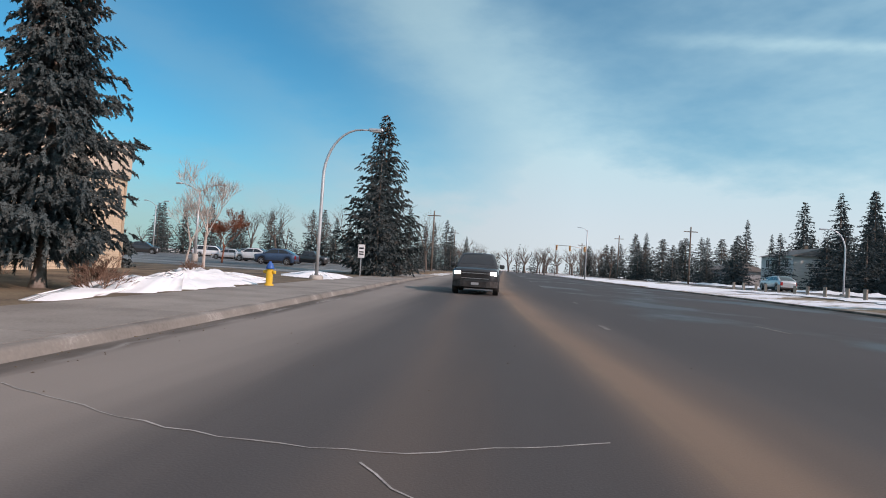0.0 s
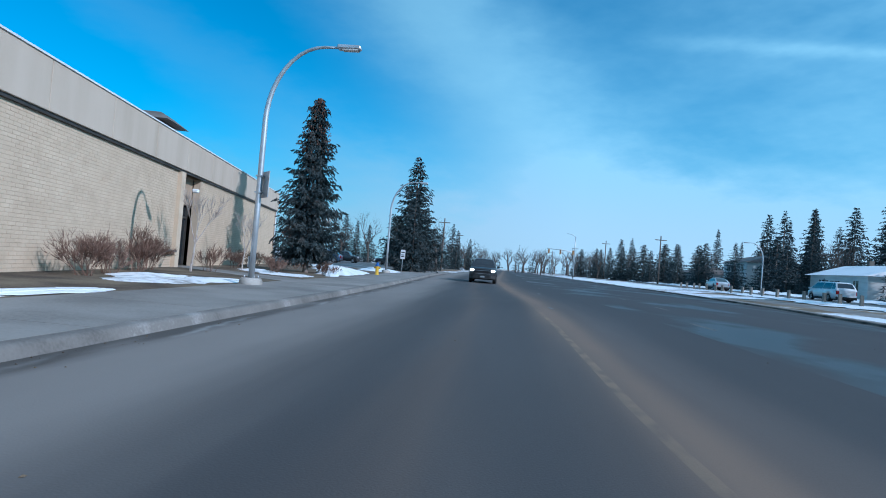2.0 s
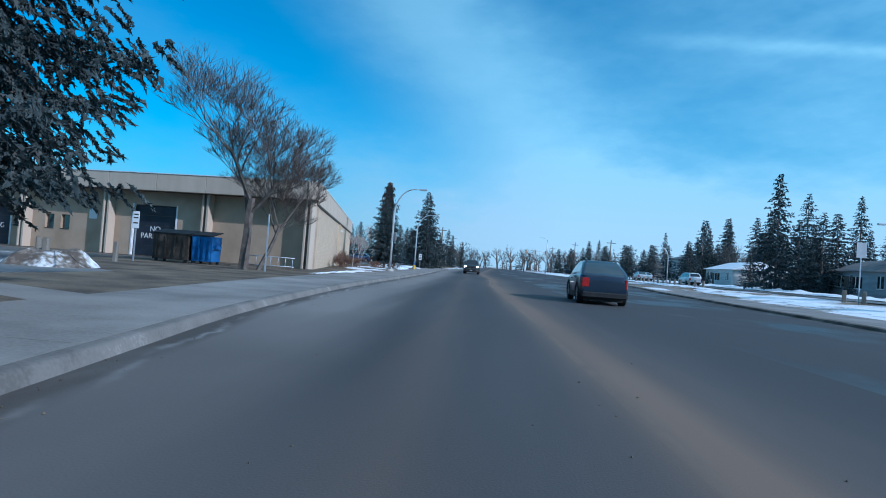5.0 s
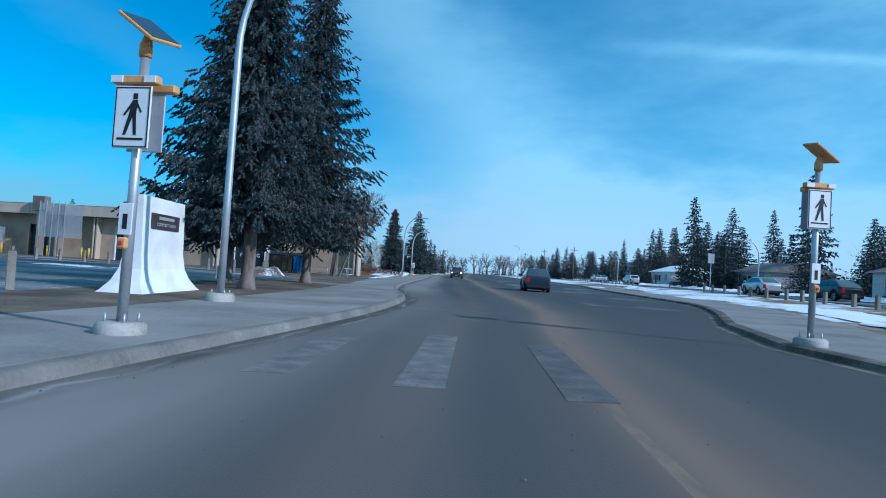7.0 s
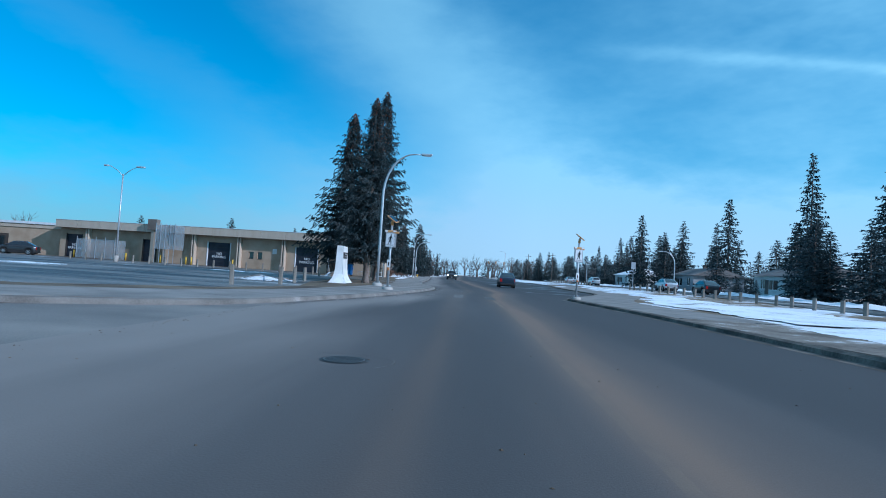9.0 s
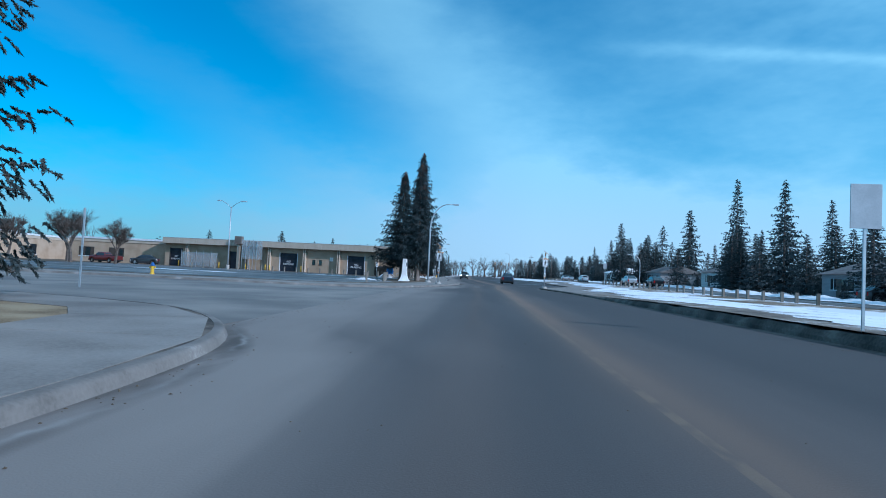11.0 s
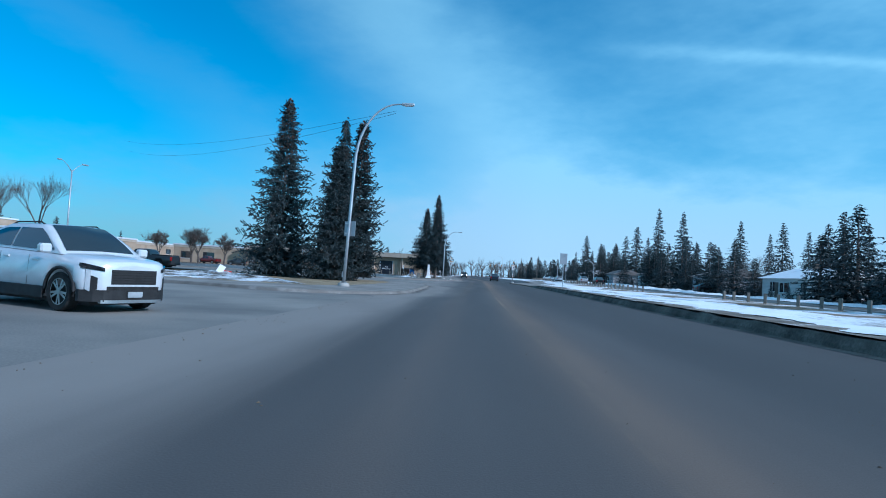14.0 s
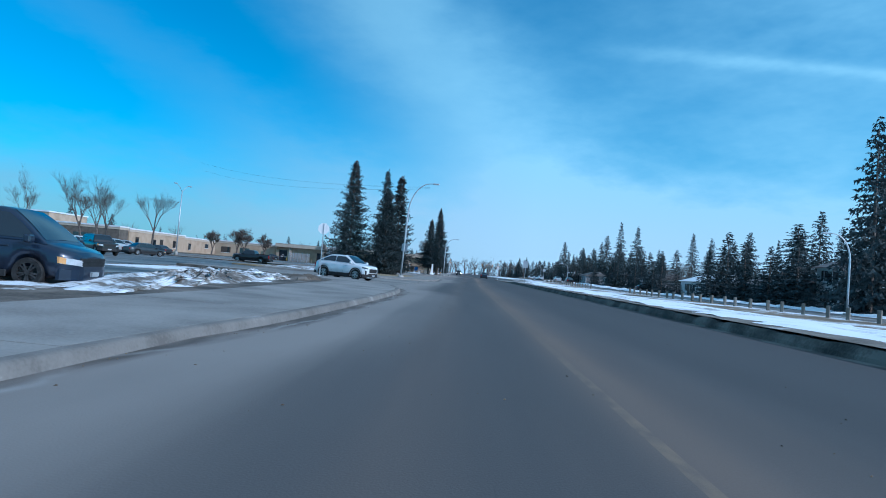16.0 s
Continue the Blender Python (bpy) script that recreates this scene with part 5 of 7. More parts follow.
def twin_lamp(x, y, h, label, z=0.12, turn=0):
    root = empty("parking_lamp", pose(x, y, z, 0, 0, turn))
    part("pole", tube([(0, 0, 0), (0, 0, h * 0.92)], [0.12, 0.07], 10), M_STEEL, root)
    for s in (-1, 1):
        part("arm", tube([(0, 0, h * 0.90), (s * 0.7, 0, h * 0.96), (s * 1.5, 0, h), (s * 1.7, 0, h)], [0.04, 0.04, 0.035, 0.035], 8), M_STEEL, root)
        part("lamp_head", box(s * 1.6 - 0.1, -0.16, h - 0.06, s * 1.6 + 0.7 * s + 0.1, 0.16, h + 0.1, 0.03), M_STEEL, root)
    part("footing", tube([(0, 0, -0.1), (0, 0, 0.7)], [0.28, 0.26], 12), M_KERB, root)
    return tagged(root, label, "parking lamp", "parking lot lamps")


twin_lamp(-37.2, -29.9, 10.6, "tall white parking lamp with two arms")
twin_lamp(-27, 49, 6.8, "tall parking lamp with two arms")
twin_lamp(-50.0, -89.2, 12.3, "tall parking lamp with two arms", -0.01, 80)
twin_lamp(-60, 95, 9.0, "tall parking lamp with two arms")


def crossing_beacon(x, y, z, turn, label):
    root = empty("crossing_beacon", pose(x, y, z, 0, 0, turn))
    part("pole", tube([(0, 0, 0.12), (0.03, 0, 3.38)], [0.062, 0.055], 12), M_STEEL, root)
    part("footing", tube([(0, 0, -0.12), (0, 0, 0.10), (0, 0, 0.14)], [0.30, 0.29, 0.24], 18), M_KERB, root)
    for k in range(4):
        w = math.pi / 4 + k * math.pi / 2
        part("anchor_bolt", tube([(0.18 * math.cos(w), 0.18 * math.sin(w), 0.1), (0.18 * math.cos(w), 0.18 * math.sin(w), 0.24)], [0.014, 0.014], 6), M_STEEL, root)
    sol = part("solar_mount", tube([(0.03, 0, 3.34), (0.03, 0, 3.48), (0.05, 0, 3.62)], [0.075, 0.075, 0.04], 12), M_AMBER, root)
    bm = box(-0.29, -0.25, -0.022, 0.29, 0.25, 0.022, 0.012)
    bm.transform(pose(0.07, 0, 3.68, 12, 36, 0))
    pn = part("solar_panel", bm, M_AMBER, root, "amber framed solar panel")
    bm = box(-0.265, -0.225, 0.023, 0.265, 0.225, 0.028)
    bm.transform(pose(0.07, 0, 3.68, 12, 36, 0))
    part("cell_panel", bm, M_GLASS, pn)
    bar = part("light_bar", box(-0.30, -0.13, 2.98, 0.30, -0.01, 3.08, 0.015), M_AMBER, root, "amber flashing light bar")
    part("light_bar", box(-0.20, 0.07, 2.93, 0.40, 0.19, 3.03, 0.015), M_AMBER, root)
    for s in (-0.33, 0.16):
        part("beacon_lens", box(s * 0.88, -0.145, 2.99, s * 0.88 + 0.15, -0.13, 3.07), M_SIGN_WHITE, bar)
    for yy, nm in ((-0.12, "warning_sign"), (0.10, "warning_sign")):
        sg = part(nm, box(-0.24 + (yy > 0) * 0.03, yy, 2.2, 0.24 + (yy > 0) * 0.03, yy + 0.02, 2.95, 0.008), M_SIGN_WHITE if yy < 0 else M_GREY_SIGN, root, "white rectangular crossing sign")
        if yy < 0:
            for a, b, c, d in ((-0.225, 2.215, 0.225, 2.227), (-0.225, 2.923, 0.225, 2.935), (-0.225, 2.215, -0.213, 2.935), (0.213, 2.215, 0.225, 2.935), (-0.17, 2.30, 0.17, 2.325)):
                part("border", box(a, yy - 0.006, b, c, yy - 0.001, d), M_BLACK, sg)
            bm = bmesh.new()
            for p in (((-0.035, 2.60), (0.06, 2.60), (0.075, 2.78), (0.005, 2.78)), ((0.01, 2.79), (0.07, 2.79), (0.07, 2.86), (0.01, 2.86)), ((-0.11, 2.60), (-0.085, 2.59), (0.01, 2.72), (0.005, 2.77)), ((0.06, 2.77), (0.065, 2.71), (0.12, 2.62), (0.135, 2.64)), ((-0.10, 2.36), (-0.06, 2.36), (0.03, 2.62), (-0.03, 2.62)), ((0.04, 2.36), (0.08, 2.36), (0.06, 2.62), (0.01, 2.62))):
                bm.faces.new([bm.verts.new((q[0], yy - 0.005, q[1])) for q in p])
            part("symbol", bm, M_BLACK, sg, "plain dark symbol")
    bx = part("push_button_box", box(-0.06, -0.13, 1.0, 0.06, -0.06, 1.14, 0.02), M_AMBER, root)
    part("button", tube([(0, -0.128, 1.07), (0, -0.15, 1.07)], [0.03, 0.025], 12), M_RED, bx)
    ps = part("button_sign", box(-0.09, -0.085, 1.17, 0.09, -0.07, 1.55, 0.005), M_SIGN_WHITE, root)
    part("symbol", box(-0.03, -0.09, 1.24, 0.03, -0.086, 1.42), M_BLACK, ps)
    return tagged(root, label, "crossing beacon", "crossing beacons")


crossing_beacon(-2.78, -63.0, 0.14, -6, "solar crossing beacon with amber light bars on a steel pole")
crossing_beacon(7.84, -58.3, 0.14, 8, "solar crossing beacon beside the far pavement")


def post_sign(x, y, z, h, w, sh, face_mat, label, words=(), turn=0, back=False):
    root = empty("traffic_sign", pose(x, y, z, 0, 0, turn))
    part("post", box(-0.03, -0.02, -0.1, 0.03, 0.02, h), M_STEEL, root)
    sg = part("sign_plate", box(-w / 2, -0.045, h - sh, w / 2, -0.025, h, 0.006), face_mat, root)
    for txt, zz, size, kind in words:
        if kind == "bar":
            part("lettering_bar", box(-w * 0.36, -0.05, zz - size / 2, w * 0.36, -0.046, zz + size / 2), M_BLACK, sg)
        else:
            lettering("lettering", txt, size, pose(0, -0.048, zz, 90, 0, 0), M_BLACK, sg)
    return tagged(root, label, "traffic sign")


post_sign(8.95, -105.6, 0.15, 3.45, 0.66, 1.0, M_GREY_SIGN, "plain grey sign panel on a thin steel post", (), -4)
post_sign(24.6, -11, 0.5, 3.9, 0.6, 0.95, M_GREY_SIGN, "tall grey sign panel on a steel post")
post_sign(-9.62, 38.8, 0.12, 2.1, 0.45, 0.9, M_SIGN_WHITE, "narrow white sign on a steel post", (("", 1.85, 0.10, "bar"), ("", 1.6, 0.08, "bar"), ("", 1.45, 0.08, "bar")))
post_sign(-15.0, -23.8, 0.12, 2.35, 0.32, 0.8, M_SIGN_WHITE, "white lot sign on a thin post", (("", 2.2, 0.06, "bar"), ("", 2.05, 0.06, "bar"), ("", 1.8, 0.06, "bar")))
post_sign(-13.9, -98.3, -0.0, 2.9, 0.06, 0.3, M_GREY_SIGN, "thin bare steel sign post at the corner")
post_sign(-8.3, -24.5, 0.12, 2.6, 0.05, 0.3, M_GREY_SIGN, "thin bare steel sign post by the pavement")


def stop_sign(x, y):
    root = empty("stop_sign", pose(x, y, 0.1, 0, 0, 8))
    part("post", box(-0.03, -0.035, -0.1, 0.03, -0.005, 3.5), M_STEEL, root)
    bm = bmesh.new()
    r = 0.36
    ring = [(r / math.cos(math.pi / 8) * math.cos(math.pi / 8 + k * math.pi / 4), 0.0, 3.2 + r / math.cos(math.pi / 8) * math.sin(math.pi / 8 + k * math.pi / 4)) for k in range(8)]
    f = bm.faces.new([bm.verts.new(p) for p in ring])
    g = bmesh.ops.extrude_face_region(bm, geom=[f])
    for v in g["geom"]:
        if isinstance(v, bmesh.types.BMVert):
            v.co.y += 0.02
    bmesh.ops.recalc_face_normals(bm, faces=bm.faces)
    part("sign_plate", bm, M_SIGN_WHITE, root, "pale octagonal back of the sign")
    part("foot_plate", box(-0.12, -0.12, -0.02, 0.12, 0.1, 0.06), M_SIGN_WHITE, root)
    tagged(root, "octagonal stop sign seen from its pale back", "stop sign")


stop_sign(-9.5, -151.0)


def hydrant(x, y, z, turn=0):
    root = empty("fire_hydrant", pose(x, y, z, 0, 0, turn))
    part("barrel", tube([(0, 0, -0.05), (0, 0, 0.05), (0, 0, 0.06), (0, 0, 0.55)], [0.15, 0.15, 0.11, 0.11], 14), M_YELLOW, root)
    part("bonnet", tube([(0, 0, 0.55), (0, 0, 0.58), (0, 0, 0.68), (0, 0, 0.76), (0, 0, 0.80)], [0.14, 0.14, 0.11, 0.05, 0.03], 14), M_BLUE, root, "blue bonnet")
    for s in (-1, 1):
        part("outlet", tube([(s * 0.09, 0, 0.45), (s * 0.2, 0, 0.45)], [0.055, 0.06], 10), M_YELLOW, root)
    tagged(root, "yellow fire hydrant with a blue bonnet", "fire hydrant", "fire hydrants")


hydrant(-7.63, 18.6, 0.13)
hydrant(-20.9, -80.8, 0.15)


def monument():
    root = empty("monument_sign", pose(-6.95, -54.85, 0.1, 0, 0, 3))
    prof = [(0.58, 0.0), (0.50, 0.08), (0.36, 0.3), (0.27, 0.6), (0.22, 1.0), (0.17, 2.42)]
    pts = prof + [(-a, b) for a, b in reversed(prof)]
    bm = bmesh.new()
    rings = []
    for y, grow in ((-1.15, 0.0), (1.15, 0.0)):
        rings.append([bm.verts.new((a, y * (1 + 0.0 * b) + (math.copysign(0.5, y) * max(0, 1 - b / 0.9) ** 2), b)) for a, b in pts])
    n = len(pts)
    for k in range(n):
        bm.faces.new((rings[0][k], rings[0][(k + 1) % n], rings[1][(k + 1) % n], rings[1][k]))
    bm.faces.new(list(reversed(rings[0])))
    bm.faces.new(rings[1])
    bmesh.ops.recalc_face_normals(bm, faces=bm.faces)
    part("body", bm, M_WHITE, root, "flared white plaster body")
    pl = part("plaque", box(0.185, -0.75, 1.62, 0.235, 0.75, 2.02, 0.01), M_FRAME, root, "dark name plaque")
    part("lettering_bar", box(0.235, -0.42, 1.87, 0.24, 0.42, 1.95), M_GREY_SIGN, pl)
    lettering("lettering", "COMPOSITE HIGH", 0.125, pose(0.238, 0, 1.74, 90, 0, 90), M_GREY_SIGN, pl)
    tagged(root, "white flared monument sign with a dark plaque", "monument sign")


monument()


def bollard(x, y, z, m=None, h=0.85, label="square grey wooden bollard"):
    root = empty("bollard", pose(x, y, z, random.uniform(-2, 2), random.uniform(-2, 2), random.uniform(0, 40)))
    bm = box(-0.085, -0.085, -0.15, 0.085, 0.085, h, 0.02)
    part("post", bm, m or M_POST, root)
    part("cap", box(-0.075, -0.075, h, 0.075, 0.075, h + 0.02, 0.008), M_DUCT, root)
    tagged(root, label, "bollard", "bollards")
    return root


M_POST = surf("weathered_timber", [(0.16, 0.145, 0.12), (0.27, 0.25, 0.22)], 2, 20, 0.9, 0.4, stretch=(1, 1, 0.2))
first = bollard(-7.65, -65.4, 0.12)
for x, y in ((-8.1, -61.5), (-8.6, -57.6), (-12.8, -36.9), (-11.9, -33.0), (-14.4, -26.0), (-8.6, -69)):
    copy_thing(first, pose(x, y, 0.12, random.uniform(-2, 2), random.uniform(-2, 2), random.uniform(0, 40)))
for i in range(16):
    x = -44 + i * 1.9
    copy_thing(first, pose(x, -27.5 - 0.1 * i, 0.12, 0, 0, 9 * i))


def fence_post(x, y):
    root = empty("barrier_post", pose(x, y, lie(x, y), 0, 0, 0))
    part("post", box(-0.11, -0.11, -0.1, 0.11, 0.11, 0.8, 0.02), M_POST, root)
    return tagged(root, "stout timber barrier post in the snow", "barrier post", "barrier posts along the service road")


pst = fence_post(24.8, -170)
for i in range(1, 92):
    y = -170 + 2.6 * i + 0.3 * math.sin(i * 2.1)
    if (i // 9) % 4 == 3:
        continue
    copy_thing(pst, pose(24.8, y, lie(24.8, y), 0, 0, 7 * i))


def signal_mast(x, y):
    root = empty("traffic_signal", pose(x, y, 0.3))
    part("pole", tube([(0, 0, 0), (0, 0, 6.4), (0, 0, 9.6)], [0.14, 0.11, 0.08], 10), M_STEEL, root)
    part("mast_arm", tube([(0, 0, 5.9), (-3, 0, 6.3), (-6.2, 0, 6.35)], [0.09, 0.07, 0.05], 8), M_STEEL, root)
    part("lamp_arm", tube([(0, 0, 9.4), (-0.8, 0, 10.0), (-2.0, 0, 10.1)], [0.05, 0.05, 0.04], 8), M_STEEL, root)
    for s in (-5.8, -3.2, -0.35):
        h = part("signal_head", box(s - 0.18, -0.2, 5.3, s + 0.18, 0.1, 6.35, 0.02), M_AMBER, root)
        for z in (5.5, 5.83, 6.15):
            part("signal_lens", tube([(s, -0.2, z), (s, -0.24, z)], [0.1, 0.1], 10), M_BLACK, h)
    tagged(root, "traffic signal on a mast arm at the far junction", "traffic signal")


signal_mast(15.8, 118)


def utility_pole(x, y, h):
    root = empty("utility_pole", pose(x, y, 0.1))
    part("pole", tube([(0, 0, -0.1), (0, 0, h)], [0.16, 0.11], 8), M_BARK, root)
    part("crossarm", box(-1.1, -0.06, h - 0.9, 1.1, 0.06, h - 0.75), M_BARK, root)
    tagged(root, "brown wooden utility pole with a crossarm", "utility pole", "utility poles")


for x, y, h in ((27, 145, 11), (24, 190, 11), (-12, 96, 10), (30, 100, 10), (21, 250, 11), (-14, 160, 11)):
    utility_pole(x, y, h)


def dumpster(x, y, m, label, w=1.9, d=1.3, h=1.45, turn=0):
    root = empty("dumpster", pose(x, y, 0.13, 0, 0, turn))
    bm = box(-w / 2, -d / 2, 0.12, w / 2, d / 2, h)
    for v in bm.verts:
        if v.co.z < 0.2:
            v.co.y *= 0.86
    bmesh.ops.bevel(bm, geom=list(bm.edges), offset=0.03, segments=1, affect="EDGES")
    body = part("body", bm, m, root)
    for k in range(4):
        xx = -w / 2 + (k + 0.5) * w / 4
        part("rib", box(xx - 0.04, -d / 2 - 0.04, 0.3, xx + 0.04, -d / 2 + 0.05, h - 0.08), m, body)
    lid = box(-w / 2 - 0.03, -d / 2 - 0.05, h, w / 2 + 0.03, d / 2 + 0.03, h + 0.05)
    for v in lid.verts:
        if v.co.y > 0:
            v.co.z += 0.22
    part("lid", lid, M_BLACK, root)
    for sx in (-1, 1):
        part("lift_pocket", box(sx * (w / 2 + 0.05) - 0.06, -0.35, 0.8, sx * (w / 2 + 0.05) + 0.06, 0.35, 0.98), m, root)
        for sy in (-1, 1):
            part("foot", box(sx * w * 0.4 - 0.06, sy * d * 0.36 - 0.06, 0, sx * w * 0.4 + 0.06, sy * d * 0.36 + 0.06, 0.14), M_BLACK, root)
    tagged(root, label, "dumpster", "dumpsters")


M_BROWN_STEEL = surf("brown_painted_steel", [(0.035, 0.028, 0.022), (0.075, 0.06, 0.048)], 1.5, 25, 0.6, 0.1)
M_BLUE_STEEL = surf("blue_painted_steel", [(0.015, 0.09, 0.26), (0.03, 0.14, 0.36)], 1.5, 25, 0.5, 0.1)
dumpster(-14.95, -20.3, M_BROWN_STEEL, "brown steel dumpster with a black lid", turn=5)
dumpster(-13.35, -20.1, M_BLUE_STEEL, "blue steel dumpster with its lid raised", w=1.1, turn=5)


def bike_rack(x, y):
    root = empty("bike_rack", pose(x, y, 0.13, 0, 0, 0))
    for z in (0.12, 0.62):
        part("rail", tube([(-1.6, 0, z), (1.6, 0, z)], [0.025, 0.025], 8), M_STEEL, root)
    for k in range(8):
        xx = -1.5 + k * 3.0 / 7
        part("upright", tube([(xx, 0, 0), (xx, 0, 0.62)], [0.018, 0.018], 6), M_STEEL, root)
    tagged(root, "low steel bicycle rack by the wall", "bike rack")


bike_rack(-11.0, -17.6)
M_CARTON = surf("white_foam_board", [(0.7, 0.7, 0.7), (0.8, 0.8, 0.8)], 2, 20, 0.8, 0.1)
bm = box(-0.22, -0.05, 0.0, 0.22, 0.05, 0.62, 0.015)
tagged(part("foam_board", bm, M_CARTON), "discarded white foam board leaning on the snow", "litter").matrix_world = pose(-16.9, -120.4, 0.28, -30, 28, 20)
bm = box(-0.5, -0.25, 0.0, 0.5, 0.25, 0.12, 0.05)
tagged(part("plastic_tarp", bm, M_RED), "crumpled red plastic tarp on the snow", "litter").matrix_world = pose(-17.5, -118.0, 0.30, 0, 6, 25)


# ---------------------------------------------------------------- vehicles


def paint(name, col, metal=0.35, rough=0.32):
    return surf(name, [tuple(c * 0.85 for c in col), col], 2.0, 50, rough, 0.0, metal=metal, spec=0.5, coat=0.7)


M_CARGLASS = glass_material("tinted_car_glass", (0.010, 0.013, 0.016), 0.04)
M_RIM = surf("alloy_rim", [(0.38, 0.39, 0.40), (0.5, 0.51, 0.52)], 3, 30, 0.35, 0.0, metal=0.8)
M_LAMP = surf("clear_headlamp", [(0.55, 0.57, 0.6), (0.7, 0.72, 0.75)], 6, 40, 0.12, 0.0, metal=0.3)
M_LIT = glow("lit_headlamp", (1.0, 0.97, 0.88), 12.0)
M_TAIL = surf("red_tail_lamp", [(0.30, 0.012, 0.012), (0.42, 0.02, 0.02)], 5, 40, 0.2, 0.0)
M_STEEL_RIM = surf("black_steel_rim", [(0.02, 0.02, 0.02), (0.05, 0.05, 0.05)], 4, 40, 0.6, 0.0)
M_PLASTIC = surf("black_plastic", [(0.018, 0.018, 0.019), (0.03, 0.03, 0.031)], 5, 50, 0.65, 0.05)

# side shapes: stations along the length (front = 0), then height of the top of the lower body, and the cabin as base and roof points
SHAPES = {
    "pickup": dict(L=5.6, W=1.98, clear=0.36, top=[(0, 1.0), (0.015, 1.08), (0.05, 1.12), (0.24, 1.17), (0.30, 1.19), (0.62, 1.21), (0.63, 1.25), (0.99, 1.25), (1, 1.2)], cab=(0.245, 0.345, 0.57, 0.625), roof=1.80, wheel=0.385, axles=(0.165, 0.79), box=True, arch=0.06),
    "suv": dict(L=4.45, W=1.86, clear=0.25, top=[(0, 0.90), (0.012, 0.97), (0.05, 1.02), (0.15, 1.08), (0.26, 1.12), (0.72, 1.20), (0.93, 1.19), (0.985, 1.08), (1, 0.92)], cab=(0.22, 0.43, 0.70, 0.965), roof=1.67, wheel=0.375, axles=(0.20, 0.805), box=False, arch=0.07),
    "van": dict(L=5.1, W=1.92, clear=0.24, top=[(0, 0.74), (0.02, 0.84), (0.06, 0.92), (0.14, 1.03), (0.22, 1.08), (0.9, 1.12), (1, 1.05)], cab=(0.125, 0.315, 0.90, 0.995), roof=1.76, wheel=0.335, axles=(0.185, 0.765), box=False, arch=0.05),
    "sedan": dict(L=4.6, W=1.8, clear=0.22, top=[(0, 0.62), (0.05, 0.74), (0.26, 0.86), (0.32, 0.90), (0.80, 0.95), (0.97, 0.93), (1, 0.80)], cab=(0.25, 0.42, 0.70, 0.86), roof=1.42, wheel=0.32, axles=(0.19, 0.79), box=False, arch=0.05),
    "jeep": dict(L=4.6, W=1.88, clear=0.42, top=[(0, 1.0), (0.03, 1.10), (0.30, 1.16), (0.34, 1.18), (0.98, 1.20), (1, 1.15)], cab=(0.31, 0.385, 0.955, 0.985), roof=1.82, wheel=0.40, axles=(0.17, 0.79), box=False, arch=0.08),
}


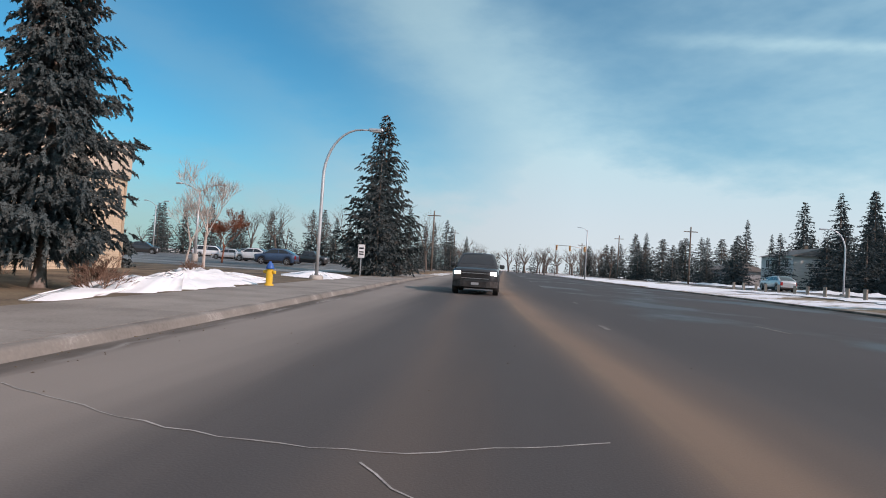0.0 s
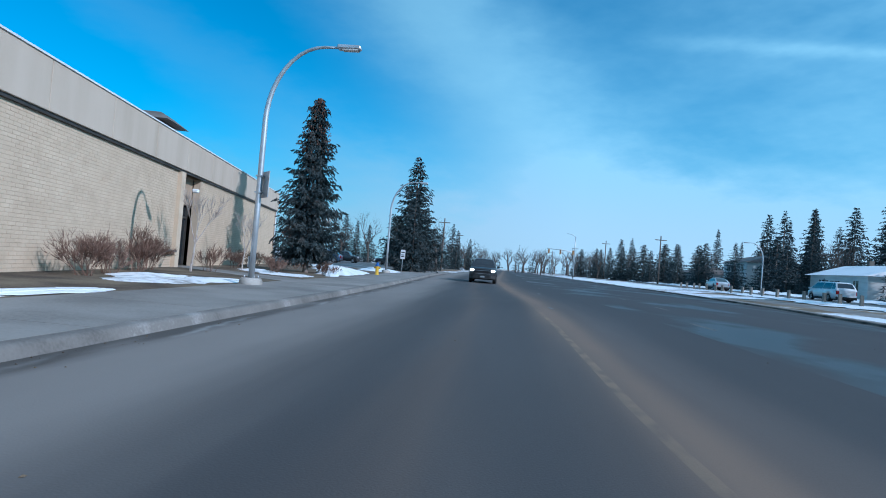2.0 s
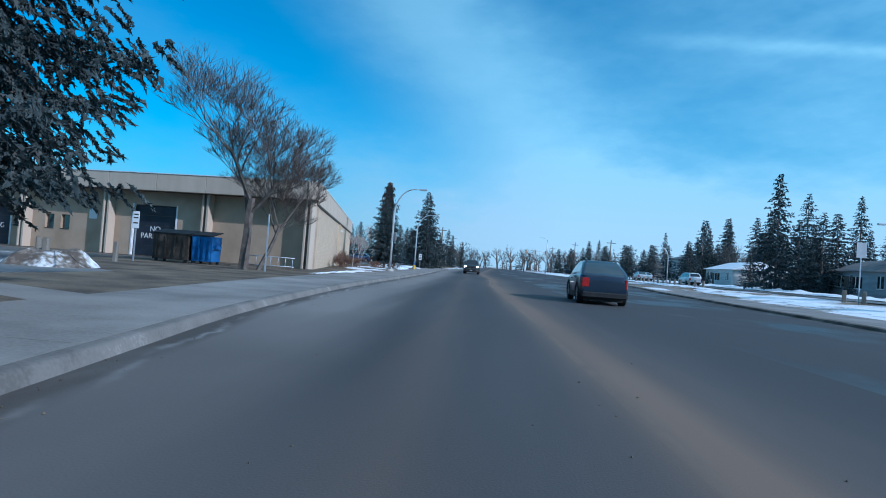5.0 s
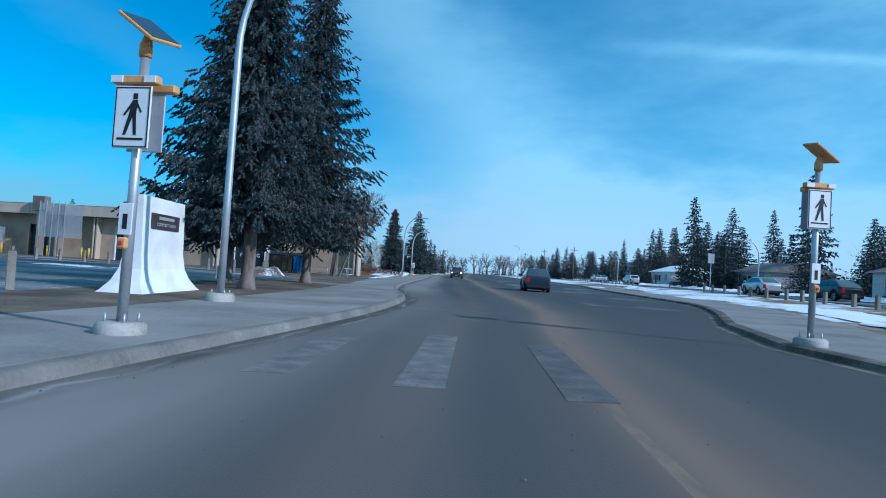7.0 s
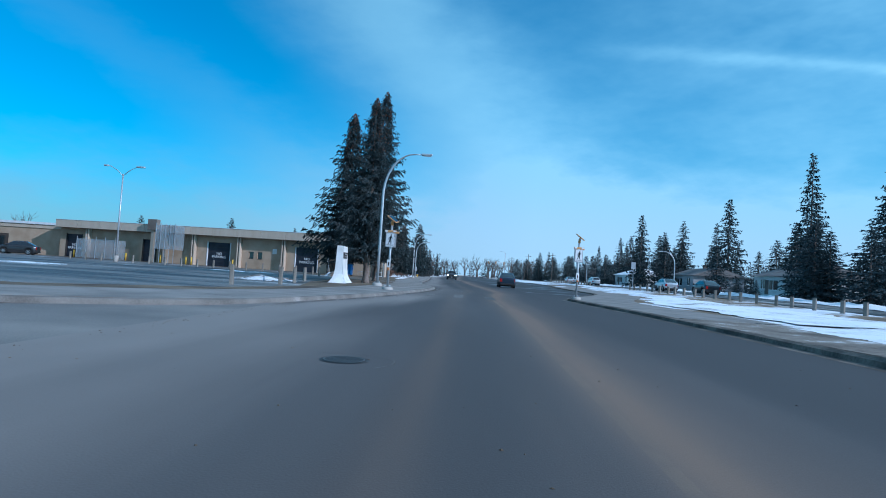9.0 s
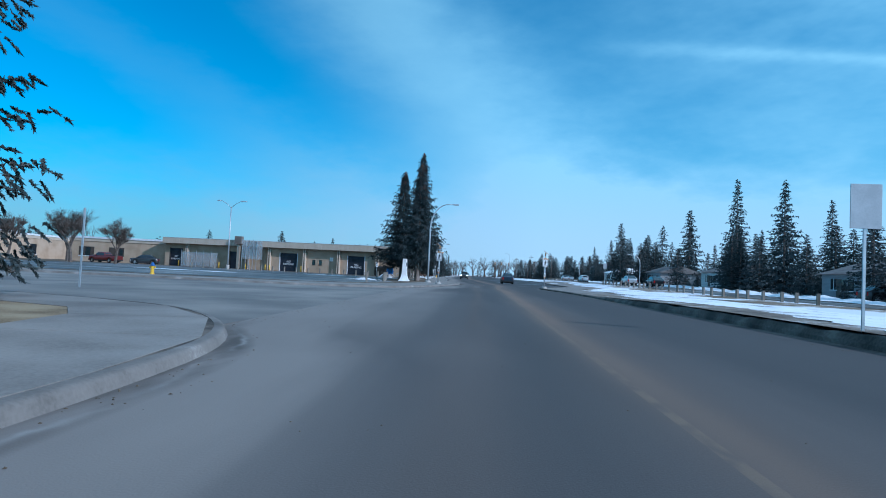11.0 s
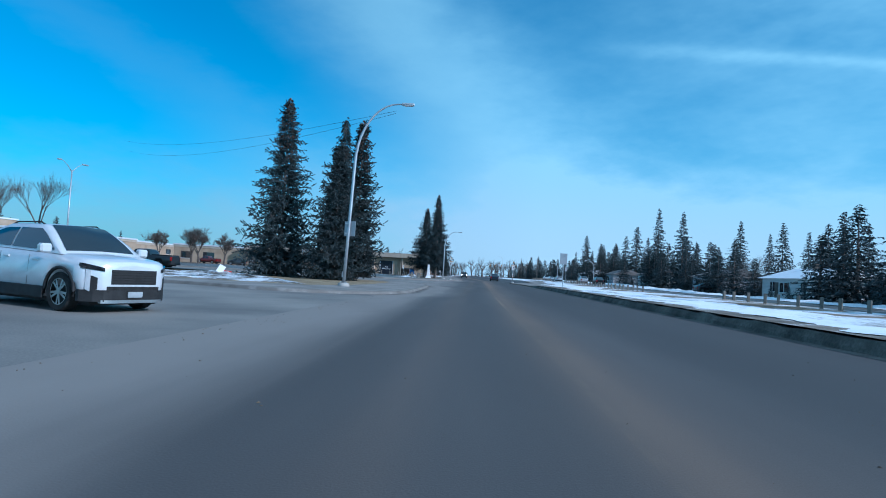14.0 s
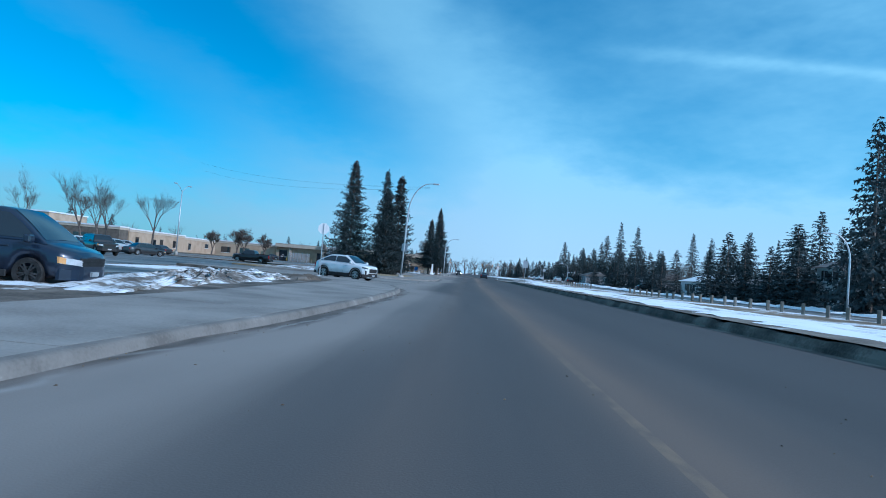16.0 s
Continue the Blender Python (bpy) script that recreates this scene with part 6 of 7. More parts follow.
def vehicle(kind, x, y, z, heading, body_mat, label, lit=False, category="car", rim_mat=None, group="", detail=True):
    """A car whose nose points along heading (degrees from +x, anticlockwise)."""
    S = SHAPES[kind]
    L, W, hw = S["L"], S["W"], S["W"] / 2
    name = {"pickup": "pickup_truck", "suv": "suv", "van": "minivan", "sedan": "sedan", "jeep": "off_roader"}[kind]
    root = empty(name, pose(x, y, z, 0, 0, heading))
    cl, rw = S["clear"], S["wheel"]
    X = lambda f: L / 2 - f * L
    tops = S["top"]
    # lower body: cross-sections lofted from nose to tail
    deep = 0.34

    def nose(y):
        """How far back the rounded front lies at the half-width y."""
        return L / 2 - deep * max(0.0, (abs(y) / hw - 0.45) / 0.55) ** 2.4

    def front_panel(name, y0, y1, lo, hi, proud, m, parent=None, label="", lean=0.0):
        """A panel that follows the rounded front, lo and hi being heights at its two ends."""
        bm = bmesh.new()
        rows = []
        for k in range(13):
            y = y0 + (y1 - y0) * k / 12
            a, b = lo[0] + (lo[1] - lo[0]) * k / 12, hi[0] + (hi[1] - hi[0]) * k / 12
            rows.append([bm.verts.new(p) for p in ((nose(y) - 0.06, y, a), (nose(y) + proud, y, a), (nose(y) + proud - lean, y, b), (nose(y) - 0.06 - lean, y, b))])
        for p, q in zip(rows, rows[1:]):
            for k in range(4):
                bm.faces.new((p[k], p[(k + 1) % 4], q[(k + 1) % 4], q[k]))
        bm.faces.new(rows[0])
        bm.faces.new(list(reversed(rows[-1])))
        bmesh.ops.recalc_face_normals(bm, faces=bm.faces)
        return part(name, bm, m, parent or root, label)

    fr = sorted({round(f, 3) for f in list(np.linspace(0, 1, 29)) + [0.004, 0.01, 0.018, 0.028, 0.048, 0.06] + [a for a, _ in tops] + [ax + d for ax in S["axles"] for d in (-0.09, -0.075, -0.05, -0.025, 0, 0.025, 0.05, 0.075, 0.09)]})
    bm = bmesh.new()
    rows = []
    for f in fr:
        t = lerp_table(tops, f)
        end = min(f, 1 - f)
        w = hw * (0.86 + 0.14 * smooth(0, 0.09, end))
        if f < 0.5:
            w = hw * min(1.0, 0.45 + 0.55 * (f * L / deep) ** (1 / 2.4))
        low = cl + 0.10 * (1 - smooth(0, 0.07, end))
        mid = cl + (t - cl) * 0.45
        prof = [(0, low), (w * 0.86, low), (w * 0.97, low + 0.10), (w, mid), (w * 0.985, t - 0.16), (w * 0.93, t - 0.045), (w * 0.80, t), (0, t + 0.03)]
        row = []
        for py, pz in prof:
            for ax in S["axles"]:
                dx = (f - ax) * L
                r = rw + 0.075
                if abs(dx) < r and py > w * 0.9:
                    pz = max(pz, rw + math.sqrt(r * r - dx * dx) if pz < rw + math.sqrt(r * r - dx * dx) and pz < t - 0.2 else pz)
            row.append((py, pz))
        rows.append([bm.verts.new((X(f), s * py, pz)) for s, seq in ((1, row), (-1, list(reversed(row))[1:-1])) for py, pz in seq])
    n = len(rows[0])
    for a, b in zip(rows, rows[1:]):
        for k in range(n):
            bm.faces.new((a[k], a[(k + 1) % n], b[(k + 1) % n], b[k]))
    bm.faces.new(rows[0])
    bm.faces.new(list(reversed(rows[-1])))
    bmesh.ops.recalc_face_normals(bm, faces=bm.faces)
    for f in bm.faces:
        f.smooth = len(f.verts) == 4
    body = part("body", bm, body_mat, root)
    # painted cabin shell with a curved roofline, glazed with panes set just proud of it
    c0, c1, c2, c3 = S["cab"]
    zr = S["roof"]
    belt = lambda f: lerp_table(tops, f) - 0.03

    def roofline(f):
        if f <= c1:
            q, base = (f - c0) / (c1 - c0), belt(c0)
        elif f >= c2:
            q, base = (c3 - f) / (c3 - c2), belt(c3)
        else:
            q, base = 1.0, belt(f)
        lift = 0.035 * math.sin(math.pi * (f - c0) / (c3 - c0))
        return base + (zr - 0.03 - base) * (0.62 * q + 0.38 * math.sin(q * math.pi / 2)) + lift

    def half(f, zz):
        h = max(0.0, (zz - belt(f)) / (zr - belt(f)))
        return hw * (0.93 - 0.23 * h ** 1.25)

    st = [c0 + (c3 - c0) * k / 20 for k in range(21)]
    bm = bmesh.new()
    rows = []
    for f in st:
        zb, zt = belt(f), max(roofline(f), belt(f) + 0.01)
        pts = [(half(f, zb + (zt - zb) * k), zb + (zt - zb) * k) for k in (0, 0.4, 0.75, 0.93)]
        pts += [(half(f, zt) * 0.90, zt + 0.006), (half(f, zt) * 0.5, zt + 0.022), (0, zt + 0.028)]
        rows.append([bm.verts.new((X(f), s * py, pz)) for s, seq in ((1, pts), (-1, list(reversed(pts))[1:])) for py, pz in seq])
    for a, b in zip(rows, rows[1:]):
        for k in range(len(a) - 1):
            bm.faces.new((a[k], a[k + 1], b[k + 1], b[k]))
    bmesh.ops.recalc_face_normals(bm, faces=bm.faces)
    for f in bm.faces:
        f.smooth = True
    part("cabin", bm, body_mat, root)

    def screen(fa, fb, label):
        bm = bmesh.new()
        grid = []
        for k in range(7):
            f = fa + (fb - fa) * k / 6
            zt, wd = roofline(f), half(f, roofline(f))
            grid.append([bm.verts.new((X(f), wd * 0.90 * q, zt + 0.006 + 0.026 * (1 - abs(q)) + 0.012)) for q in (-0.94, -0.5, 0, 0.5, 0.94)])
        for a, b in zip(grid, grid[1:]):
            for k in range(4):
                bm.faces.new((a[k], a[k + 1], b[k + 1], b[k])).smooth = True
        bmesh.ops.recalc_face_normals(bm, faces=bm.faces)
        part(label, bm, M_CARGLASS, root)

    screen(c0 + 0.018, c1 - 0.012, "windscreen")
    screen(c2 + 0.02, c3 - 0.02, "rear_window")
    m1, m2 = c0 * 0.50 + c3 * 0.50, c0 * 0.18 + c3 * 0.82
    panes = ((c0 + 0.055, m1 - 0.006), (m1 + 0.006, m2 - 0.004), (m2 + 0.008, c3 - 0.045)) if not S["box"] else ((c0 + 0.045, m1 - 0.006), (m1 + 0.006, c3 - 0.03))
    for fa, fb in panes:
        for s in (-1, 1):
            bm = bmesh.new()
            up, lo = [], []
            for k in range(7):
                f = fa + (fb - fa) * k / 6
                z0, z1 = belt(f) + 0.05, roofline(f) - 0.085
                z1 = max(z1, z0 + 0.01)
                lo.append(bm.verts.new((X(f), s * (half(f, z0) + 0.008), z0)))
                up.append((bm.verts.new((X(f), s * (half(f, (z0 + z1) / 2) + 0.012), (z0 + z1) / 2)), bm.verts.new((X(f), s * (half(f, z1) + 0.010), z1))))
            for k in range(6):
                bm.faces.new((lo[k], lo[k + 1], up[k + 1][0], up[k][0])).smooth = True
                bm.faces.new((up[k][0], up[k + 1][0], up[k + 1][1], up[k][1])).smooth = True
            bmesh.ops.recalc_face_normals(bm, faces=bm.faces)
            part("side_window", bm, M_CARGLASS, root)

    def bar(f0, y0, z0, f1, y1, z1, w, m, nm):
        part(nm, tube([(X(f0), y0, z0), (X(f1), y1, z1)], [w, w], 6), m, root)

    for s in (-1, 1):
        part("mirror", box(X(c0 + 0.05) - 0.10, s * (hw + 0.11) - 0.11, belt(c0) + 0.02, X(c0 + 0.05) + 0.06, s * (hw + 0.11) + 0.11, belt(c0) + 0.20, 0.035), body_mat, root)
        if kind in ("suv", "jeep") and detail:
            for ax in S["axles"]:
                arc = [(X(ax) + (rw + 0.085) * math.cos(q), s * hw * 0.985, rw + (rw + 0.085) * math.sin(q)) for q in np.linspace(-0.15, math.pi + 0.15, 15)]
                part("arch_trim", tube(arc, [0.035] * 15, 6), M_PLASTIC, root, "black wheel arch trim")
        lamp_mat = M_LIT if lit else M_LAMP
        z0 = lerp_table(tops, 0.0)
        if kind == "suv":
            front_panel("headlight", s * hw * 0.66, s * hw * 0.97, (z0 - 0.10, z0 - 0.05), (z0 - 0.03, z0 + 0.05), 0.012, M_CARGLASS, None, "slim dark headlight")
            front_panel("running_light", s * hw * 0.86, s * hw * 0.92, (z0 - 0.48, z0 - 0.44), (z0 - 0.09, z0 - 0.07), 0.014, lamp_mat, None, "slim upright running light")
            front_panel("fog_lamp_pocket", s * hw * 0.76, s * hw * 0.90, (z0 - 0.44, z0 - 0.48), (z0 - 0.22, z0 - 0.16), 0.008, M_PLASTIC)
            part("roof_rail", tube([(X(c1 + 0.02), s * hw * 0.62, zr - 0.02), (X(c1 + 0.06), s * hw * 0.63, zr + 0.05), (X(c2 - 0.03), s * hw * 0.63, zr + 0.04), (X(c2 + 0.03), s * hw * 0.62, zr - 0.04)], [0.016] * 4, 6), M_PLASTIC, root, "black roof rail")
        elif kind == "pickup":
            front_panel("headlight", s * hw * 0.64, s * hw * 0.90, (z0 - 0.15, z0 - 0.15), (z0 - 0.02, z0 - 0.02), 0.012, lamp_mat, None, "lit headlight" if lit else "")
        else:
            front_panel("headlight", s * hw * 0.55, s * hw * 0.97, (z0 - 0.20, z0 - 0.15), (z0 - 0.07, z0 - 0.01), 0.012, lamp_mat, None, "lit headlight" if lit else "")
            front_panel("indicator", s * hw * 0.90, s * hw * 0.985, (z0 - 0.16, z0 - 0.14), (z0 - 0.03, z0 + 0.0), 0.016, M_AMBER)
        part("tail_light", box(X(0.985), s * hw * 0.76 - 0.1, cl + 0.42, X(1.003), s * hw * 0.86 + 0.06, lerp_table(tops, 0.98) - 0.08, 0.01), M_TAIL, root)
        part("sill", box(X(S["axles"][1]) + rw + 0.1, s * hw * 0.985 - 0.03, cl - 0.03, X(S["axles"][0]) - rw - 0.1, s * hw * 0.985 + 0.02, cl + (0.20 if kind == "suv" else 0.13), 0.01), M_PLASTIC, root)
        for fd in ((c0 + 0.12, c0 + 0.34) if detail else ()):
            part("door_handle", box(X(fd + 0.06), s * hw * 0.99 - 0.02, belt(fd) - 0.17, X(fd + 0.06) + 0.18, s * hw * 0.99 + 0.03, belt(fd) - 0.13, 0.008), body_mat, root)
            bar(fd + 0.09, s * (hw + 0.002), cl + 0.16, fd + 0.09, s * (hw * 0.985), belt(fd) - 0.06, 0.004, M_PLASTIC, "door_seam")
    zt = lerp_table(tops, 0.0)
    if kind == "suv":
        gr = front_panel("grille", -hw * 0.52, hw * 0.52, (zt - 0.34, zt - 0.34), (zt - 0.06, zt - 0.06), 0.010, M_PLASTIC, None, "black mesh grille")
        for k in range(5):
            front_panel("grille_bar", -hw * 0.5, hw * 0.5, (zt - 0.32 + k * 0.05,) * 2, (zt - 0.305 + k * 0.05,) * 2, 0.018, M_DARK, gr)
        front_panel("front_bumper", -hw * 0.985, hw * 0.985, (cl - 0.02, cl - 0.02), (cl + 0.20, cl + 0.20), 0.02, M_PLASTIC, None, "black lower bumper")
        front_panel("air_intake", -hw * 0.6, hw * 0.6, (cl + 0.16, cl + 0.16), (cl + 0.27, cl + 0.27), 0.016, M_DARK)
        front_panel("skid_plate", -hw * 0.7, hw * 0.7, (cl - 0.05, cl - 0.05), (cl + 0.01, cl + 0.01), 0.022, M_RIM)
    else:
        low = zt - 0.34 if kind == "pickup" else zt - 0.20
        gr = front_panel("grille", -hw * 0.60, hw * 0.60, (low, low), (zt - 0.01, zt - 0.01), 0.008, M_PLASTIC, None, "black grille")
        for k in range(4):
            zz = low + 0.03 + k * (zt - 0.05 - low) / 4
            front_panel("grille_bar", -hw * 0.58, hw * 0.58, (zz, zz), (zz + 0.022, zz + 0.022), 0.02, M_RIM if kind == "pickup" and k in (0, 3) else M_PLASTIC, gr)
        front_panel("front_bumper", -hw * 0.97, hw * 0.97, (cl - 0.02, cl - 0.02), (cl + 0.22, cl + 0.22), 0.05 if kind in ("pickup", "jeep") else 0.015, M_STEEL_RIM if kind == "pickup" else (M_PLASTIC if kind == "jeep" else body_mat))
    front_panel("plate_bar", -0.15, 0.15, (cl + 0.06, cl + 0.06), (cl + 0.17, cl + 0.17), 0.056, M_GREY_SIGN)
    part("rear_bumper", box(X(1.012), -hw * 0.90, cl + 0.02, X(0.97), hw * 0.90, cl + 0.24, 0.04), M_PLASTIC, root)
    part("plate_bar", box(X(-0.0135), -0.16, cl + 0.08, X(-0.010), 0.16, cl + 0.17), M_GREY_SIGN, root)
    part("underbody", box(X(0.94), -hw * 0.78, cl - 0.1, X(0.06), hw * 0.78, cl + 0.06), M_PLASTIC, root)
    if S["box"]:
        bm = box(X(0.985), -hw * 0.82, 0.95, X(0.645), hw * 0.82, 1.335)
        part("cargo_bed", bm, M_PLASTIC, root)
    # wheels
    made = None
    for f in S["axles"]:
        for s in (-1, 1):
            w = empty("wheel", Matrix.Identity(4))
            w.parent = root
            w.matrix_basis = pose(X(f), s * (hw - 0.115), rw, 0, 0, 0 if s > 0 else 180)
            if made is None:
                bm = bmesh.new()
                prof = [(-0.11, rw * 0.68), (-0.12, rw * 0.93), (-0.09, rw), (0.09, rw), (0.12, rw * 0.93), (0.11, rw * 0.68)]
                seg = 28
                g = [[bm.verts.new((r * math.cos(2 * math.pi * k / seg), o, r * math.sin(2 * math.pi * k / seg))) for o, r in prof] for k in range(seg)]
                for k in range(seg):
                    for j in range(len(prof)):
                        bm.faces.new((g[k][j], g[k][(j + 1) % 6], g[(k + 1) % seg][(j + 1) % 6], g[(k + 1) % seg][j]))
                bmesh.ops.recalc_face_normals(bm, faces=bm.faces)
                tyre = part("tyre", bm, M_DARK, w)
                bm = bmesh.new()
                r0, r1 = rw * 0.64, rw * 0.70
                for k in range(seg):
                    a, b = 2 * math.pi * k / seg, 2 * math.pi * (k + 1) / seg
                    bm.faces.new([bm.verts.new((r * math.cos(q), 0.105, r * math.sin(q))) for r, q in ((r0, a), (r1, a), (r1, b), (r0, b))])
                for k in range(10):
                    a = 2 * math.pi * k / 10 + (0.12 if k % 2 else -0.12)
                    c, d = math.cos(a), math.sin(a)
                    wd = rw * 0.055
                    pts = [(0.10 * rw * c - wd * d, 0.10 * rw * d + wd * c), (r1 * c - wd * d, r1 * d + wd * c), (r1 * c + wd * d, r1 * d - wd * c), (0.10 * rw * c + wd * d, 0.10 * rw * d - wd * c)]
                    bm.faces.new([bm.verts.new((q[0], 0.10, q[1])) for q in pts])
                bm.faces.new([bm.verts.new((rw * 0.17 * math.cos(2 * math.pi * k / 12), 0.108, rw * 0.17 * math.sin(2 * math.pi * k / 12))) for k in range(12)])
                bm.faces.ensure_lookup_table()
                rim = part("rim", bm, rim_mat or M_RIM, w)
                bm = bmesh.new()
                bm.faces.new([bm.verts.new((rw * 0.69 * math.cos(2 * math.pi * k / 24), 0.03, rw * 0.69 * math.sin(2 * math.pi * k / 24))) for k in range(24)])
                disc = part("brake_disc", bm, M_PLASTIC, w)
                made = (tyre, rim, disc)
            else:
                for o in made:
                    q = o.copy()
                    scene.collection.objects.link(q)
                    q.parent = w
    return tagged(root, label, category, group)


P_SILVER = paint("silver_paint", (0.62, 0.64, 0.66), 0.5)
P_WHITE = paint("pearl_white_paint", (0.72, 0.74, 0.76), 0.15)
P_NAVY = paint("navy_paint", (0.012, 0.022, 0.045), 0.3)
P_BLACK = paint("black_car_paint", (0.012, 0.013, 0.015), 0.2)
P_GREY = paint("dark_grey_paint", (0.05, 0.055, 0.06), 0.5)
P_RED = paint("dark_red_paint", (0.16, 0.02, 0.02), 0.3)
P_BLUE = paint("mid_blue_paint", (0.05, 0.10, 0.18), 0.4)

vehicle("pickup", -1.2, 27.6, 0.0, -90, P_GREY, "dark grey pickup truck with its headlights lit", True, "pickup truck")
vehicle("suv", -8.3, -148.0, 0.0, -23, P_WHITE, "pearl white crossover waiting at the side street", False, "suv")
vehicle("van", -11.3, -176.7, 0.0, 8, P_NAVY, "dark navy minivan parked on the lot edge", False, "minivan", M_STEEL_RIM)
vehicle("pickup", -31.2, -103.8, 0.0, 178, P_BLACK, "black pickup truck parked by the snow", False, "pickup truck")


def cable(name, a, b, sag, label):
    pts = [(a[0] + (b[0] - a[0]) * k / 24, a[1] + (b[1] - a[1]) * k / 24, a[2] + (b[2] - a[2]) * k / 24 - sag * 4 * (k / 24) * (1 - k / 24)) for k in range(25)]
    tagged(part(name, tube(pts, [0.009] * 25, 5), M_DARK), label, "cable")


cable("overhead_cable", (-4.1, -128.9, 9.75), (-58.0, -66.0, 20.0), 1.2, "thin dark cable strung from the street lamp")
cable("overhead_cable", (-4.1, -128.9, 9.62), (-58.0, -64.0, 18.6), 1.4, "thin dark cable strung from the street lamp")
# ---------------------------------------------------------------- planting
spruce(-9.9, 11.65, 0.12, 9.2, 1.85, 1, 30, 12, 12, 34, "", 0.10, "", 0.46, 420, 0.62)
spruce(-9.6, 44, 0.12, 12.3, 3.4, 2, 30, 12, 10, 16, "", 0.06, "", 0.8, 150, 0.75)
spruce(-9.0, 40.5, 0.12, 8.5, 2.2, 12, 22, 10, 8, 12, "", 0.05, "", 0.8)
spruce(-6.55, -42.2, 0.12, 16.8, 3.4, 3, 36, 14, 15, 32, OLD, 0.135, "", 0.46, 300, 0.82, 0.85)
spruce(-5.95, -51.0, 0.12, 13.6, 2.8, 4, 31, 14, 15, 32, OLD, 0.17, "", 0.46, 300, 0.82, 0.85)
spruce(-8.3, -47.1, 0.12, 13.4, 3.4, 8, 31, 14, 15, 32, OLD, 0.155, "", 0.46, 300, 0.82, 0.85)
spruce(-15.15, -113.0, 0.12, 14.7, 3.3, 5, 42, 16, 12, 24, "dense blue-green spruce with cones near the top", 0.02, "", 0.52, 380, 0.72, 0.6)
spruce(-10.2, -115.0, 0.12, 10.8, 2.5, 6, 38, 16, 12, 25, "dense blue-green spruce branched to the ground", 0.02, "", 0.52, 0, 0.6, 0.6)
spruce(-11.6, -107.5, 0.12, 14.9, 3.0, 7, 28, 10, 10, 31, "open spruce with sparse long branches", 0.06, "", 0.5)
spruce(-8.9, -113.1, 0.12, 13.1, 2.35, 9, 38, 14, 11, 26, "slim blue-green spruce beside its neighbours", 0.04, "", 0.52, 300, 0.65, 0.6)

# spruces over the service road: three shapes, copied
KINDS = [spruce(37, 27.8, lie(37, 27.8), 15.3, 3.4, 20, 30, 11, 7, 3, fine=1.35, group="spruces in the front yards", clear=0.02),
         spruce(45.6, -16, lie(45.6, -16), 19.2, 3.3, 21, 34, 11, 7, 3, fine=1.35, group="spruces in the front yards", clear=0.02),
         spruce(46.6, -29.5, lie(46.6, -29.5), 17.0, 3.6, 22, 30, 11, 7, 3, fine=1.35, group="spruces in the front yards", clear=0.02)]
HEIGHTS = (15.3, 19.2, 17.0)
YARD = [(57, 98, 16.4), (66, 61, 18), (59, 65, 18.4), (49.6, 16.7, 17.7), (76, 8.4, 20), (40, -131, 20), (43, -128, 19), (54, 101, 14), (60, 104, 15), (63, 96, 17),
        (43, 31, 9), (41, 25, 10), (47, 33, 11), (52, 30, 9), (44, -20, 11), (49, -25, 12), (41.5, -27, 8), (52, -33, 10), (50, -5, 9), (54, 2, 12), (44, 8, 8), (56, 12, 10),
        (43, -42, 8), (60, -45, 14), (62, -60, 15), (56, -66, 12), (64, -88, 14), (58, -92, 16), (43, -91, 9), (47, -106, 10.5), (45, -109, 11.5), (56, -124, 13), (44, -122, 10), (60, -110, 15),
        (48, 45, 11), (53, 50, 9), (56, 74, 12), (62, 80, 12), (50, 84, 9), (46, 90, 8), (70, 110, 14), (58, 122, 13), (45, 120, 10), (66, 135, 12), (40, 70, 7), (42, 78, 9),
        (70, -20, 14), (72, 30, 15), (80, 50, 16), (76, -45, 15), (80, -75, 16), (72, -105, 17), (90, 0, 17), (85, 90, 15), (36, 140, 10), (33, 155, 12), (38, 165, 13), (44, 150, 11), (50, 175, 12), (30, 180, 10)]
YARD += [(41, -62, 7), (40.5, -69, 8), (41, -90, 8), (40.5, -104, 9), (41, -110, 8), (42, -56, 9), (40.5, -35, 8), (41, -25, 9), (42, -95, 11), (43, -113, 9), (41, -134, 6.5), (42, -141, 7), (46, -137, 8.5), (59, 102, 17), (50.5, 95.3, 15.2), (66, 139, 20), (53.4, 137.5, 15), (93, 158, 20), (58.5, 78, 16.5), (40.5, -80, 2.0), (41, -83.5, 1.8), (40.4, -74.5, 1.7), (41.5, -102, 2.4), (41, -96, 2.0), (40.5, -120, 2.6), (41, -47, 2.4), (41, -53, 2.0), (40.6, -7, 2.4), (40.4, -13, 2.2), (40, 17, 2.4), (40, 23, 2.2), (40, 60, 2.5), (40, 66, 2.3), (46, -37, 7), (50, -40, 9), (55, -36, 11), (44, -68, 6), (53, -70, 10), (48, 2, 7), (47, 38, 8), (44, 52, 7), (44, 100, 9), (40, 108, 8), (38, 116, 9), (42, 132, 10), (35, 128, 8), (31, 142, 9), (29, 165, 9), (27, 195, 10), (36, 190, 11), (46, 200, 12), (56, 160, 12), (64, 150, 13)]
yr = random.Random(5)
for i, (x, y, h) in enumerate(YARD):
    k = i % 3
    o = copy_thing(KINDS[k], pose(x, y, lie(x, y), 0, 0, yr.uniform(0, 360)))
    s = h / HEIGHTS[k]
    wide = s * (yr.uniform(0.95, 1.2) if h > 12 else yr.uniform(1.5, 2.1))
    o.scale = (wide, wide, s)
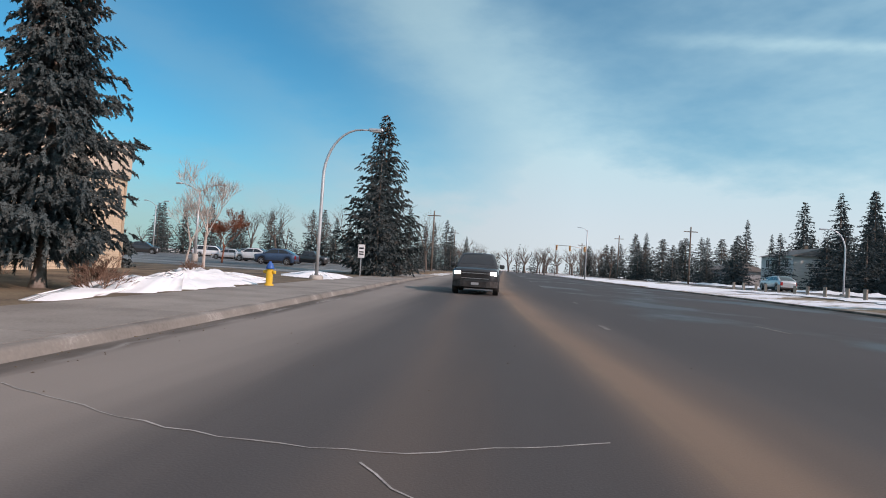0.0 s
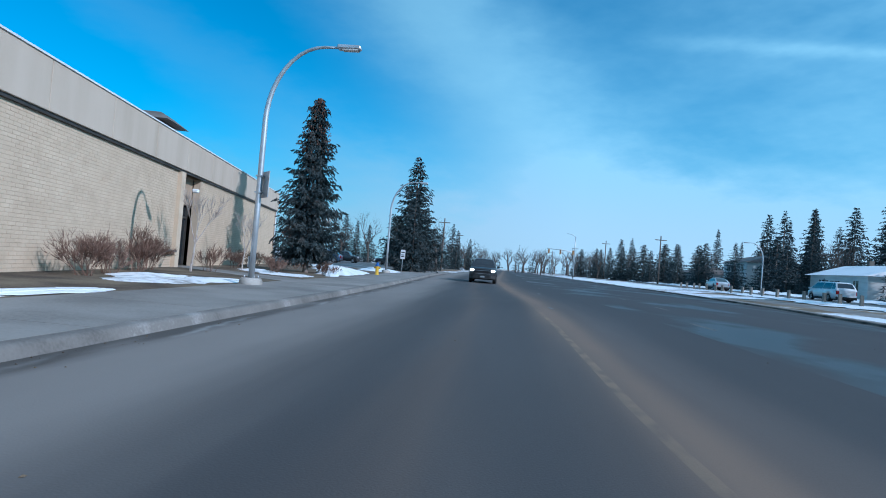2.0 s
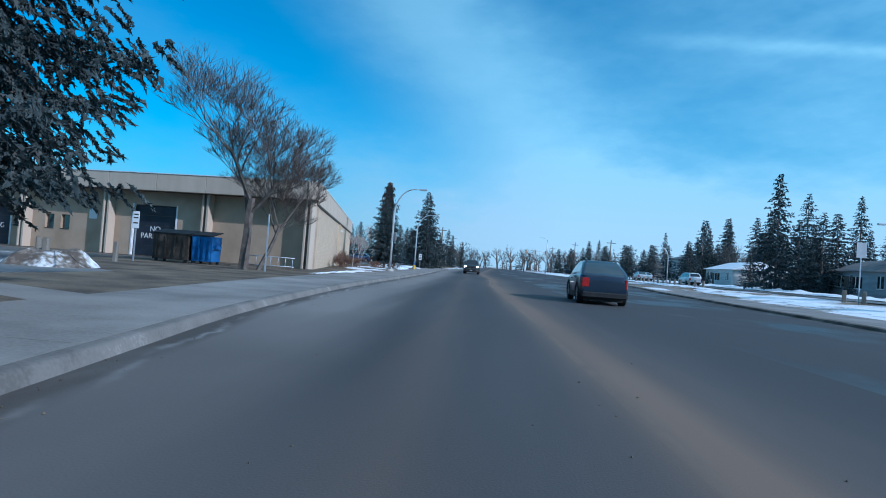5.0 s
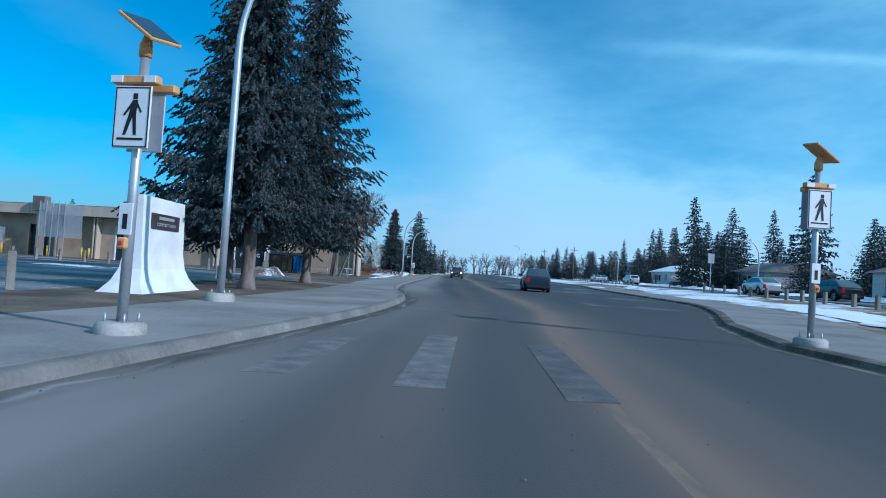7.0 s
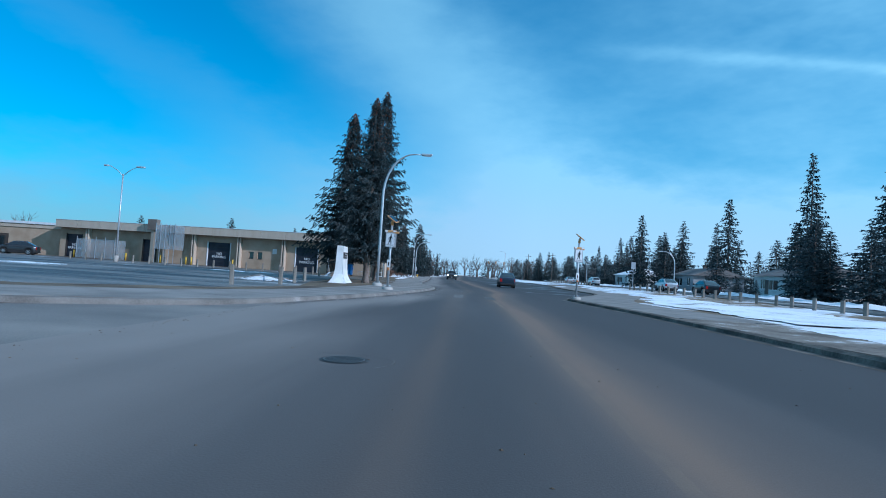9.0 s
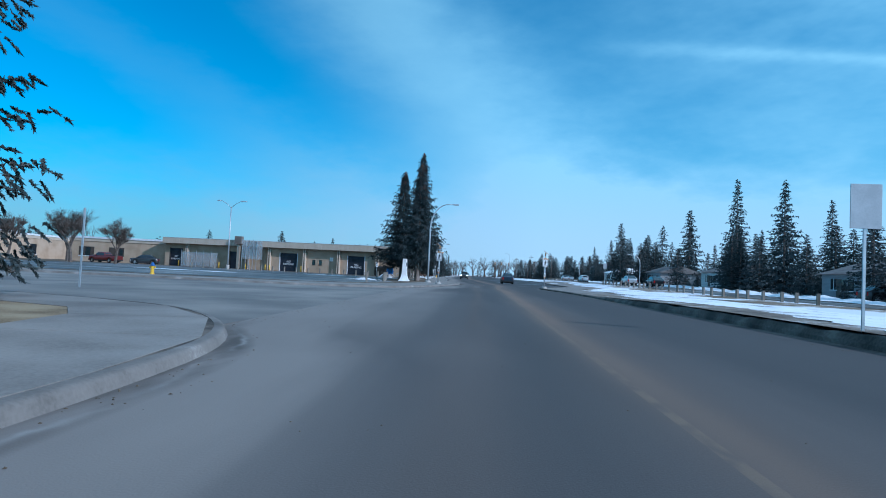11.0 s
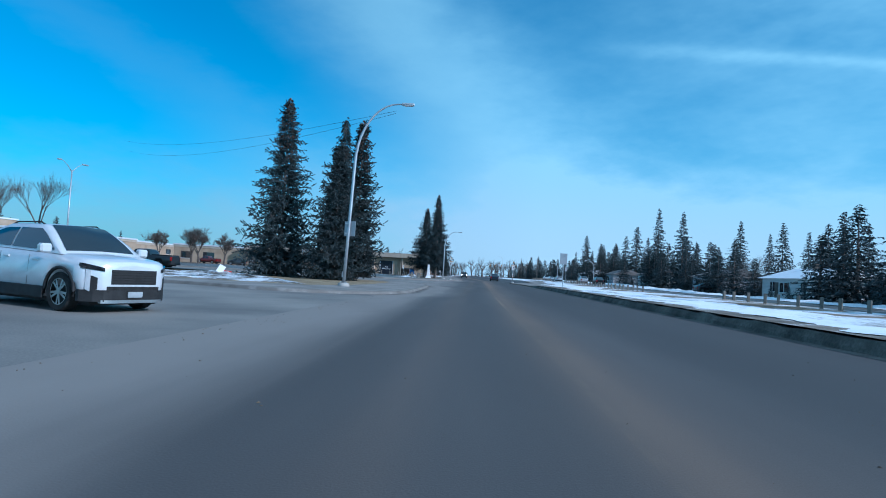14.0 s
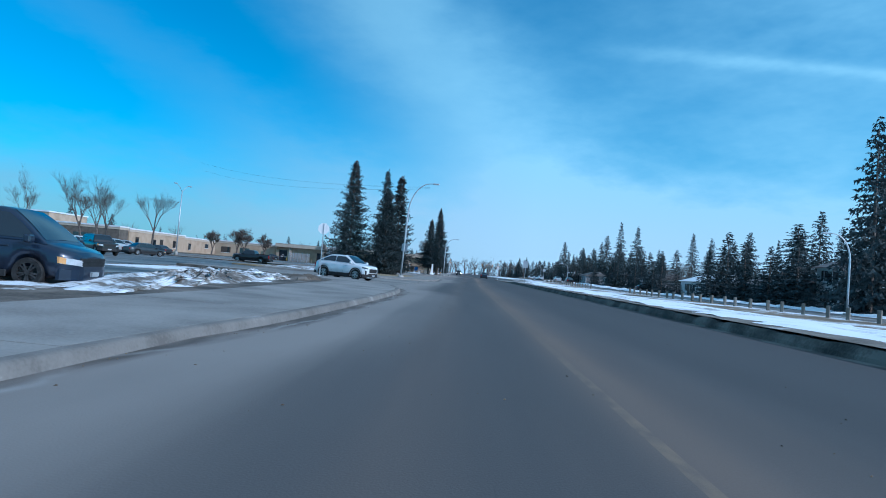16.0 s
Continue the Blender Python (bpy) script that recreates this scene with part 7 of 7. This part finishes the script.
BACK = [(-32, 118, 9), (-25, 122, 11), (-18, 120, 8), (-40, 126, 12), (-48, 121, 9), (-60, 128, 11), (-70, 122, 10), (-12, 130, 10), (-14, 138, 12), (-20, 145, 11), (-10, 150, 9), (-80, 130, 12),
        (-16, 70, 8), (-13, 78, 9), (-22, 116, 10), (-28, 128, 12), (-36, 122, 10), (-44, 130, 12), (-52, 126, 11), (-57, 118, 9), (-66, 126, 12), (-75, 120, 11), (-15, 122, 10), (-120, -16, 12), (-118, 2, 11), (-116, 30, 9), (-64, 22, 9), (-48, 28, 10), (-36, 33, 9)]
for i, (x, y, h) in enumerate(BACK):
    k = i % 3
    o = copy_thing(KINDS[k], pose(x, y, 0.1, 0, 0, yr.uniform(0, 360)))
    s = h / HEIGHTS[k]
    o.scale = (s * 1.25, s * 1.25, s)
    o["group"] = "spruces behind the lots"


def bare_tree_data(seed, height, spread, levels=5, lean=0.0, splits=3, trunk=None, first=0.3, sides=5):
    r = random.Random(seed)
    V, F = [], []

    def grow(p, d, ln, rad, level):
        n = 4 if level < 2 else (3 if level < 4 else 2)
        pts, q, dd = [p.copy()], p.copy(), d.copy()
        for i in range(n):
            dd = (dd + Vector((r.uniform(-1, 1), r.uniform(-1, 1), r.uniform(-0.3, 0.7))) * (0.10 + 0.045 * level)).normalized()
            q = q + dd * ln / n
            pts.append(q.copy())
        end = rad * (0.62 if level < levels else 0.4)
        rr = [rad + (end - rad) * i / n for i in range(n + 1)]
        sd = sides if level < 2 else 3
        vs, fs = tube_data(pts, rr, sd, False)
        o = len(V)
        V.extend(vs)
        F.extend(tuple(o + k for k in f) for f in fs)
        if level >= levels:
            return
        kids = splits + (1 if r.random() < 0.5 else 0) + (1 if level >= 2 else 0)
        for k in range(kids):
            t = r.uniform(0.45, 1.0) if level else r.uniform(0.62, 1.0)
            i = min(int(t * n), n - 1)
            base = pts[i].lerp(pts[i + 1], t * n - i)
            a = 2 * math.pi * (k + r.uniform(-0.3, 0.3)) / kids
            side = Vector((math.cos(a), math.sin(a), 0))
            ax = (dd + side * spread * r.uniform(0.6, 1.25) + Vector((0, 0, 0.15))).normalized()
            grow(base, ax, ln * r.uniform(0.58, 0.82), max(end * r.uniform(0.55, 0.8), 0.006), level + 1)

    grow(Vector((0, 0, -0.1)), Vector((lean, 0, 1)).normalized(), height * first, trunk or height * 0.022, 0)
    return V, F


def bare_tree(x, y, z, height, seed, label, spread=0.75, levels=5, lean=0.0, splits=3, first=0.3, mat_=None, name="bare_tree", category="tree", trunk=None, turn=0):
    root = empty(name, pose(x, y, z, 0, 0, turn))
    V, F = bare_tree_data(seed, height, spread, levels, lean, splits, trunk or height * 0.015, first)
    grow = height / max(v[2] for v in V)
    V = [(v[0] * grow, v[1] * grow, v[2] * grow) for v in V]
    # the first limb is the trunk, the rest the crown
    nv, nf = 25, 20
    part_np("trunk", V[:nv], F[:nf], mat_ or M_TWIG, root)
    part_np("crown", V[nv:], [tuple(k - nv for k in f) for f in F[nf:]], mat_ or M_TWIG, root)
    return tagged(root, label, category)


M_BIRCH = surf("pale_birch_bark", [(0.32, 0.27, 0.24), (0.50, 0.45, 0.41)], 4, 30, 0.9, 0.2)
M_RUST = surf("rusty_dead_leaves", [(0.16, 0.06, 0.035), (0.26, 0.10, 0.06)], 4, 30, 0.9, 0.2)
bare_tree(-9.75, -23.6, 0.12, 9.8, 31, "leafless spreading tree leaning over the lawn", 0.78, 6, 0.18, 3, 0.24, trunk=0.17)
bare_tree(-9.45, -22.6, 0.12, 6.8, 32, "leafless tree leaning over the corner", 0.8, 6, 0.75, 3, 0.34, turn=78)
bare_tree(-14.7, 27.5, 0.12, 5.6, 33, "slender leafless birch by the wall", 0.45, 5, 0.0, 3, 0.4, M_BIRCH)
bare_tree(-17.3, 30.5, 0.12, 4.6, 34, "slender leafless birch by the wall", 0.45, 5, 0.0, 3, 0.4, M_BIRCH)
bare_tree(-25, 50, 0.12, 5.0, 35, "small tree with rusty dead leaves", 0.7, 6, 0.0, 3, 0.3, M_RUST)
bare_tree(-11.0, 2.4, 0.12, 3.3, 36, "slender young tree by the entrance", 0.35, 4, 0.0, 3, 0.45, M_BIRCH)
bare_tree(-11.6, 7.9, 0.12, 3.0, 37, "slender young tree by the entrance", 0.35, 4, 0.0, 3, 0.45, M_BIRCH)
for i, (x, y, h) in enumerate(((-80, -65, 13.5), (-55.9, -86.4, 11.4), (-66.8, -82.6, 14), (-66, -104, 12), (-52, -112, 11), (-75, -118, 13))):
    bare_tree(x, y, 0.0, h, 40 + i, "leafless street tree with upswept branches", 0.42, 5, 0.0, 3, 0.30)
for i, (x, y, h) in enumerate(((-58, -36, 8), (-62, -31, 8.5), (-55, -30, 7.5), (-66, -38, 7))):
    bare_tree(x, y, 0.1, h, 50 + i, "leafless many-stemmed tree by the lot", 0.55, 5, 0.0, 4, 0.16)
for i, (x, y, h) in enumerate(((-20, 95, 10), (-30, 110, 12), (-38, 116, 11), (-45, 112, 12), (-53, 118, 11), (-12.5, 62, 8), (-14, 105, 11), (-62, 116, 12), (-24, 125, 12), (48, 72, 10), (55, 66, 11), (36, 160, 11), (60, 120, 12), (48, 128, 11), (22, 170, 10), (14, 210, 11), (5, 235, 10), (26, 150, 9), (52, 82, 10), (57, 88, 10), (-8, 180, 9), (45, -60, 7), (47, -64, 7), (60, -30, 9), (62, 20, 9), (50, -88, 7))):
    bare_tree(x, y, 0.1, h, 60 + i, "leafless grey tree in the distance", 0.75, 4, 0.0, 3, 0.28)


def shrub(x, y, z, h, w, seed, label, stems=26, mat_=None):
    root = empty("shrub", pose(x, y, z))
    r = random.Random(seed)
    V, F = [], []
    for k in range(stems):
        a = r.uniform(0, 2 * math.pi)
        lean = r.uniform(0.05, 0.75) * w / h
        vs, fs = bare_tree_data(seed * 100 + k, h * r.uniform(0.6, 1.1), 0.55, 3, 0.0, 3, 0.010, 0.45, 3)
        m = Matrix.Rotation(a, 4, "Z") @ Matrix.Rotation(math.atan(lean), 4, "Y")
        off = Vector((math.cos(a) * r.uniform(0, 0.25) * w, math.sin(a) * r.uniform(0, 0.25) * w, 0))
        o = len(V)
        V += [m @ v + off for v in vs]
        F += [tuple(o + i for i in f) for f in fs]
    part_np("twig_clump", [tuple(v) for v in V], F, mat_ or M_SHRUB, root)
    return tagged(root, label, "shrub", "shrubs along the wall")


M_SHRUB = surf("dry_shrub_twigs", [(0.13, 0.075, 0.055), (0.22, 0.14, 0.105)], 3, 30, 0.95, 0.2)
for i, (x, y, h, w) in enumerate(((-10.0, -4.3, 1.35, 1.5), (-10.4, -2.8, 1.2, 1.2), (-11.3, -0.3, 1.5, 1.3), (-11.9, 1.2, 1.3, 1.0), (-10.9, 3.6, 1.2, 0.9), (-9.6, 6.9, 1.05, 1.1), (-12.6, 9.2, 1.0, 1.0), (-10.2, 8.4, 0.8, 0.9), (-13.3, 12, 1.1, 1.2), (-14.0, 15, 1.0, 1.1), (-12, 16, 0.9, 1.1), (-8.6, 11.8, 0.8, 1.1), (-9.6, 13.2, 0.8, 1.0), (-11.5, 21, 0.8, 0.9), (-16, 22, 0.9, 1.0))):
    shrub(x, y, 0.12, h, w, 200 + i, "leafless brown shrub by the brick wall", 18 if i < 4 else 9)
shrub(-13.8, -106.9, 0.12, 0.9, 1.4, 230, "low spruce skirt of dry twigs", 20)

V, F = spruce_mesh(90, 2.2, 0.9, 10, 8, 5, 8, clear=0.05)
sm = empty("young_spruce", pose(-18.0, 25.6, 0.12))
cr = new("crown", quick_mesh("crown", V, F, M_NEEDLE))
cr.parent = sm
part("trunk", tube([(0, 0, 0), (0, 0, 2.0)], [0.04, 0.01], 6), M_BARK, sm)
tagged(sm, "young green spruce beside the wall", "tree")


def far_woods():
    """The wooded skyline: many small firs in one mesh and bare grey crowns in another."""
    r = np.random.RandomState(3)
    firs, bare = [], []
    for k in range(330):
        a = r.uniform(-80, 80)
        d = r.uniform(250, 420)
        x, y = d * math.sin(radians(a)), d * math.cos(radians(a)) - 40
        if -9 < x < 18:
            continue
        (firs if k % 5 < 2 else bare).append((x, y, r.uniform(6, 15) if k % 5 < 2 else r.uniform(8, 14)))
    for k in range(60):
        (firs if k % 2 else bare).append((r.uniform(-260, -130), r.uniform(-200, 150), r.uniform(7, 13)))
    for k in range(60):
        firs.append((r.uniform(95, 180), r.uniform(-200, 200), r.uniform(8, 16)))
    for k in range(70):
        (firs if k % 3 == 0 else bare).append((r.uniform(-45, 55), r.uniform(330, 380), r.uniform(9, 17)))
    Vs, Fs, o = [], [], 0
    for i, (x, y, h) in enumerate(firs):
        V, F = spruce_mesh(100 + i % 7, h, h * r.uniform(0.22, 0.4), 10, 5, 2, 3, fine=2.2, clear=0.0)
        Vs.append(V + np.array([x, y, 0]))
        Fs.append(F + o)
        o += len(V)
    ob = new("far_woods", quick_mesh("far_woods", np.concatenate(Vs), np.concatenate(Fs), M_NEEDLE))
    tagged(ob, "dark firs on the wooded skyline beyond the streets", "woods", kind="stuff")
    shapes = []
    for i in range(6):
        V, F = bare_tree_data(700 + i, 10.0, 0.8, 3, 0.0, 3, 0.26, 0.30, 3)
        V = np.array([tuple(v) for v in V])
        shapes.append((V / V[:, 2].max(), np.array([f for f in F if len(f) == 4])))
    Vs, Fs, o = [], [], 0
    for i, (x, y, h) in enumerate(bare):
        V, F = shapes[i % 6]
        a = r.uniform(0, 6.28)
        m = np.array([[math.cos(a), -math.sin(a), 0], [math.sin(a), math.cos(a), 0], [0, 0, 1]])
        Vs.append(V @ m.T * h + np.array([x, y, 0]))
        Fs.append(F + o)
        o += len(V)
    ob = new("far_woods", quick_mesh("far_woods", np.concatenate(Vs), np.concatenate(Fs), M_TWIG))
    tagged(ob, "grey leafless crowns on the wooded skyline", "woods", kind="stuff")


far_woods()

# ---------------------------------------------------------------- parked cars
LOT = [("suv", -24, 60, 185, P_BLUE), ("pickup", -26, 76, 0, P_GREY), ("suv", -31, 70, 175, P_WHITE), ("sedan", -36, 74, 180, P_SILVER), ("suv", -38, 84, 90, P_SILVER), ("van", -46, 88, 10, P_WHITE),
       ("pickup", -20, 86, 180, P_BLACK), ("sedan", -16.5, 90, 0, P_RED), ("suv", -52, 80, 20, P_GREY), ("sedan", -58, 84, 0, P_SILVER), ("suv", -64, 92, 0, P_WHITE)]
for i, (k, x, y, hd, m) in enumerate(LOT):
    vehicle(k, x, y, 0.13, hd, m, {"suv": "parked suv on the north lot", "pickup": "parked pickup on the north lot", "sedan": "parked sedan on the north lot", "van": "parked white van on the north lot"}[k], False, k, group="cars on the north lot", detail=False)
SCHOOL = [("jeep", -33.5, -137, -38, P_BLACK, "black boxy off-roader parked on the lot"), ("sedan", -37.5, -122, 60, P_GREY, "dark sedan parked on the lot"), ("suv", -42, -121, 70, P_SILVER, "silver suv parked on the lot"),
          ("suv", -47, -120, 75, P_WHITE, "white suv parked on the lot"), ("suv", -58, -122, 20, P_SILVER, "silver suv parked on the lot")]
for k, x, y, hd, m, l in SCHOOL:
    vehicle(k, x, y, -0.01, hd, m, l, False, "car", group="cars on the school lot", detail=False)
for k, x, y, z, hd, m, l in (("sedan", -51, -93.2, 0.0, 160, P_GREY, "dark sedan parked by the low school"), ("suv", -63.9, -80.3, 0.135, 20, P_SILVER, "silver suv parked by the low school"), ("suv", -67.5, -77.5, 0.135, 20, P_WHITE, "white suv parked by the low school"), ("pickup", -63, -20, 0.13, 170, P_RED, "dark red pickup by the west wing"), ("suv", -56, -20, 0.13, 200, P_GREY, "dark suv by the west wing")):
    vehicle(k, x, y, z, hd, m, l, False, "car", detail=False)
for k, x, y, hd, m in (("suv", 28.5, -13, 90, P_SILVER), ("suv", 30.5, -21, 90, P_BLACK), ("suv", 30, 68, 90, P_SILVER), ("suv", 33, 76, 92, P_WHITE), ("van", 30.5, 40, 90, P_WHITE)):
    vehicle(k, x, y, lie(x, y) + 0.03, hd, m, "car parked on the wet service road", False, "car", group="cars on the service road", detail=False)
vehicle("suv", 40.2, -60.5, lie(40.2, -60.5) + 0.04, 0, P_BLACK, "dark suv parked in front of a bungalow", False, "car", detail=False)
vehicle("suv", 6.1, -25.2, 0.0, 90, P_NAVY, "dark navy crossover in the opposite lane", False, "suv")
